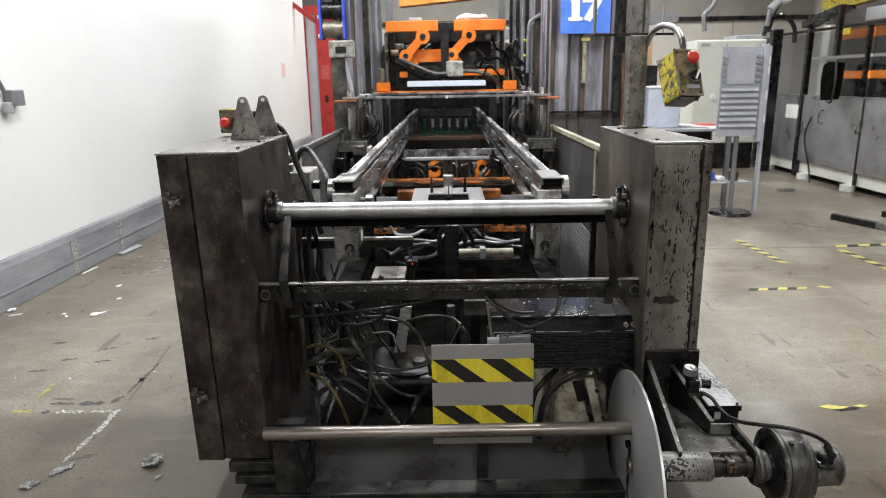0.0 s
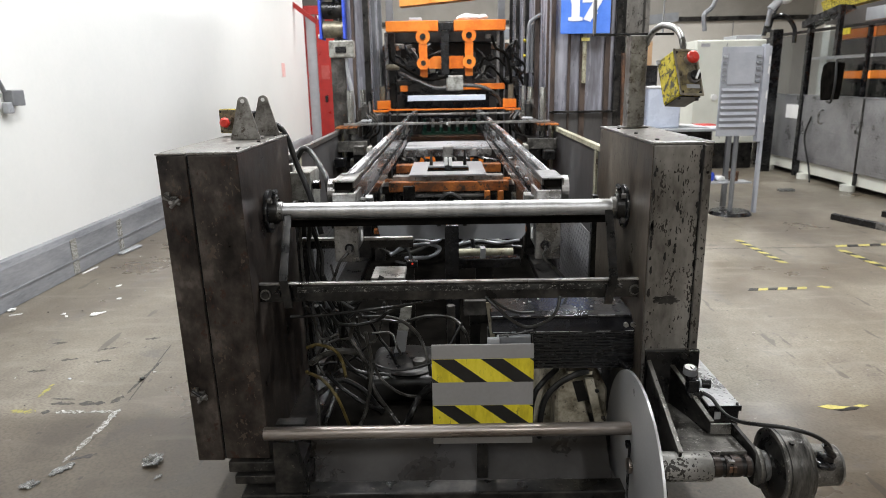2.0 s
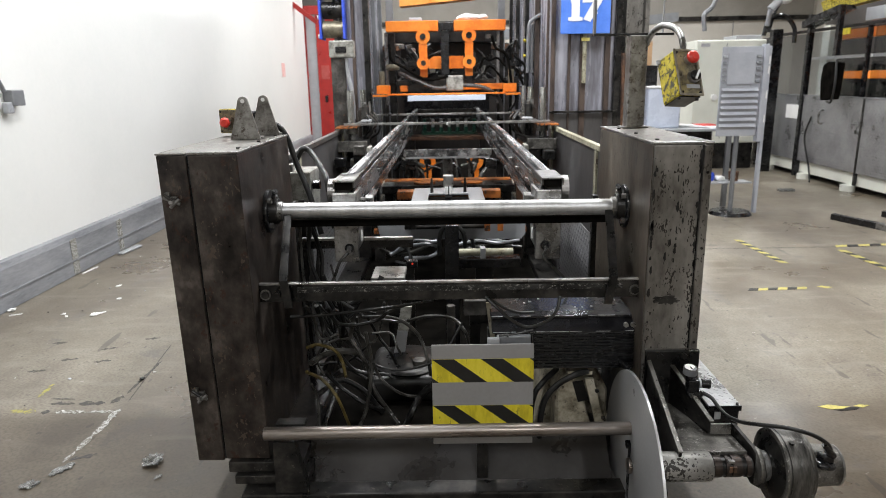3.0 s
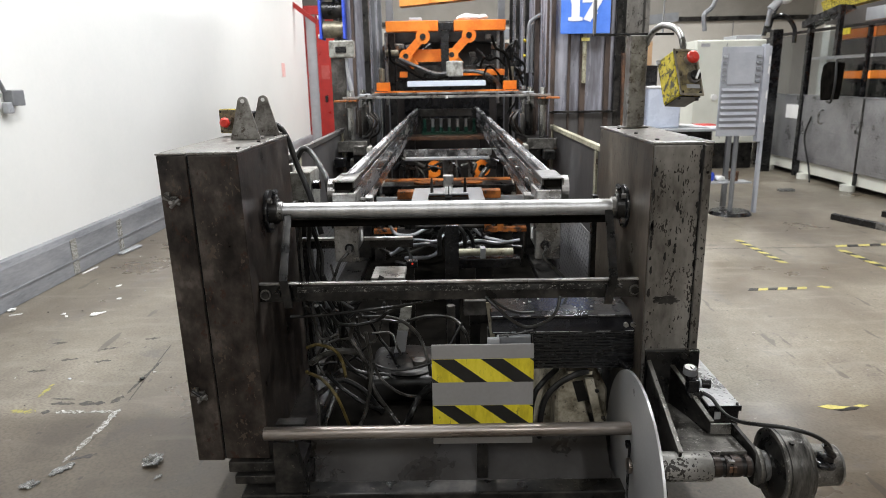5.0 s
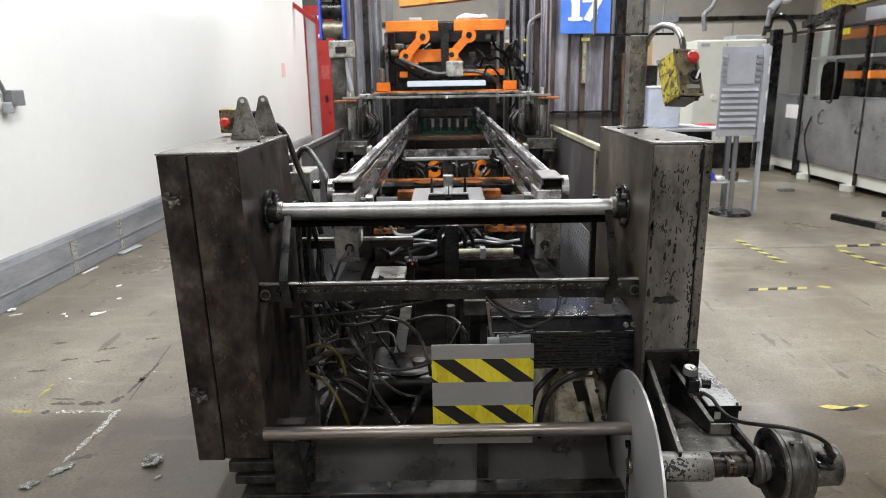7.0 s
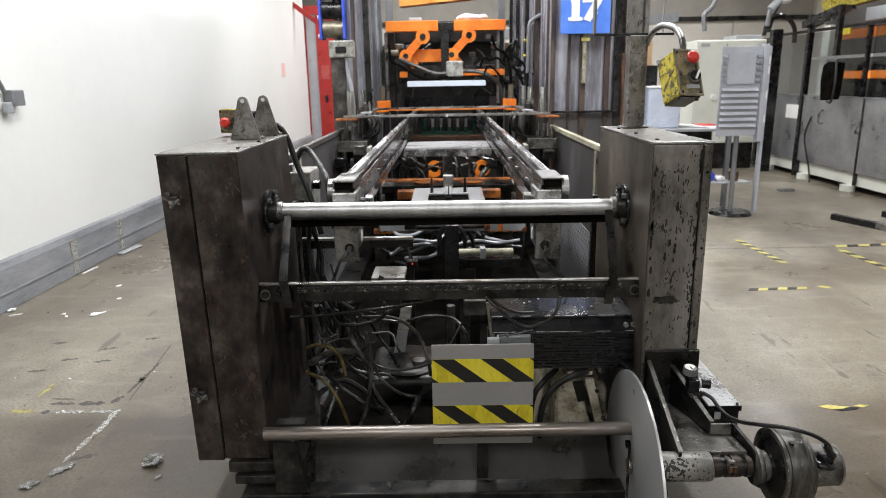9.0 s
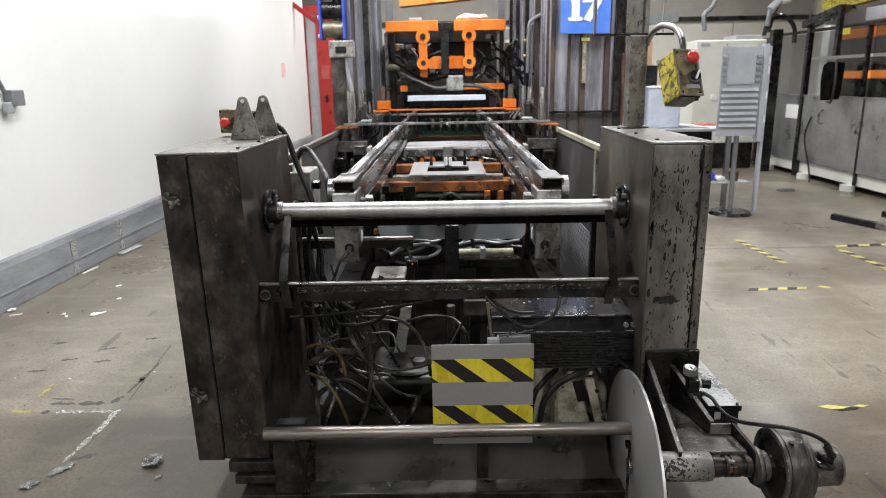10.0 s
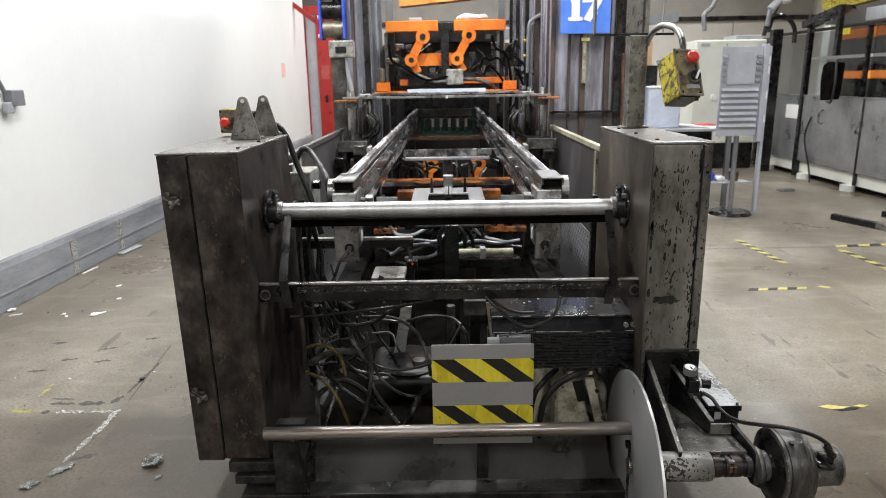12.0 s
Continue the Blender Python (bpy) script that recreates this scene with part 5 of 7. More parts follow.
# blue number sign
sg = thing("number_sign", "blue enamel sign with a white seventeen", "sign", (1.18, 5.9, 1.857))
part("plate", box(0.973, 1.392, 5.89, 5.898, 1.857, 2.27, 0.003), M_BLUE, sg)
for ch, x in (("1", 1.095), ("7", 1.235)):
    cu = bpy.data.curves.new("digit", "FONT")
    cu.body = ch
    cu.size = 0.25
    cu.align_x = "CENTER"
    cu.extrude = 0.001
    cu.offset = 0.014
    tmp = bpy.data.objects.new("digit", cu)
    scene.collection.objects.link(tmp)
    me = bpy.data.meshes.new_from_object(tmp.evaluated_get(bpy.context.evaluated_depsgraph_get()))
    bpy.data.objects.remove(tmp)
    me.materials.append(M_WHITE)
    dg = new("digit", me)
    dg.parent = sg
    dg.matrix_basis = Matrix.Translation(Vector((x, 5.887, 1.972)) - Vector((1.18, 5.9, 1.857))) @ Euler((radians(90), 0, 0)).to_matrix().to_4x4() @ Matrix.Diagonal((1.3, 1.0, 1.0, 1.0))
    tagged(dg, "white painted digit")
part("digit_foot", box(1.035, 1.155, 5.8855, 5.889, 1.962, 1.99), M_WHITE, sg)
part("digit_flag", box(1.055, 1.085, 5.8855, 5.889, 2.105, 2.14), M_WHITE, sg)
tagged(dg, "white painted digits")
part("scuff", prism([(1.21, 1.99), (1.25, 1.98), (1.28, 2.02), (1.25, 2.08), (1.22, 2.05)], "y", 5.883, 5.885), M_PAPER, sg)
part("hanger", box(1.10, 1.13, 5.9, 5.97, 2.0, 2.03), M_DARK, sg)

# readout box on a post, with rolls on a blue rack above
ro = thing("readout_box", "grey box with small dark display on a post", "display box", (-0.83, 5.5, 0))
part("case", box(-0.928, -0.732, 5.46, 5.56, 1.682, 1.812, 0.008), M_DIRTYGREY, ro)
part("display", box(-0.875, -0.79, 5.453, 5.459, 1.72, 1.765), M_BLACK, ro)
part("post", box(-0.92, -0.81, 5.48, 5.54, 0.0, 1.68, 0.003), M_GRIME, ro)
part("conduit", tube([(-0.80, 5.5, 1.68), (-0.79, 5.5, 1.55), (-0.765, 5.5, 1.4), (-0.76, 5.5, 1.2)], 0.017), M_PALEGREY, ro)
rk = thing("roll_rack", "blue rack with dark film rolls", "rack", (-0.97, 6.0, 0))
for x in (-1.075, -0.875):
    part("side", box(x, x + 0.018, 5.9, 6.1, 1.85, 2.55, 0.003), M_BLUEPLASTIC, rk)
for k in range(4):
    z = 1.935 + 0.155 * k
    part("roll", cyl((-1.052, 6.0, z), (-0.88, 6.0, z), 0.072, 24), M_DARK if k else M_DIRTYPLATE, rk, smooth=True)
    part("hub", cyl((-1.09, 5.93, z - 0.06), (-1.06, 5.93, z - 0.06), 0.018, 12), M_PAPER, rk)
part("upright", box(-0.985, -0.955, 6.11, 6.15, 0.0, 2.55), M_MIDGREY, rk)
part("tie", box(-1.075, -0.857, 6.1005, 6.1095, 2.2, 2.25), M_MIDGREY, rk)
# small grey housing with a black knob beside the left housing
gb = thing("junction_box", "pale grey junction box with a black knob", "junction box", (-0.74, 3.2, 0.86))
part("case", box(-0.80, -0.655, 3.12, 3.35, 0.90, 1.085, 0.006), M_DIRTYGREY, gb)
part("knob", cyl((-0.65, 3.16, 1.02), (-0.615, 3.16, 1.02), 0.022, 14), M_BLACK, gb)
part("gland", box(-0.80, -0.74, 3.14, 3.2, 1.0855, 1.12, 0.004), M_STEEL, gb)
part("bracket", box(-0.78, -0.70, 3.2, 3.3, 0.16, 0.899), M_DARK, gb)

# ---- press: fixed frame ----
PY = 7.0
pf = thing("forming_press", "tall forming press with orange top beams", "press", (0, PY, 0))
part("top_beam", box(-0.605, -0.075, PY, PY + 0.14, 1.975, 2.077, 0.006), M_ORANGE, pf)
part("top_beam", box(0.083, 0.605, PY, PY + 0.14, 1.975, 2.077, 0.006), M_ORANGE, pf)
part("beam_joint", box(-0.074, 0.082, PY + 0.03, PY + 0.12, 1.985, 2.06, 0.004), M_BLACK, pf)
for s in (-1, 1):
    part("column", box(s * 0.53, s * 0.60, PY + 0.16, PY + 0.26, 0.0, 1.974, 0.004), M_DARK, pf)
    part("rear_column", box(s * 0.62, s * 0.70, PY + 1.2, PY + 1.3, 0.0, 2.5, 0.004), M_MIDGREY, pf)
    part("guide_rod", cyl((s * 0.575 - 0.04, PY + 0.1, 1.25), (s * 0.575 - 0.04, PY + 0.1, 1.974), 0.016, 14), M_STEEL, pf, smooth=True)
part("centre_column", box(-0.05, 0.03, PY - 0.06, PY - 0.012, 1.55, 1.974, 0.004), M_BLACK, pf)
# rear parts nearly black: the unlit depth of the press is painted in
part("rear_beam", box(-0.6, 0.6, PY + 0.7, PY + 0.85, 1.90, 2.05, 0.005), M_OILBLACK, pf)
part("rear_plate", box(-0.52, 0.52, PY + 0.9, PY + 0.95, 1.3, 1.95, 0.004), M_OILBLACK, pf)
# lighter orange than the other beams: the light on it is painted in
part("high_beam", prism([(-0.49, 2.265), (0.33, 2.335), (0.33, 2.6), (-0.49, 2.6)], "y", PY + 0.5, PY + 0.7), surface("lit_orange_paint", [(0.8, 0.3, 0.05), (0.88, 0.36, 0.08)], 4, 0.4), pf, "broad orange upper casting")
part("high_rib", box(-0.17, -0.15, PY + 0.47, PY + 0.499, 2.3, 2.6), M_ORANGE, pf)
part("lower_cross", box(-0.62, 0.62, PY + 0.3, PY + 0.4, 0.25, 0.4, 0.004), M_GRIME, pf)
part("pale_cover", box(-0.37, -0.24, PY + 0.02, PY + 0.12, 2.078, 2.11, 0.008), M_PALEGREY, pf)
cl = bmesh.new()
bmesh.ops.create_icosphere(cl, subdivisions=3, radius=0.16)
for v in cl.verts:
    v.co.z *= 0.22
    v.co.y *= 0.4
    v.co += Vector((noise.noise(v.co * 14), noise.noise(v.co * 14 + Vector((5, 0, 0))), noise.noise(v.co * 17))) * 0.02
bmesh.ops.translate(cl, verts=cl.verts, vec=(0.27, PY + 0.07, 2.105))
single("rag", cl, M_PAPER, "crumpled white rag on the top beam", "rag", smooth=True)
# hose cluster to the side of the press
hc = thing("valve_cluster", "dark cluster of valves and hoses", "valves", (0.78, PY + 0.3, 1.35))
for k in range(16):
    r = random.Random(40 + k)
    x, y, z = r.uniform(0.62, 0.88), PY + r.uniform(0.1, 0.5), r.uniform(1.4, 1.95)
    if k % 2:
        part("valve", box(x - 0.04, x + 0.04, y - 0.04, y + 0.04, z - 0.03, z + 0.03, 0.006), [M_DARK, M_BLACK, M_GUNMETAL][k % 3], hc)
    else:
        part("hose", tube([(x, y, z), (x + r.uniform(-.1, .1), y, z + r.uniform(-.1, .1)), (x + r.uniform(-.1, .1), y + .1, z - .15), (x + r.uniform(-.1, .1), y + .1, z - .3)], 0.014), M_CABLE, hc)
for z in (1.87, 1.72):
    part("brass_fitting", cyl((0.79, PY + 0.06, z), (0.82, PY + 0.06, z), 0.016, 10), M_YELLOWBOX, hc)
for k in range(9):
    r = random.Random(70 + k)
    x = r.uniform(-0.62, 0.6)
    z = r.uniform(1.35, 1.9)
    pt = [(x, PY + 0.45, z), (x + r.uniform(-.2, .2), PY + 0.4, z - .08), (x + r.uniform(-.2, .2), PY + 0.42, z + .1), (x + r.uniform(-.3, .3), PY + 0.5, z - .2)]
    part("air_hose", tube(pt, 0.013), [M_CABLE, M_CABLEGREY, M_BLACK][k % 3], pf)
for k in range(14):
    r = random.Random(170 + k)
    x, z = r.uniform(-0.5, 0.5), r.uniform(1.5, 1.95)
    part("fitting", box(x - .03, x + .03, PY + 0.3, PY + 0.36, z - .025, z + .025, 0.006), [M_GRIME, M_GUNMETAL, M_STEEL, M_DARK][k % 4], pf)
for k in range(8):
    r = random.Random(190 + k)
    x, z = r.uniform(-0.6, -0.3) if k % 2 else r.uniform(0.3, 0.6), r.uniform(1.5, 1.9)
    part("air_hose", tube([(x, PY + 0.24, z), (x + r.uniform(-.1, .1), PY + 0.2, z - .1), (x + r.uniform(-.12, .12), PY + 0.22, z - .2), (x + r.uniform(-.1, .1), PY + 0.25, z - .1)], 0.012), [M_CABLE, M_CABLEGREY, M_GRIME][k % 3], pf)
# black air hoses slung in front of the toggles
for pts, r in (((-0.57, 1.85, -0.55, 1.70, -0.42, 1.62, -0.2, 1.5, 0.02, 1.53), 0.013), ((0.34, 1.60, 0.38, 1.70, 0.44, 1.68, 0.52, 1.70, 0.6, 1.62), 0.012), ((0.38, 1.54, 0.42, 1.62, 0.48, 1.60, 0.56, 1.5, 0.62, 1.42), 0.011),
               ((0.46, 1.92, 0.5, 1.8, 0.6, 1.74, 0.64, 1.6, 0.66, 1.45), 0.014)):
    part("front_hose", tube([(pts[k], PY - 0.07, pts[k + 1]) for k in range(0, 10, 2)], r), M_MATTEBLACK, pf, smooth=True)
# conduits bending away at the upper right
cd = thing("conduit_run", "grey curved conduits rising beside the press", "conduit", (0.95, 8.5, 1.6))
for k in range(3):
    part("conduit", tube([(0.83 + k * .045, 7.0 + k * .05, 1.55), (0.835 + k * .045, 7.0 + k * .05, 1.95), (0.87 + k * .05, 7.0 + k * .05, 2.06), (1.02 + k * .03, 6.9, 2.14 + k * .03), (1.35, 6.6, 2.28 + k * .05)], 0.019), M_MIDGREY, cd, smooth=True)

# dark backing added to close the machine behind the press, hiding the wall
ov = thing("oven_housing", "dark backing block added behind the forming press", "oven", (0, 10.2, 0))
part("body", box(-0.88, 0.88, 9.62, 12.5, 0.0, 1.98, 0.01), M_OILBROWN, ov)
part("mouth", box(-0.6, 0.6, 9.6, 9.619, 0.9, 1.3), M_BLACK, ov)
part("edge", box(-0.88, 0.88, 9.57, 9.6195, 1.9, 1.96, 0.003), M_RUST, ov)

# mould with upright pins, under the rails' far part
mo2 = thing("mould_block", "green mould block with bright upright pins", "mould", (0, 7.5, 0.85))
part("green_base", box(-0.29, 0.34, 7.5, 7.62, 0.90, 0.93, 0.004), M_GREEN, mo2)
for k in range(7):
    x = -0.25 + k * 0.092
    part("pin", cyl((x, 7.52, 0.9305), (x, 7.52, 1.075), 0.017, 12), M_GREEN if k in (0, 6) else M_CHROME, mo2, smooth=True)
    part("pin_foot", cyl((x, 7.505, 0.9305), (x, 7.505, 0.985), 0.021, 12), M_GREEN, mo2, smooth=True)
part("rear", box(-0.29, 0.33, 7.66, 7.7, 0.9, 1.07, 0.004), M_GRIME, mo2)
part("cover_plate", box(-0.30, 0.28, 7.58, 7.64, 1.10, 1.18, 0.004), M_GRIME, mo2)
for s in (-1, 1):
    part("cover_post", box(s * 0.31 - 0.02, s * 0.31 + 0.02, 7.58, 7.64, 0.9, 1.18, 0.003), M_DARK, mo2)
part("bed", box(-0.40, 0.40, 7.28, 7.6, 0.86, 0.899, 0.004), M_RUST, mo2, "rusty brown bed plate")
for s in (-1, 1):
    part("leg", box(s * 0.36, s * 0.42, 7.4, 7.5, 0.05, 0.859), M_DARK, mo2)

# dark pipes and springs hanging in front of the lower toggles
lp = thing("pipe_group", "dark oily pipes below the rails", "pipes", (0, 6.6, 0.13))
rp = random.Random(21)
for k in range(15):
    x = rp.uniform(-0.5, 0.5)
    z = rp.uniform(0.6, 0.78)
    part("pipe", tube([(x, 6.6, 0.3), (x + rp.uniform(-.05, .05), 6.6, z - 0.1), (x + rp.uniform(-.15, .15), 6.62, z), (x + rp.uniform(-.3, .3), 6.64, z + rp.uniform(-.1, .08))], rp.choice([0.012, 0.018, 0.026])), rp.choice([M_DARK, M_BLACK, M_GUNMETAL]), lp)
for x in (-0.42, -0.36, 0.43):
    part("coil", ring((x, 6.55, 0.66), (0.2, 0, 1), 0.055, 0.04, 0.03, 20), M_DARK, lp)
    part("coil", ring((x, 6.55, 0.71), (0.2, 0, 1), 0.055, 0.04, 0.03, 20), M_DARK, lp)
part("stand", box(-0.55, 0.55, 6.56, 6.64, 0.135, 0.3, 0.004), M_DARK, lp)

# fixed cross bar between rails
cb = single("cross_bar", box(-0.352, 0.352, 5.30, 5.36, 0.904, 0.960, 0.004), M_RAIL, "grimy steel cross bar between the rails", "bar")

# posts and brackets carrying the clamp frame
for s in (-1, 1):
    for y in (5.25, 5.72, 6.6):
        gx_ = 0.705 if y == 5.72 else 0.745
        t = thing("guide_column", "steel guide column of the clamp frame", "column", (s * gx_, y, 0), group="guide columns")
        part("rod", cyl((s * gx_, y, 0.9), (s * gx_, y, 1.43), 0.027, 20, bevel=0.003), M_RODSTEEL, t, smooth=True)
        part("collar", cyl((s * gx_, y, 0.92), (s * gx_, y, 1.04), 0.05, 20), M_DARK, t)
        part("post", box(s * 0.69, s * 0.80, y - 0.04, y + 0.08, 0, 0.92, 0.004), M_RUST if s > 0 else M_DARK, t)
    t = thing("valve_stack", "oily valves and fittings on a bracket", "valves", (s * 0.7, 5.0, 0.7), group="bracket valves")
    for k in range(7):
        r = random.Random(300 + k + (7 if s > 0 else 0))
        x, y, z = s * r.uniform(0.62, 0.80), r.uniform(4.7, 5.1), r.uniform(0.75, 1.05)
        part("valve", box(x - .04, x + .04, y - .05, y + .05, z - .03, z + .035, 0.006), [M_DARK, M_GUNMETAL, M_BLACK][k % 3], t)
    part("shelf", prism([(5.0, 1.05), (5.9, 1.05), (5.9, 0.99), (5.1, 0.99)], "x", s * 0.62, s * 0.80), M_DARK, t)
    part("shelf_lip", box(*sorted((s * 0.60, s * 0.82)), 4.985, 4.999, 0.985, 1.062, 0.002), M_GUNMETAL, t)
    for x, y, m, top in ((0.66, 5.45, M_DARK, 1.30), (0.70, 5.52, M_RUSTDARK, 1.27), (0.635, 5.55, M_GRIME, 1.22)):
        cy = part("air_cylinder", cyl((s * x, y, 1.051), (s * x, y, top), 0.032, 20, bevel=0.004), m, t, smooth=True)
        part("gland", cyl((s * x, y, top), (s * x, y, top + 0.02), 0.02, 14), M_GUNMETAL, cy)
        part("cylinder_rod", cyl((s * x, y, top + 0.02), (s * x, y, 1.335), 0.009, 10), M_STEEL, cy)
    for k in range(4):
        r = random.Random(330 + k + (5 if s > 0 else 0))
        x, y = s * r.uniform(0.56, 0.66), r.uniform(5.3, 5.5)
        part("air_hose", tube([(x, y, 1.25), (x - s * r.uniform(0.02, 0.06), y - 0.03, 1.18), (x - s * r.uniform(0.0, 0.05), y - 0.02, 1.1), (x + s * 0.03, y, 1.052)], 0.009), r.choice([M_CABLE, M_CABLE, M_RUSTDARK, M_DARK]), t)

# ---- moving: clamp frame ----
cf = thing("clamp_frame", "steel clamp frame with orange bracket plates", "clamp frame", (0, 5.2, 1.17))
part("front_bar", box(-0.80, 0.80, 5.20, 5.235, 1.164, 1.182, 0.002), M_STEEL, cf)
part("rear_bar", box(-0.80, 0.85, 6.60, 6.64, 1.164, 1.182, 0.002), M_STEEL, cf)
for s in (-1, 1):
    part("side_bar", box(s * 0.66, s * 0.72, 5.24, 6.598, 1.160, 1.180, 0.002), M_STEEL, cf)
    part("bracket_plate", box(s * 0.695, s * 0.86, 5.15, 5.38, 1.145, 1.158, 0.002), M_ORANGEOLD, cf)
    part("bush", cyl((s * 0.745, 5.25, 1.10), (s * 0.745, 5.25, 1.1445), 0.045, 20), M_GUNMETAL, cf)
    part("rear_bush", cyl((s * 0.745, 6.6, 1.10), (s * 0.745, 6.6, 1.20), 0.045, 20), M_GUNMETAL, cf)
    part("clamp_block", box(s * 0.60, s * 0.68, 5.3, 5.42, 1.1825, 1.2, 0.003), M_PALEGREY, cf)
    bolt(cf, (s * 0.62, 5.21, 1.182), (0, 0, 1), 0.012, 0.014)
part("catch", cyl((0.0, 5.195, 1.16), (0.0, 5.195, 1.178), 0.008, 8), M_PAPER, cf)

# moving: grey deflector panel tied to the clamp frame
dp = thing("deflector_panel", "grey sheet panel hanging below the rails", "panel", (0, 4.72, 0.4))
part("sheet", prism([(-0.52, 0.48), (0.56, 0.48), (0.56, 0.40), (0.53, 0.36), (-0.5, 0.372)], "y", 4.72, 4.728), M_PALEGREY, dp)
part("fold", box(-0.52, 0.56, 4.7285, 4.77, 0.472, 0.48), M_STEEL, dp)

# ---- moving: orange cross head over the mould ----
oc = thing("clamp_beam", "orange clamp beam with two end blocks", "press part", (0, 6.9, 1.21))
part("bar", box(-0.60, 0.60, 6.88, 6.96, 1.198, 1.214, 0.003), M_ORANGE, oc)
for s in (-1, 1):
    part("end_plate", box(s * 0.60, s * 0.775, 6.86, 7.0, 1.186, 1.206, 0.003), M_ORANGE, oc)
    part("block", box(s * 0.575, s * 0.71, 6.9, 6.98, 1.2145, 1.30, 0.005), M_ORANGE, oc)
    part("rod", cyl((s * 0.66, 6.98, 1.305), (s * 0.66, 6.98, 1.44), 0.03, 16), M_DIRTYPLATE, oc)
# bright lower platen, rising against it
bp_ = thing("lower_platen", "bright flat steel platen between the rails", "platen", (0, 5.6, 0.8))
part("plate", box(-0.345, 0.345, 5.42, 5.95, 0.945, 0.968, 0.003), M_PLATEN, bp_)
part("stem", cyl((0, 5.6, 0.5), (0, 5.6, 0.9445), 0.04, 16), M_STEEL, bp_)

# ---- moving: upper toggle press ----
LINK = 0.258
PIV = [(-0.232, 1.923), (0.235, 1.93)]
UP = []
KNEE = []


def toggle_link(name, x, z, y, length, label):
    """A flat orange link with two eyes, hanging from its pivot."""
    t = thing(name, label, "toggle link", (x, y, z), group="toggle links")
    b = ring((x, y, z), (0, 1, 0), 0.072, 0.03, 0.06, 28)
    part("eye", b, M_ORANGE, t)
    part("eye", ring((x, y, z - length), (0, 1, 0), 0.066, 0.028, 0.06, 28), M_ORANGE, t)
    part("bar", box(x - 0.042, x + 0.042, y - 0.022, y + 0.022, z - length + 0.055, z - 0.06, 0.006), M_ORANGE, t)
    part("pin", cyl((x, y - 0.045, z), (x, y + 0.045, z), 0.03, 18), M_DARK, t)
    return t


for x, z in PIV:
    UP.append(toggle_link("toggle_link", x, z, PY + 0.02, LINK, "orange toggle link with round eyes"))
    k = thing("knee_link", "lower orange toggle link of the press", "toggle link", (x, PY + 0.10, z - LINK), group="toggle links")
    part("bar", box(x - 0.04, x + 0.04, PY + 0.08, PY + 0.12, z - LINK - 0.14, z - LINK + 0.04, 0.005), M_ORANGE, k)
    part("shank", box(x - 0.03, x + 0.03, PY + 0.085, PY + 0.115, z - 2 * LINK, z - LINK - 0.141, 0.004), M_DARK, k)
    part("pin", cyl((x, PY + 0.0, z - LINK), (x, PY + 0.12, z - LINK), 0.027, 18), M_DARK, k)
    KNEE.append(k)
db = thing("drive_bar", "orange bar joining the toggle knees", "press part", (0, PY + 0.06, 1.67))
part("bar", prism([(-0.18, 1.61), (0.18, 1.61), (0.18, 1.735), (-0.13, 1.735), (-0.18, 1.70)], "y", PY + 0.125, PY + 0.16), M_ORANGE, db)
part("rod", box(-0.4, 0.3, PY + 0.165, PY + 0.2, 1.64, 1.7, 0.003), M_BLACK, db)
ph = thing("upper_platen", "moving upper platen with a white bar and grey box", "platen", (0, PY, 1.3))
part("orange_bar", box(0.17, 0.60, PY + 0.03, PY + 0.10, 1.395, 1.455, 0.004), M_ORANGE, ph)
part("orange_stub", box(-0.48, -0.40, PY + 0.03, PY + 0.10, 1.385, 1.445, 0.004), M_ORANGE, ph)
part("dark_bar", box(-0.52, 0.60, PY + 0.105, PY + 0.2, 1.38, 1.50, 0.004), M_DARK, ph)
part("white_bar", box(-0.393, 0.393, PY - 0.17, PY - 0.125, 1.294, 1.348, 0.003), M_COOLWHITE, ph, "white painted bar")
part("foot", box(-0.3, 0.3, PY - 0.124, PY + 0.1, 1.315, 1.34), M_DARK, ph)
part("grey_box", box(0.0, 0.172, PY - 0.08, PY + 0.01, 1.385, 1.54, 0.015), M_DIRTYGREY, ph, "grey cast box")
part("hose", tube([(0.17, PY - 0.05, 1.44), (0.32, PY - 0.06, 1.43), (0.45, PY - 0.05, 1.38), (0.55, PY, 1.28), (0.57, PY + 0.05, 1.1)], 0.02), M_CABLEGREY, ph)
part("hose", tube([(0.0, PY - 0.05, 1.42), (-0.12, PY - 0.06, 1.42), (-0.3, PY - 0.05, 1.49), (-0.48, PY, 1.57)], 0.02), M_CABLEGREY, ph)
part("bearing", box(-0.62, -0.48, PY - 0.02, PY + 0.1, 1.60, 1.66, 0.02), M_DIRTYPLATE, ph)

# ---- moving: lower toggles ----
LOW = []
for x in (-0.21, 0.29):
    t = thing("lower_toggle_link", "orange lower toggle link with a round eye", "toggle link", (x, 7.0, 0.45), group="toggle links")
    part("eye", ring((x, 6.98, 0.66), (0, 1, 0), 0.085, 0.04, 0.06, 26), M_ORANGE, t)
    part("bar", box(x - 0.04, x + 0.04, 6.96, 7.0, 0.45, 0.585, 0.005), M_ORANGE, t)
    LOW.append(t)
lc = thing("lower_cross_beams", "grimy orange cross beams below the press", "press part", (0, 6.2, 0.0))
part("beam", box(-0.60, 0.60, 6.25, 6.37, 0.52, 0.58, 0.005), M_ORANGEOLD, lc)
part("disc", cyl((-0.22, 6.1, 0.57), (-0.22, 6.1, 0.582), 0.10, 24), M_ORANGEOLD, lc)
part("disc", cyl((0.22, 6.1, 0.57), (0.22, 6.1, 0.582), 0.10, 24), M_ORANGEOLD, lc)
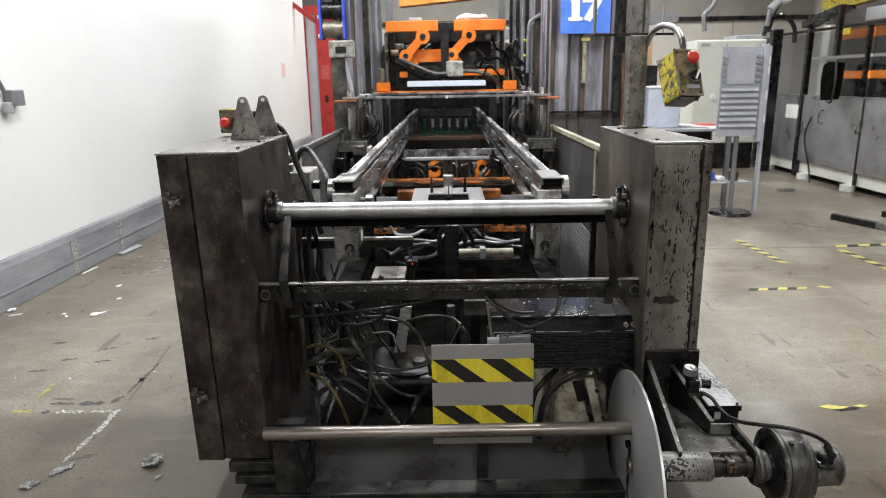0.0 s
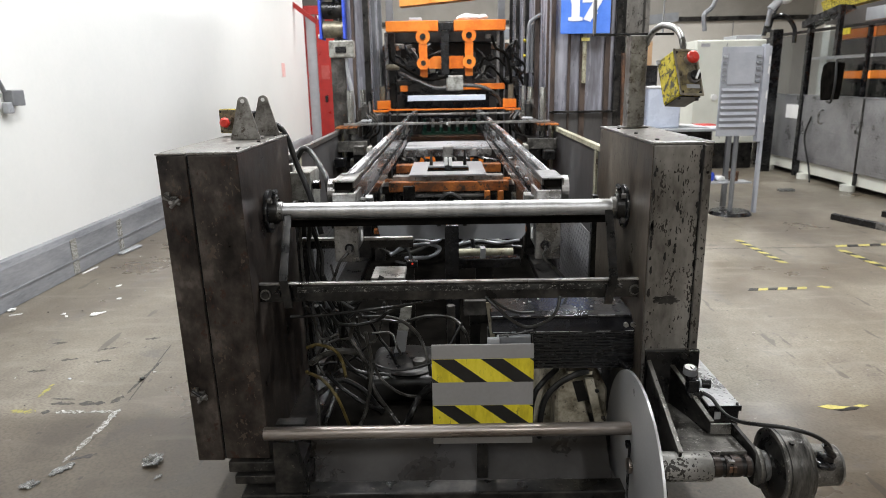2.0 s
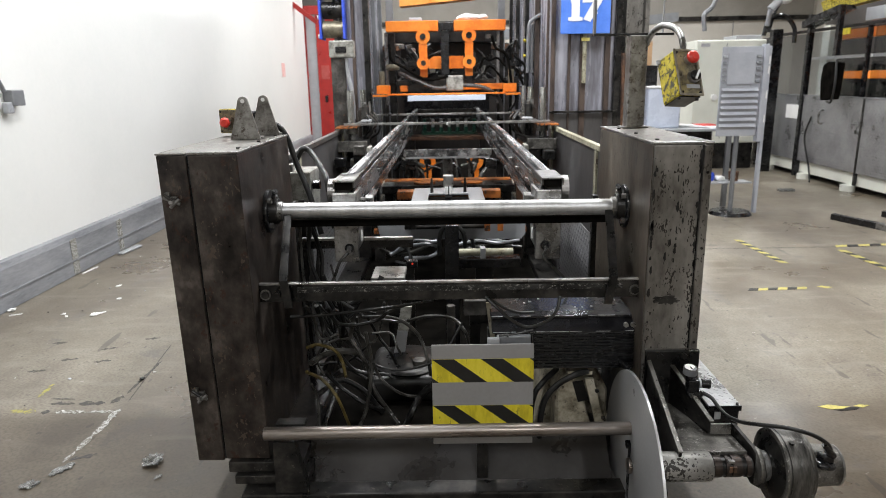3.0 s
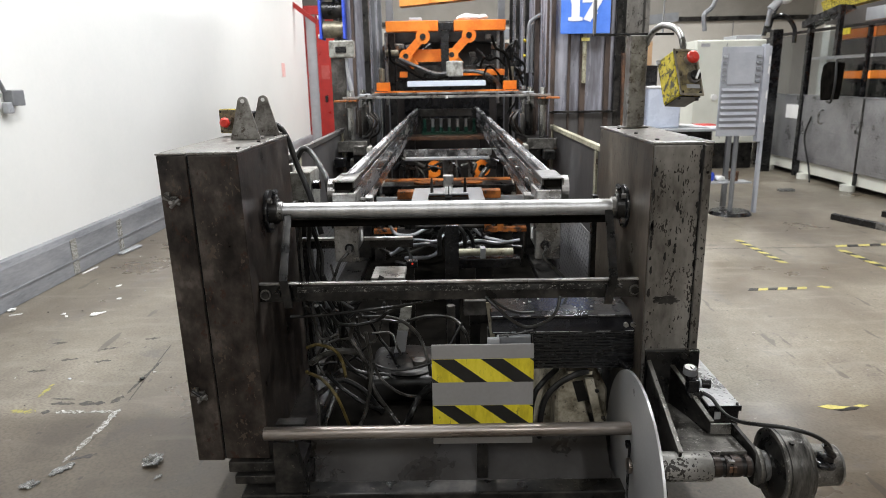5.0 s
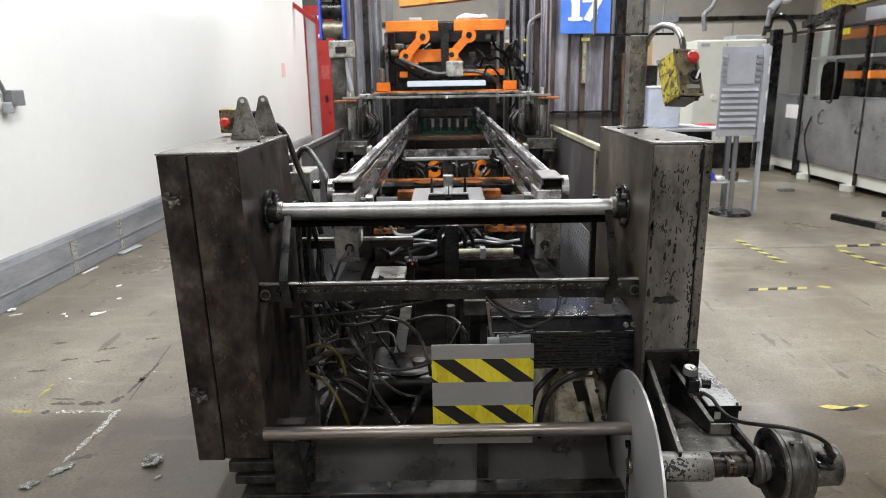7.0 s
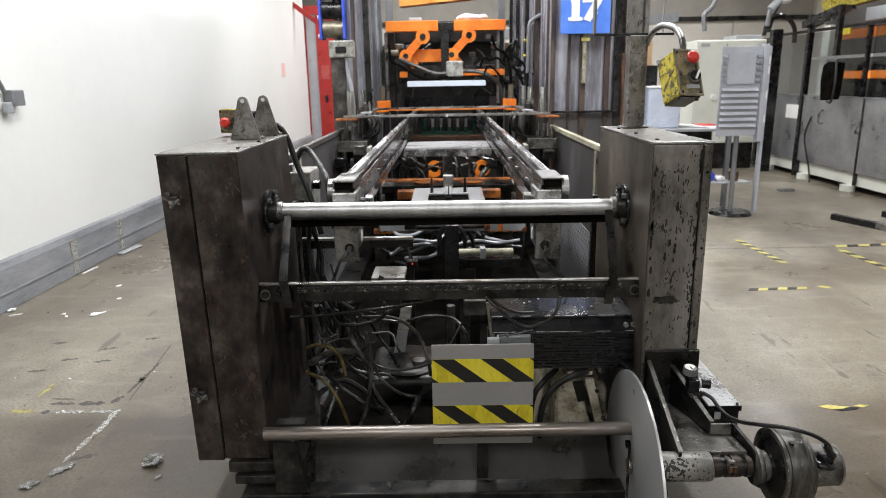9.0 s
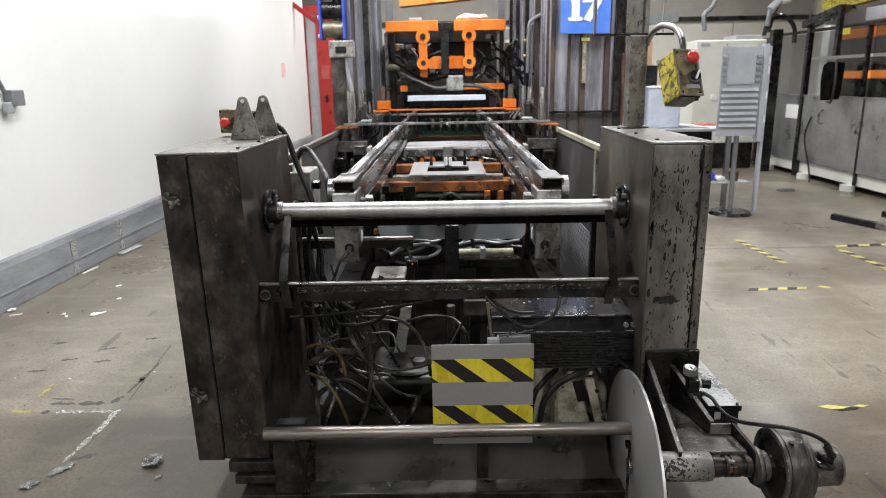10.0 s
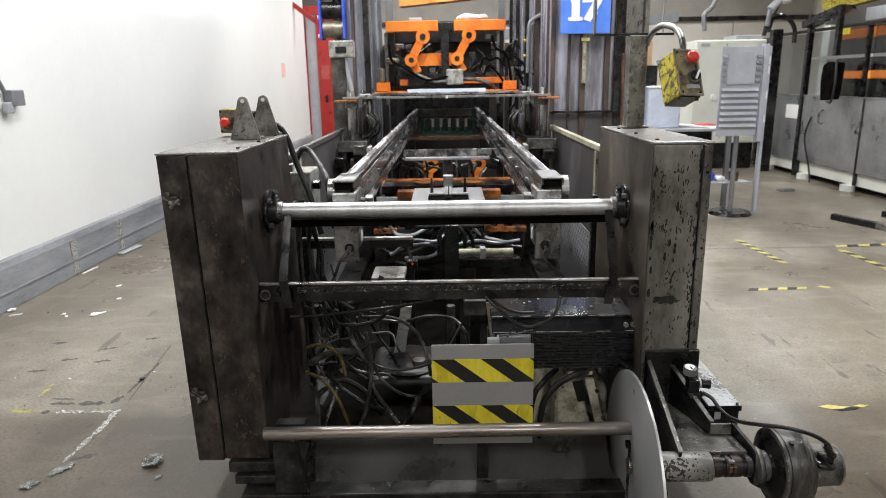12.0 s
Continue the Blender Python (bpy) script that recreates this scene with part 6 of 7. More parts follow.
part("sheet", box(-0.60, 0.60, 5.95, 6.245, 0.50, 0.568, 0.004), M_DARK, lc)
part("beam", box(-0.40, 0.315, 5.01, 5.06, 0.345, 0.385, 0.005), M_DARK, lc)
part("beam_end", box(-0.58, -0.405, 5.0, 5.06, 0.345, 0.385, 0.005), M_ORANGEOLD, lc)
part("beam_end", box(0.32, 0.61, 5.0, 5.06, 0.345, 0.385, 0.005), M_ORANGEOLD, lc)
for s in (-1, 1):
    part("leg", box(s * 0.5, s * 0.58, 6.0, 6.3, 0.1, 0.499), M_DARK, lc)
    part("leg", box(s * 0.5, s * 0.58, 5.0, 5.06, 0.1, 0.344), M_DARK, lc)

# ---- moving: stacker lift with slotted plate ----
lf = thing("stacker_lift", "grey slotted lift plate on orange cross beams", "lift", (0, 4.2, 0.7))
ly0, ly1, lz = 4.0, 4.65, 0.745
part("plate", box(-0.237, 0.235, ly0, ly0 + 0.15, lz, lz + 0.012, 0.002), M_LIFTPLATE, lf)
part("plate", box(-0.237, -0.13, ly0 + 0.1505, ly1, lz, lz + 0.012, 0.002), M_LIFTPLATE, lf)
part("plate", box(0.135, 0.235, ly0 + 0.1505, ly1, lz, lz + 0.012, 0.002), M_LIFTPLATE, lf)
part("plate", box(-0.1295, 0.1345, ly0 + 0.40, ly1, lz, lz + 0.012, 0.002), M_LIFTPLATE, lf)
# the slot's shaded depth, painted as a black floor below it
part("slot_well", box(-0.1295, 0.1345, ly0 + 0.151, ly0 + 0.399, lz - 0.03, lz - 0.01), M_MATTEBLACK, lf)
cpz = lz + 0.012
part("clip_stem", box(-0.02, 0.025, ly0 + 0.2, ly0 + 0.24, lz - 0.01, cpz + 0.09, 0.003), M_BLACK, lf)
part("clip_jaw", box(-0.022, 0.0, ly0 + 0.18, ly0 + 0.23, cpz + 0.03, cpz + 0.08, 0.004), M_PAPER, lf, "bright clip jaw")
part("clip_jaw", box(0.006, 0.028, ly0 + 0.18, ly0 + 0.23, cpz + 0.03, cpz + 0.08, 0.004), M_PAPER, lf, "bright clip jaw")
part("clip_head", box(-0.03, 0.036, ly0 + 0.19, ly0 + 0.25, cpz + 0.082, cpz + 0.15, 0.006), M_STEEL, lf)
for x in (-0.11, 0.115):
    part("pin", cyl((x, ly0 + 0.45, cpz), (x, ly0 + 0.45, cpz + 0.10), 0.012, 12, 0.006), M_DARK, lf)
part("grey_beam", box(-0.34, 0.34, ly0 + 0.05, ly0 + 0.14, lz - 0.05, lz - 0.004, 0.003), M_STEEL, lf)
part("orange_beam", box(-0.36, 0.37, ly0 - 0.02, ly0 + 0.045, lz - 0.09, lz - 0.03, 0.004), M_ORANGEOLD, lf)
part("orange_beam", box(-0.36, 0.37, ly1 - 0.05, ly1 + 0.05, lz - 0.06, lz - 0.004, 0.004), M_ORANGEOLD, lf)
part("cross_tube", cyl((-0.20, ly0 - 0.02, lz - 0.12), (0.25, ly0 - 0.02, lz - 0.12), 0.017, 12), M_DARK, lf)
part("green_box", box(-0.27, -0.20, ly0 - 0.06, ly0 - 0.021, lz - 0.13, lz - 0.05, 0.004), M_DARK, lf)
for x in (0.22, 0.3):
    part("lug", box(x, x + 0.035, ly0 - 0.05, ly0 - 0.021, lz - 0.15, lz - 0.085, 0.004), M_ORANGEOLD, lf)
part("column", cyl((0.01, ly0 + 0.3, 0.3), (0.01, ly0 + 0.3, lz - 0.031), 0.03, 16), M_DARK, lf)
part("hose", tube([(-0.06, ly0 - 0.03, lz - 0.3), (-0.05, ly0 - 0.04, lz - 0.16), (0.01, ly0 - 0.04, lz - 0.1), (0.09, ly0 - 0.04, lz - 0.16), (0.1, ly0 - 0.03, lz - 0.3)], 0.014), M_CABLE, lf)
# ---- things across the hall on the right ----
XM = 5.2
rm = thing("guarded_machine", "large machine behind glazed doors and tread plate panels", "machine", (6.0, 9.5, 0))
part("plinth", box(XM + 0.05, XM + 2.2, 6.0, 13.0, 0.08, 0.25, 0.006), M_CREAM, rm, "cream painted plinth")
for y in (6.4, 7.6, 8.6, 9.7, 10.8, 12.4):
    part("foot", cyl((XM + 0.02, y, 0), (XM + 0.02, y, 0.08), 0.09, 20), M_CREAM, rm)
ys = [6.0, 8.46, 9.93, 11.1]
for a, b in zip(ys, ys[1:]):
    part("tread_panel", box(XM, XM + 0.02, a + 0.02, b - 0.02, 0.25, 1.18, 0.004), M_TREADGREY, rm)
    tread(rm, "x", XM, -1, a + 0.04, b - 0.04, 0.27, 1.16, 0.034, M_TREADGREY)
    g = part("glazing", box(XM + 0.01, XM + 0.016, a + 0.03, b - 0.03, 1.2, 2.05), M_GLASS, rm)
    g.visible_shadow = False
    part("top_rail", box(XM - 0.01, XM + 0.03, a, b, 2.06, 2.10, 0.003), M_DARK, rm)
    part("mid_rail", box(XM - 0.01, XM + 0.03, a, b, 1.182, 1.198, 0.002), M_MIDGREY, rm)
for y in ys:
    if y == 8.46:
        part("mullion", box(XM - 0.02, XM + 0.03, y + 0.05, y + 0.09, 1.2, 2.06, 0.003), M_BLACK, rm)
        part("panel_gap", box(XM - 0.004, XM + 0.03, y - 0.019, y + 0.019, 0.09, 1.18), M_BLACK, rm)
    else:
        part("post", box(XM - 0.03, XM + 0.05, y - 0.035, y + 0.035, 0.02, 2.3 if y < 10 else 2.06, 0.004), M_BLACK, rm)
part("end_post", box(XM - 0.02, XM + 0.2, 11.14, 11.34, 0.02, 2.06, 0.006), M_BLACK, rm)
part("orange_rail", box(XM + 0.35, XM + 0.45, 6.1, 9.85, 1.95, 2.07, 0.004), M_ORANGE, rm)
part("orange_rail", box(XM + 0.35, XM + 0.45, 6.1, 9.9, 1.42, 1.52, 0.004), M_ORANGE, rm)
part("white_rail", box(XM + 0.5, XM + 0.53, 6.1, 11.0, 1.70, 1.74), M_PAPER, rm)
part("inner_body", box(XM + 0.9, XM + 1.9, 6.1, 11.0, 0.26, 1.62, 0.01), M_DARK, rm)
part("rear_guard", box(XM + 2.0, XM + 2.02, 6.1, 11.0, 0.26, 2.3), M_GUARD, rm)
# dark sheet added behind the glazing as the shaded interior
part("dark_interior", box(XM + 1.0, XM + 1.05, 6.1, 11.4, 1.62, 2.75), M_OILBROWN, rm)
part("upper_beam", box(XM + 0.8, XM + 0.95, 6.1, 9.6, 2.15, 2.32, 0.005), M_DARK, rm)
part("upper_orange", box(XM + 0.5, XM + 0.7, 6.1, 9.6, 2.46, 2.62, 0.005), M_ORANGE, rm)
part("yellow_arm", prism([(9.1, 2.4), (10.2, 2.36), (10.3, 2.5), (9.6, 2.6), (9.1, 2.58)], "x", XM + 0.3, XM + 0.45), M_YELLOWBOX, rm, "yellow robot arm casting")
part("pale_duct", box(XM + 0.2, XM + 0.3, 8.5, 9.0, 2.14, 2.3, 0.005), M_PALEGREY, rm)
for yy in (6.6, 7.2, 8.1, 8.9):
    part("inner_stay", box(XM + 0.55, XM + 0.62, yy, yy + 0.06, 1.2, 2.3, 0.003), M_DARK, rm)
part("side_wing", prism([(8.0, 1.28), (7.0, 1.5), (7.0, 1.42), (7.8, 1.24)], "x", XM + 0.2, XM + 0.25), M_PAPER, rm)
part("inner_column", box(XM + 0.6, XM + 0.75, 10.5, 10.7, 0.26, 2.2, 0.004), M_CREAM, rm)
part("inner_column", box(XM + 0.6, XM + 0.7, 8.6, 8.75, 0.26, 2.2, 0.004), M_DARK, rm)
for k in range(7):
    r = random.Random(500 + k)
    y, z = r.uniform(6.8, 8.8), r.uniform(1.55, 1.95)
    part("robot_hose", tube([(XM + .6, y, z), (XM + .5, y + r.uniform(-.2, .2), z - .1), (XM + .55, y + r.uniform(-.3, .3), z + .12), (XM + .6, y + r.uniform(-.3, .3), z - .2)], 0.03), M_ORANGEOLD, rm)
for y in (9.15, 7.75):
    part("warning_plate", box(XM - 0.005, XM + 0.005, y - 0.2, y, 1.98, 2.08), M_YELLOW, rm, "yellow and white warning label")
    part("warning_disc", cyl((XM - 0.0105, y + 0.02, 2.03), (XM - 0.006, y + 0.02, 2.03), 0.045, 18), M_PAPER, rm)
part("handle", tube([(XM - 0.001, 9.35, 1.0), (XM - 0.05, 9.35, 0.98), (XM - 0.05, 9.35, 0.84), (XM - 0.001, 9.35, 0.82)], 0.014), M_STEEL, rm)
part("hole", cyl((XM - 0.003, 8.55, 0.76), (XM - 0.001, 8.55, 0.76), 0.025, 14), M_BLACK, rm)
part("notice", box(XM - 0.012, XM - 0.002, 9.95, 10.35, 0.85, 1.05), M_PAPER, rm, "white paper notice")
part("front_cable", tube([(XM - 0.02, 9.6, 0.9), (XM - 0.04, 9.68, 0.6), (XM - 0.03, 9.5, 0.2), (XM - 0.1, 9.3, 0.012)], 0.012), M_CABLE, rm)
# black hood arm in front of the machine
ha = thing("operator_panel", "black operator panel hanging from a bent arm", "operator panel", (5.0, 8.7, 1.2))
part("arm", box(4.96, 5.02, 8.8, 8.87, 1.71, 2.33, 0.004), M_BLACK, ha)
part("arm_top", prism([(8.8, 2.27), (8.87, 2.33), (9.72, 2.2), (9.72, 2.11)], "x", 4.96, 5.16), M_BLACK, ha)
part("panel", prism([(8.74, 1.17), (8.98, 1.15), (9.03, 1.4), (9.0, 1.6), (8.9, 1.64), (8.7, 1.62), (8.72, 1.4)], "x", 4.93, 5.05, bevel=0.01), M_MATTEBLACK, ha, "black fabric covered panel")
part("cable", tube([(4.93, 8.7, 1.65), (4.9, 8.62, 1.4), (4.9, 8.66, 1.15), (4.92, 8.8, 1.14)], 0.014), M_CABLE, ha)

# cream switch cabinet
sc = thing("switch_cabinet", "cream electrical cabinet with rounded edges", "cabinet", (4.5, 11.2, 0))
part("body", box(3.95, 5.05, 10.9, 11.7, 0.42, 2.03, 0.02), M_CREAM, sc)
part("plinth", box(4.0, 5.0, 10.95, 11.65, 0.0, 0.4195, 0.004), M_DARK, sc)
part("door_gap", box(4.42, 4.43, 10.895, 10.8995, 0.5, 1.98), M_MIDGREY, sc)
part("duct", box(4.6, 5.0, 10.98, 11.5, 2.031, 2.10, 0.01), M_PALEGREY, sc)
part("handle", cyl((4.28, 10.86, 1.15), (4.28, 10.899, 1.15), 0.05, 18), M_PAPER, sc)
part("badge", box(4.02, 4.16, 10.894, 10.8995, 1.93, 1.98), M_PALEGREY, sc)
gm = thing("machine_side", "grey glazed end of the guarded machine", "machine", (5.1, 10.9, 0))
part("post", box(4.95, 5.1, 10.5, 10.62, 0.0, 2.15, 0.006), M_BLACK, gm)

# louvred tool panel on a stand
tp = thing("louvre_panel_stand", "grey louvred tool panel on a round base stand", "stand", (3.13, 7.25, 0))
part("base", cyl((3.13, 7.25, 0), (3.13, 7.25, 0.035), 0.23, 36, 0.2), M_BLACK, tp, "round black base", smooth=True)
part("pole", cyl((3.13, 7.25, 0.035), (3.13, 7.25, 0.86), 0.026, 16), M_MIDGREY, tp, smooth=True)
part("panel", box(2.88, 3.30, 7.18, 7.2, 0.86, 1.78, 0.003), M_LOUVRE, tp)
for k in range(7):
    z = 0.96 + k * 0.062
    part("louvre", prism([(7.15, z), (7.179, z + 0.03), (7.179, z)], "x", 2.9, 3.28), M_LOUVRE, tp)
for k in range(5):
    z = 1.42 + k * 0.062
    part("louvre", prism([(7.155, z), (7.179, z + 0.026), (7.179, z)], "x", 2.885, 2.925), M_MIDGREY, tp)
    part("louvre", prism([(7.155, z), (7.179, z + 0.026), (7.179, z)], "x", 3.24, 3.29), M_MIDGREY, tp)
part("sheet", box(2.94, 3.225, 7.165, 7.172, 1.4, 1.72), M_LOUVRE, tp)
part("edge", box(3.305, 3.345, 7.15, 7.24, 0.80, 1.8, 0.003), M_LOUVRE, tp)
part("slot_rail", box(3.352, 3.385, 7.17, 7.23, 0.02, 1.78, 0.003), M_LOUVRE, tp, "slotted upright rail")
for z in (1.0, 1.25, 1.5, 1.6):
    part("slot", box(3.362, 3.376, 7.166, 7.1695, z, z + 0.08), M_PAPER, tp)
part("shelf", box(3.0, 3.36, 7.28, 7.5, 0.33, 0.345, 0.002), M_PALEGREY, tp)
part("bracket", box(3.12, 3.14, 7.26, 7.3, 0.3, 0.33), M_MIDGREY, tp)
single("blue_rag", box(2.84, 2.98, 7.35, 7.5, 0.345, 0.45, 0.03), M_BLUEPLASTIC, "blue cloth on a low shelf", "cloth")
single("white_rag", box(3.0, 3.1, 7.36, 7.46, 0.346, 0.40, 0.02), M_PAPER, "white cloth on a low shelf", "cloth")
single("brown_tub", cyl((3.2, 7.4, 0.346), (3.2, 7.4, 0.45), 0.05, 18, 0.055), M_RUST, "small brown tub on a low shelf", "tub")
single("low_shelf", box(2.7, 2.999, 7.3, 7.55, 0.325, 0.344, 0.002), M_PALEGREY, "low grey shelf board", "shelf")

# desk with papers, bins and a cardboard box
de = thing("work_desk", "grey desk with papers on it", "desk", (2.7, 7.9, 0))
part("top", box(2.15, 3.3, 7.6, 8.3, 0.88, 0.91, 0.004), M_PALEGREY, de)
for x in (2.2, 3.2):
    for y in (7.65, 8.22):
        part("leg", box(x, x + 0.05, y, y + 0.05, 0, 0.879), M_MIDGREY, de)
part("modesty_panel", box(2.26, 3.19, 8.1, 8.12, 0.3, 0.879), M_DARK, de)
for k in range(6):
    r = random.Random(600 + k)
    x, y = r.uniform(2.65, 3.05), r.uniform(7.65, 7.95)
    single("paper_sheet", box(x, x + 0.21, y, y + 0.28, 0.911 + k * 0.004, 0.913 + k * 0.004), M_PAPER, "loose white paper sheet on the desk", "paper", group="desk papers")
single("red_folder", box(2.98, 3.2, 8.0, 8.2, 0.911, 0.93), M_RED, "red folder on the desk", "folder")
bn = thing("plastic_bin", "translucent pale plastic bin on the desk", "bin", (2.5, 7.9, 0.91))
part("tub", box(2.30, 2.68, 7.75, 8.05, 0.911, 1.36, 0.02), surface("milky_plastic", [(0.56, 0.61, 0.72), (0.66, 0.71, 0.82)], 4, 0.3), bn)
part("lid", box(2.29, 2.69, 7.74, 8.06, 1.361, 1.385, 0.006), M_PAPER, bn)
single("monitor", box(2.12, 2.5, 8.1, 8.2, 0.911, 1.62, 0.01), M_BLACK, "dark monitor standing on the desk", "monitor")
single("cardboard_box", box(2.35, 2.75, 9.2, 9.6, 0.0, 1.95, 0.006), M_CARDBOARD, "tall brown cardboard box", "box")
# bars on the floor
bb = thing("floor_bar", "black steel bar with a bright end on the floor", "bar", (4.1, 6.5, 0), group="floor bars")
part("bar", prism([(4.03, 6.86), (4.09, 6.9), (4.26, 6.42), (4.20, 6.38)], "z", 0.0, 0.06), M_BLACK, bb)
part("bright_end", prism([(4.2, 6.377), (4.262, 6.417), (4.45, 5.9), (4.39, 5.86)], "z", 0.0, 0.06), M_STEEL, bb)
b2 = single("floor_bar", prism([(4.62, 6.95), (4.68, 6.99), (4.9, 6.4), (4.84, 6.36)], "z", 0.0, 0.06), M_BLACK, "black steel bar on the floor", "bar", group="floor bars")
single("crumpled_film", box(4.35, 4.55, 8.6, 8.7, 0.0, 0.03, 0.01), M_CLEARPLASTIC, "scrap of clear film on the floor", "litter")
# hanging cables, lamp and small clutter high up
hg = thing("hanging_cables", "grey cables hanging from above", "cable", (3.0, 9.0, 2.0))
part("cable", tube([(3.35, 9.0, 2.05), (3.33, 9.0, 2.25), (3.45, 9.0, 2.4), (3.5, 9.0, 2.9), (3.5, 9.0, 5.2)], 0.03), M_MIDGREY, hg)
part("cable", tube([(4.3, 9.4, 2.0), (4.35, 9.4, 2.2), (4.55, 9.4, 2.25), (4.7, 9.4, 2.1), (4.72, 9.4, 1.9)], 0.03), M_BLACK, hg)
part("cable", tube([(4.4, 9.5, 2.05), (4.45, 9.5, 2.28), (4.6, 9.5, 2.9), (4.6, 9.5, 5.2)], 0.03), M_BLACK, hg)
sl = thing("work_lamp", "white swivel lamp head on the cabinet", "lamp", (4.05, 10.0, 2.1))
bm = bmesh.new()
bmesh.ops.create_uvsphere(bm, u_segments=16, v_segments=10, radius=0.1)
bmesh.ops.translate(bm, verts=bm.verts, vec=(4.35, 9.0, 2.46))
part("head", bm, M_PAPER, sl, smooth=True)
part("arm", cyl((4.3, 9.0, 2.43), (4.17, 9.0, 2.3), 0.05, 14), M_PALEGREY, sl)
part("stem", cyl((4.17, 9.0, 2.3), (4.15, 9.0, 2.1), 0.03, 12), M_MIDGREY, sl)
# girders high across the back
for k, (z, m) in enumerate(((3.0, M_RUST), (3.5, M_RUST))):
    single("roof_girder", box(1.2, XR - 0.02, 12.5 + k, 12.65 + k, z, z + 0.2, 0.004), m, "steel girder crossing the hall", "girder", group="roof girders")
rb = single("duct_beam", prism([(0.9, 2.15), (1.0, 2.32), (4.0, 2.55), (4.0, 2.4)], "y", 12.0, 12.2), M_MIDGREY, "grey sloping duct behind the press", "duct")

# ---- cables between the housings ----
ct = thing("cable_tangle", "tangle of dusty black and grey cables", "cables", (-0.3, 2.6, 0.13))
def cable(points, r, m):
    part("cable", tube(points, r, 7, 6), m, ct, smooth=True)


cable([(-0.34, 2.40, 0.62), (-0.24, 2.45, 0.60), (-0.17, 2.40, 0.59), (-0.12, 2.45, 0.51), (-0.09, 2.40, 0.44), (-0.08, 2.45, 0.35)], 0.007, M_CABLEGREY)
cable([(-0.30, 2.48, 0.58), (-0.19, 2.53, 0.55), (-0.09, 2.48, 0.59), (0.01, 2.53, 0.56), (0.06, 2.48, 0.52), (0.08, 2.53, 0.43)], 0.007, M_CABLEGREY)
cable([(-0.37, 2.38, 0.60), (-0.39, 2.43, 0.52), (-0.34, 2.38, 0.46), (-0.33, 2.43, 0.39), (-0.30, 2.38, 0.32), (-0.25, 2.43, 0.20), (-0.21, 2.38, 0.17)], 0.0085, M_CABLEGREY)
cable([(-0.32, 2.34, 0.58), (-0.31, 2.39, 0.44), (-0.31, 2.34, 0.37), (-0.34, 2.39, 0.23), (-0.36, 2.34, 0.19)], 0.008, M_CABLEGREY)
cable([(-0.30, 2.36, 0.45), (-0.28, 2.41, 0.36), (-0.22, 2.36, 0.33), (-0.17, 2.41, 0.28), (-0.11, 2.36, 0.31), (-0.07, 2.41, 0.34)], 0.006, M_CABLEGREY)
cable([(-0.07, 2.32, 0.37), (-0.12, 2.37, 0.30), (-0.15, 2.32, 0.26), (-0.18, 2.37, 0.17)], 0.014, M_CABLE)
cable([(-0.54, 2.32, 0.53), (-0.51, 2.37, 0.52), (-0.44, 2.32, 0.52), (-0.42, 2.37, 0.45), (-0.40, 2.32, 0.41)], 0.0065, M_CABLEYELLOW)
cable([(-0.54, 2.28, 0.45), (-0.49, 2.33, 0.39), (-0.43, 2.28, 0.34), (-0.40, 2.33, 0.20)], 0.0065, M_CABLEYELLOW)
cable([(-0.55, 2.40, 0.43), (-0.51, 2.45, 0.44), (-0.43, 2.40, 0.48), (-0.36, 2.45, 0.45)], 0.013, M_CABLEGREY)
cable([(-0.46, 2.34, 0.68), (-0.43, 2.39, 0.60), (-0.35, 2.34, 0.61), (-0.28, 2.39, 0.61), (-0.23, 2.34, 0.66), (-0.17, 2.39, 0.67)], 0.007, M_CABLE)
cable([(-0.59, 2.30, 0.66), (-0.46, 2.35, 0.65), (-0.24, 2.30, 0.69), (-0.06, 2.35, 0.70)], 0.006, M_CABLE)
cable([(-0.53, 2.30, 0.39), (-0.52, 2.35, 0.30), (-0.51, 2.30, 0.21)], 0.006, M_CABLEGREY)
cable([(-0.49, 2.38, 0.40), (-0.44, 2.43, 0.31), (-0.35, 2.38, 0.27), (-0.29, 2.43, 0.21)], 0.008, M_CABLE)
cable([(-0.31, 2.43, 0.54), (-0.24, 2.48, 0.52), (-0.21, 2.43, 0.48), (-0.20, 2.48, 0.43)], 0.005, M_CABLEGREY)
cable([(-0.43, 2.43, 0.67), (-0.42, 2.48, 0.56), (-0.37, 2.43, 0.49), (-0.34, 2.48, 0.38)], 0.009, M_CABLE)
cable([(-0.53, 2.48, 0.64), (-0.52, 2.53, 0.54), (-0.51, 2.48, 0.47), (-0.56, 2.53, 0.38)], 0.01, M_CABLE)
cable([(-0.57, 2.48, 0.64), (-0.55, 2.53, 0.56), (-0.52, 2.48, 0.50), (-0.45, 2.53, 0.50)], 0.006, M_CABLEGREY)
cable([(-0.32, 2.42, 0.61), (-0.28, 2.47, 0.50), (-0.24, 2.42, 0.47), (-0.22, 2.47, 0.39)], 0.006, M_CABLE)
cable([(-0.37, 2.48, 0.59), (-0.37, 2.53, 0.50), (-0.31, 2.48, 0.48), (-0.27, 2.53, 0.57), (-0.26, 2.48, 0.65)], 0.005, M_CABLEGREY)
cable([(-0.56, 2.53, 0.23), (-0.47, 2.58, 0.27), (-0.37, 2.53, 0.25), (-0.32, 2.58, 0.15), (-0.29, 2.53, 0.15)], 0.012, M_CABLE)
cable([(-0.40, 2.43, 0.52), (-0.47, 2.48, 0.49), (-0.51, 2.43, 0.48), (-0.54, 2.48, 0.40), (-0.50, 2.43, 0.36)], 0.005, M_CABLEGREY)
rc = random.Random(77)
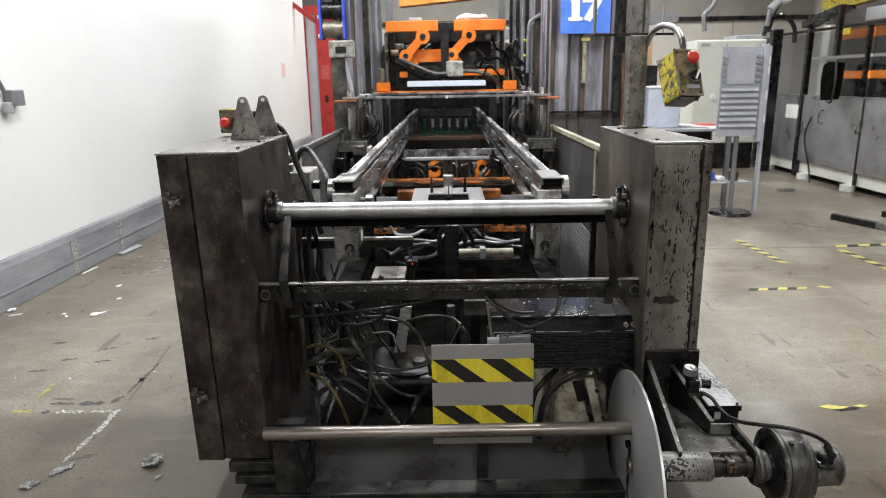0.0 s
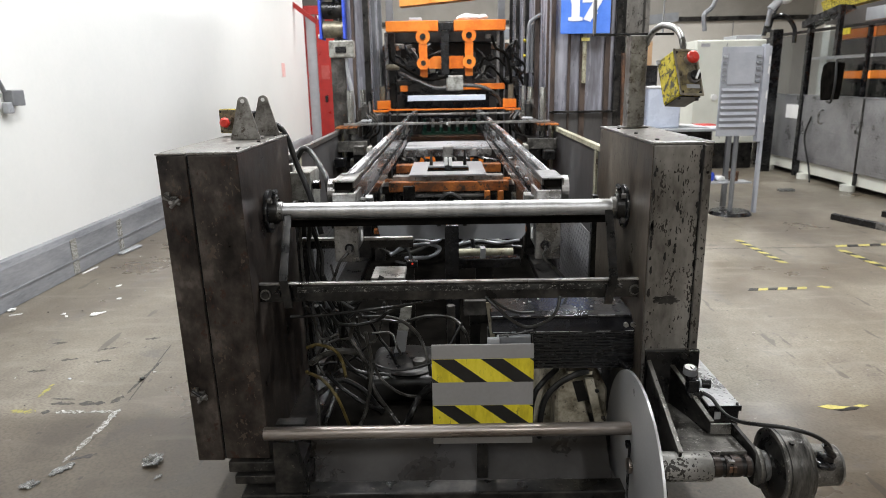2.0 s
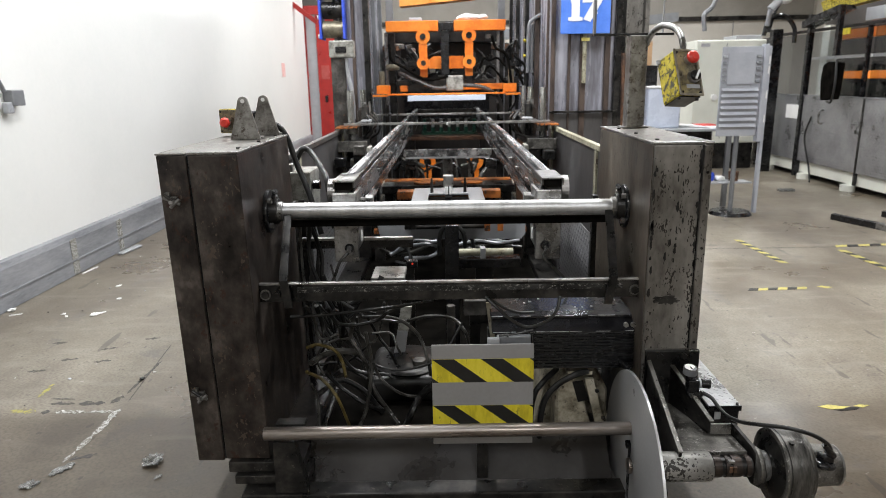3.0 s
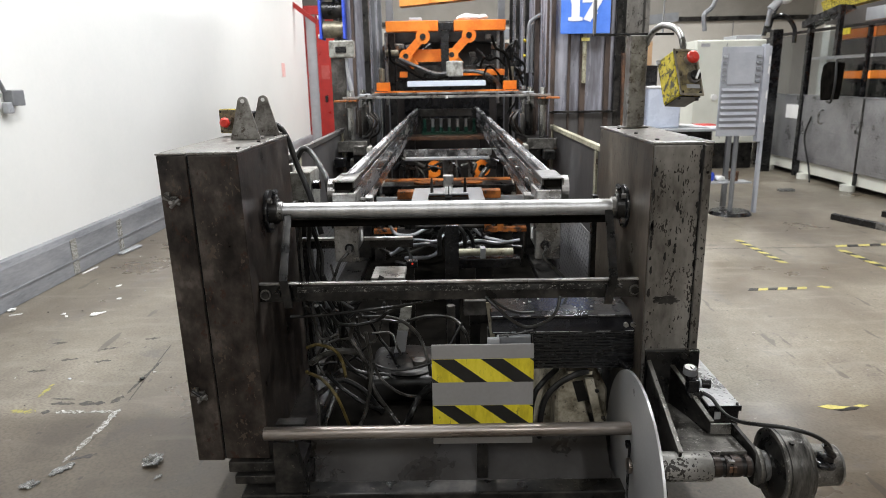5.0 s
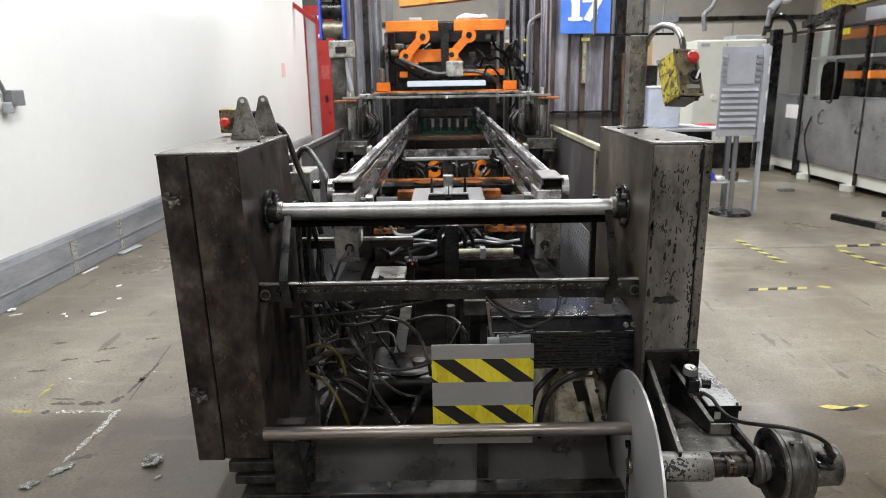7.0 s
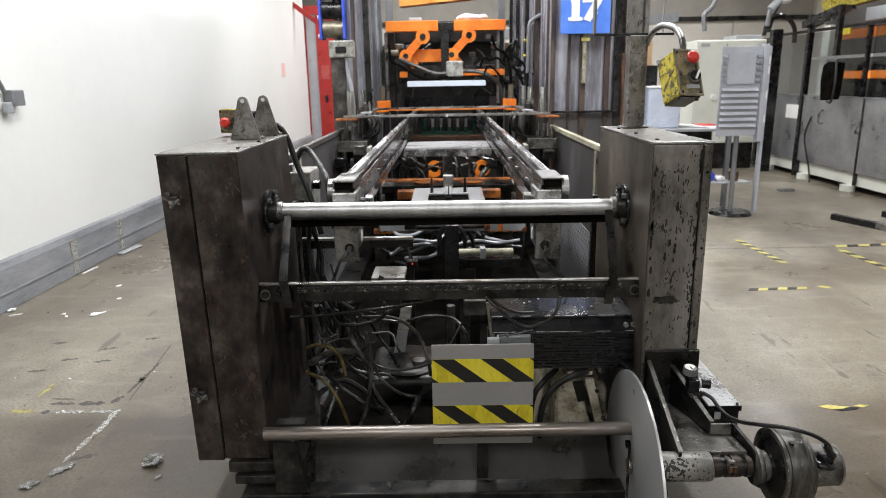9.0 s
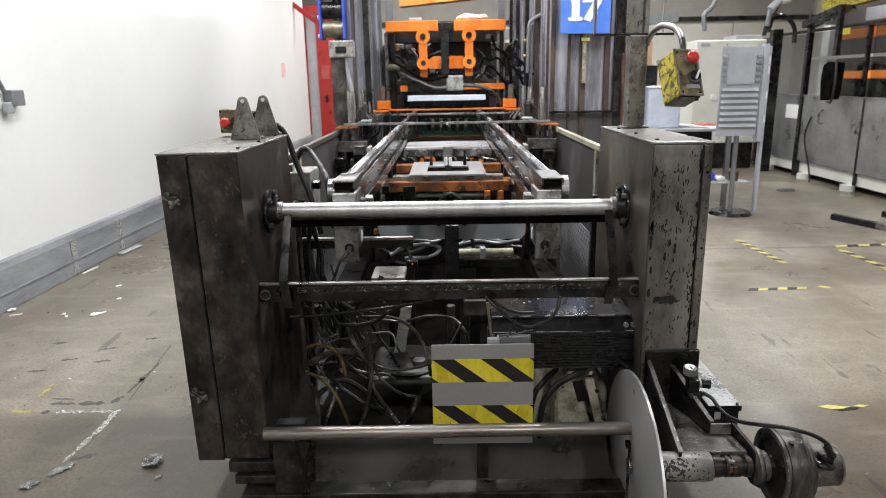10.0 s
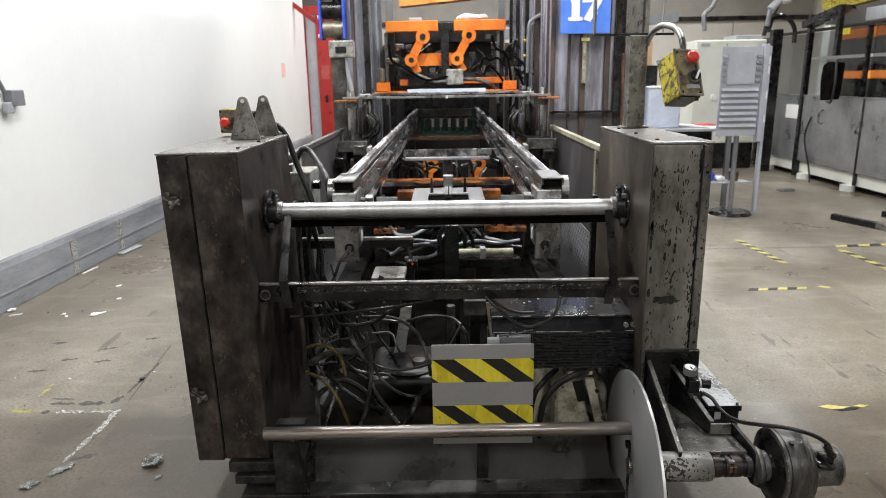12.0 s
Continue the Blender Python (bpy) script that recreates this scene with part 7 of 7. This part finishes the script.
for k in range(13):
    # short dark loops crowded against the west housing
    x0, y0, z0 = rc.uniform(-0.6, -0.48), rc.uniform(2.4, 2.7), rc.uniform(0.45, 0.74)
    x1, z1 = x0 + rc.uniform(0.06, 0.3), rc.uniform(0.28, 0.72)
    pts = [(x0, y0, z0)]
    for j in (0.33, 0.66):
        pts.append((x0 + (x1 - x0) * j + rc.uniform(-0.05, 0.05), y0 + rc.uniform(-0.05, 0.05), z0 + (z1 - z0) * j - rc.uniform(-0.05, 0.16)))
    pts.append((x1, y0, z1))
    cable(pts, rc.choice([0.005, 0.006, 0.008, 0.011]), rc.choice([M_CABLE, M_CABLE, M_CABLE, M_CABLEGREY]))
for k in range(3):
    # long loops hanging from the left side towards the middle
    x0, y0, z0 = rc.uniform(-0.6, -0.4), rc.uniform(2.38, 2.8), rc.uniform(0.5, 0.76)
    x1, z1 = rc.uniform(-0.45, 0.05), rc.uniform(0.2, 0.7)
    sag = rc.uniform(0.05, 0.25)
    pts = [(x0, y0, z0)]
    for j in (0.25, 0.5, 0.75):
        pts.append((x0 + (x1 - x0) * j + rc.uniform(-0.04, 0.04), y0 + rc.uniform(-0.06, 0.06), max(0.16, z0 + (z1 - z0) * j - sag * math.sin(math.pi * j))))
    pts.append((x1, y0 + 0.05, z1))
    cable(pts, rc.choice([0.004, 0.005, 0.006, 0.009]), rc.choice([M_CABLE, M_CABLE, M_CABLE, M_CABLE, M_CABLEGREY, M_CABLEYELLOW if k % 5 == 0 else M_CABLE]))
for k in range(4):
    # upright bundles down the left side
    x0 = rc.uniform(-0.61, -0.53)
    y0 = rc.uniform(2.5, 2.9)
    cable([(x0, y0, rc.uniform(0.85, 0.98)), (x0 + rc.uniform(-.03, .06), y0, 0.8), (x0 + rc.uniform(-.02, .05), y0 - .03, 0.68), (x0 + rc.uniform(0, .12), y0, 0.5)], rc.choice([0.006, 0.009]), rc.choice([M_CABLE, M_CABLEGREY, M_CABLE]))
# pale leads looping across the rear of the frame
cable([(-0.46, 4.93, 0.45), (-0.41, 4.98, 0.35), (-0.28, 4.93, 0.35), (-0.15, 4.98, 0.40), (-0.01, 4.93, 0.44)], 0.013, M_PALEGREY)
cable([(-0.45, 4.88, 0.21), (-0.32, 4.93, 0.26), (-0.16, 4.88, 0.29), (-0.07, 4.93, 0.24), (-0.15, 4.88, 0.19), (-0.34, 4.93, 0.17)], 0.014, M_PALEGREY)
cable([(-0.53, 4.86, 0.27), (-0.41, 4.91, 0.20), (-0.26, 4.86, 0.24), (-0.08, 4.91, 0.31)], 0.014, M_CABLEGREY)
cable([(-0.41, 4.88, 0.23), (-0.29, 4.93, 0.31), (-0.10, 4.88, 0.31), (-0.04, 4.93, 0.35)], 0.012, M_PALEGREY)
cable([(0.02, 4.88, 0.27), (0.22, 4.93, 0.30), (0.37, 4.88, 0.29), (0.54, 4.93, 0.30)], 0.013, M_PALEGREY)
cable([(0.14, 4.93, 0.45), (0.27, 4.98, 0.32), (0.46, 4.93, 0.28)], 0.013, M_PALEGREY)
cable([(0.07, 4.86, 0.24), (0.33, 4.91, 0.27), (0.55, 4.86, 0.26)], 0.012, M_CABLEGREY)
cable([(0.08, 4.78, 0.47), (0.17, 4.83, 0.35), (0.19, 4.78, 0.21)], 0.016, M_CABLE)
cable([(0.33, 4.98, 0.46), (0.23, 5.03, 0.38), (0.18, 4.98, 0.34), (0.09, 5.03, 0.25)], 0.012, M_PALEGREY)
cable([(-0.49, 4.83, 0.34), (-0.32, 4.88, 0.26), (-0.30, 4.83, 0.15), (-0.41, 4.88, 0.15)], 0.016, M_CABLE)
for k in range(16):
    x, y, z = rc.uniform(-0.45, 0.45), rc.uniform(4.95, 5.3), rc.uniform(0.2, 0.42)
    pts = [(x, y, z)]
    for j in range(4):
        x += rc.uniform(-0.16, 0.2)
        z += rc.uniform(-0.08, 0.08)
        pts.append((x, y + rc.uniform(-.1, .1), max(0.16, z)))
    cable(pts, rc.choice([0.009, 0.012, 0.015]), rc.choice([M_CABLE, M_CABLEGREY, M_PALEGREY, M_CABLE]))
# armoured hoses from the left housing
hz = thing("hose_pair", "black hoses curving down from the button box", "hose", (-0.6, 2.9, 0.7))
part("hose", tube([(-0.80, 2.81, 1.345), (-0.727, 2.86, 1.322), (-0.689, 2.87, 1.267), (-0.656, 2.87, 1.157), (-0.604, 2.85, 1.023), (-0.56, 2.83, 0.85)], 0.0125, 12, 8), M_CABLE, hz, smooth=True)
part("hose", tube([(-0.74, 3.2, 1.12), (-0.70, 3.2, 1.185), (-0.659, 3.2, 1.171), (-0.591, 3.1, 1.101), (-0.55, 3.0, 1.049), (-0.52, 2.95, 0.85)], 0.014, 12, 8), M_CABLE, hz, smooth=True)
lc2 = thing("hanging_lead", "thin black leads drooping from the tie bar", "cable", (0.27, 2.28, 0.6))
part("lead", tube([(0.125, 2.19, 0.765), (0.16, 2.17, 0.735), (0.204, 2.165, 0.695), (0.243, 2.165, 0.668), (0.283, 2.165, 0.660), (0.341, 2.165, 0.684), (0.372, 2.17, 0.722), (0.383, 2.19, 0.762)], 0.006, 8, 8), M_CABLE, lc2, smooth=True)
part("lead", tube([(0.135, 2.205, 0.76), (0.19, 2.215, 0.715), (0.25, 2.225, 0.692), (0.3, 2.24, 0.688)], 0.005, 8, 8), M_CABLE, lc2, smooth=True)
part("hose", tube([(0.50, 2.23, 0.46), (0.448, 2.215, 0.452), (0.385, 2.215, 0.412), (0.342, 2.21, 0.355), (0.327, 2.22, 0.255), (0.33, 2.24, 0.19)], 0.0115, 10, 8), M_CABLE, lc2, smooth=True)
part("hose", tube([(0.40, 2.3, 0.44), (0.355, 2.32, 0.38), (0.315, 2.3, 0.33), (0.30, 2.31, 0.20)], 0.011, 10, 8), M_CABLE, lc2, smooth=True)
# gearbox, pipes and supports seen low between the housings
gx = thing("gear_casing", "worn brown cast gear casing low in the frame", "casing", (-0.1, 3.0, 0.13))
part("casing", box(-0.36, -0.02, 2.62, 3.0, 0.136, 0.255, 0.035, seg=4), M_OILBLACK, gx, smooth=True)
part("lid", scaled_ball((-0.19, 2.80, 0.262), (0.15, 0.17, 0.022)), M_DARK, gx, "smooth worn casting top", smooth=True)
part("boss", cyl((-0.14, 2.72, 0.27), (-0.14, 2.72, 0.30), 0.03, 20, bevel=0.005), M_GRIME, gx, smooth=True)
part("bright_bar", prism([(-0.265, 0.26), (-0.213, 0.26), (-0.193, 0.385), (-0.243, 0.385)], "y", 2.84, 2.86), M_PALEGREY, gx)
part("bright_bar", prism([(-0.241, 0.39), (-0.190, 0.39), (-0.172, 0.505), (-0.222, 0.505)], "y", 2.838, 2.858), M_DIRTYGREY, gx)
ps_ = thing("support_post", "dark square post and round pipe in the frame", "post", (0, 3.2, 0.13))
part("square_post", box(-0.02, 0.05, 3.2, 3.28, 0.135, 0.80, 0.004), M_BLACK, ps_)
part("pipe", cyl((0.005, 2.95, 0.136), (0.005, 2.95, 0.47), 0.02, 16), M_GRIME, ps_, smooth=True)
part("grey_box", box(-0.372, -0.212, 3.0, 3.2, 0.575, 0.595, 0.004), M_SCUFFEDGREY, ps_)
part("grey_box_foot", box(-0.365, -0.22, 3.01, 3.19, 0.56, 0.574, 0.003), M_DARK, ps_)
part("pale_block", box(0.07, 0.182, 3.1, 3.2, 0.36, 0.44, 0.006), M_GRIME, ps_)
part("pale_block_post", box(0.10, 0.15, 3.12, 3.18, 0.135, 0.3595), M_DARK, ps_)
part("edge_bracket", prism([(0.132, 0.705), (0.15, 0.705), (0.168, 0.56), (0.15, 0.56)], "y", 2.30, 2.308), M_PALECAST, ps_, "pale worn edge bracket")
part("edge_bracket_foot", box(0.14, 0.17, 2.3085, 2.33, 0.135, 0.60), M_DARK, ps_)
part("grey_box_post", box(-0.3, -0.24, 3.05, 3.1, 0.135, 0.559), M_DARK, ps_)
part("white_cylinder", cyl((0.03, 3.6, 0.556), (0.36, 3.6, 0.556), 0.021, 18), M_OLIVE, ps_, smooth=True)
part("cylinder_clamp", box(0.175, 0.205, 3.57, 3.63, 0.525, 0.585, 0.003), M_PALEGREY, ps_)
part("cylinder_base", box(0.0, 0.4, 3.57, 3.66, 0.47, 0.524, 0.003), M_BLACK, ps_)
part("cylinder_leg", box(0.15, 0.25, 3.59, 3.65, 0.135, 0.469), M_DARK, ps_)
part("flat_bar", box(-0.63, -0.15, 2.68, 2.71, 0.855, 0.865), M_STEEL, ps_, "flat steel bar")
part("flat_web", box(-0.63, -0.15, 2.69, 2.712, 0.82, 0.8545), M_BLACK, ps_)
part("flat_post", box(-0.625, -0.60, 2.70, 2.73, 0.135, 0.82), M_BLACK, ps_)
vc = thing("brass_casing", "grimy pale casing with a bolted cover", "casing", (0.5, 2.7, 0.13))
part("body", prism([(0.33, 0.14), (0.38, 0.36), (0.43, 0.42), (0.56, 0.42), (0.62, 0.3), (0.62, 0.14)], "y", 2.40, 2.75, bevel=0.01), M_PALECAST, vc)
part("front_casting", prism([(0.395, 0.14), (0.39, 0.36), (0.415, 0.415), (0.455, 0.43), (0.475, 0.40), (0.535, 0.20), (0.545, 0.14)], "y", 2.27, 2.398, bevel=0.012), M_PALECAST, vc, "pale grimy rounded casting")
part("cover", box(0.43, 0.525, 2.255, 2.40, 0.431, 0.448, 0.005), M_PALECAST, vc)
part("hand_hole", prism([(0.452, 0.40), (0.492, 0.405), (0.515, 0.33), (0.475, 0.32)], "y", 2.262, 2.2695), M_OILBLACK, vc)
part("strap", prism([(0.492, 0.425), (0.524, 0.425), (0.582, 0.2), (0.548, 0.2)], "y", 2.235, 2.252), M_PALECAST, vc, "worn pale steel strap")
for z in (0.38, 0.27):
    bolt(vc, (0.532 + (0.40 - z) * 0.25, 2.235, z), (0, -1, 0), 0.008, 0.006, M_DARK)
part("strap_foot", box(0.548, 0.60, 2.2525, 2.45, 0.136, 0.2, 0.003), M_DARK, vc)
led = thing("sensor", "small black sensor with a red lamp", "sensor", (-0.13, 3.4, 0.45))
part("case", box(-0.23, -0.17, 3.42, 3.46, 0.52, 0.56, 0.004), M_BLACK, led)
part("lamp", cyl((-0.197, 3.42, 0.545), (-0.197, 3.414, 0.545), 0.005, 12), M_LED, led)
part("bracket", box(-0.21, -0.19, 3.43, 3.45, 0.135, 0.519), M_DARK, led)


# ---- what moves ----
FRAME_DOWN = [(0, 0), (0.6, 0), (0.7, .15), (0.8, .42), (0.9, .70), (1.0, .93), (1.1, 1), (3.1, 1), (3.2, .59), (3.3, .37), (3.4, .2), (3.5, .07), (3.65, 0)]
HEAD_DOWN = [(0, 0), (0.3, 0), (0.4, .35), (0.5, .8), (0.6, .96), (0.7, 1), (2.4, 1), (2.5, .82), (2.6, .5), (2.7, .25), (2.8, .15), (3.3, .15), (3.7, 0)]
PRESS_DOWN = [(0, 0), (0.9, 0), (1.0, .13), (1.2, .6), (1.4, .9), (1.5, .96), (1.65, 1), (3.65, 1), (3.9, .56), (4.15, .12), (4.3, 0)]
LIFT_UP = [(0, 0), (1.05, 0), (1.2, .12), (1.4, .43), (1.5, .6), (1.6, .77), (1.75, .95), (1.9, 1), (2.3, 1), (2.4, .95), (2.5, .72), (2.6, .51), (2.7, .3), (2.8, .12), (2.95, 0)]
CYCLE = 8.1


def times(table):
    """The table over two strokes of the machine, to the end of the clip."""
    rows = [r for r in table] + [(t + CYCLE, v) for t, v in table[1:]]
    out = [r for r in rows if r[0] <= 12.0]
    late = [r for r in rows if r[0] > 12.0]
    if out[-1][0] < 12.0:
        v = out[-1][1]
        if late:
            (t0, v0), (t1, v1) = out[-1], late[0]
            v = v0 + (v1 - v0) * (12.0 - t0) / (t1 - t0)
        out.append((12.0, v))
    return out


def slide(ob, table, dz):
    x, y, z = ORG[ob]
    walk(ob, [(t, pose(x, y, z + dz * v)) for t, v in times(table)])


def motions():
    # clamp frame: modelled low, raised while open
    x, y, z = ORG[cf]
    walk(cf, [(t, pose(x, y, z + 0.2 * (1 - v))) for t, v in times(FRAME_DOWN)])
    x, y, z = ORG[dp]
    walk(dp, [(t, pose(x, y, z + 0.2 * (1 - v))) for t, v in times(FRAME_DOWN)])
    x, y, z = ORG[oc]
    walk(oc, [(t, pose(x, y, z + 0.18 * (1 - v))) for t, v in times(HEAD_DOWN)])
    x, y, z = ORG[bp_]
    walk(bp_, [(t, pose(x, y, z - 0.085 * (1 - v))) for t, v in times(HEAD_DOWN)])
    slide(lf, LIFT_UP, 0.185)
    # toggles fold as the head lifts
    rows = times(PRESS_DOWN)
    fold = [(t, math.acos(max(-1, min(1, 1 - 0.141 * (1 - v) / (2 * LINK))))) for t, v in rows]
    x, y, z = ORG[ph]
    walk(ph, [(t, pose(x, y, z + 0.141 * (1 - v))) for t, v in rows])
    for up, kn in zip(UP, KNEE):
        x, y, z = ORG[up]
        walk(up, [(t, pose(x, y, z, 0, math.degrees(a), 0)) for t, a in fold])
        yk = ORG[kn].y
        walk(kn, [(t, pose(x - LINK * math.sin(a), yk, z - LINK * math.cos(a), 0, -math.degrees(a), 0)) for t, a in fold])
    x, y, z = ORG[db]
    walk(db, [(t, pose(x - LINK * math.sin(a), y, z + LINK * (1 - math.cos(a)))) for t, a in fold])
    for k, ob in enumerate(LOW):
        x, y, z = ORG[ob]
        walk(ob, [(t, pose(x, y, z - 0.06 * (1 - v), 0, 20 * (1 - v), 0)) for t, v in rows])


motions()
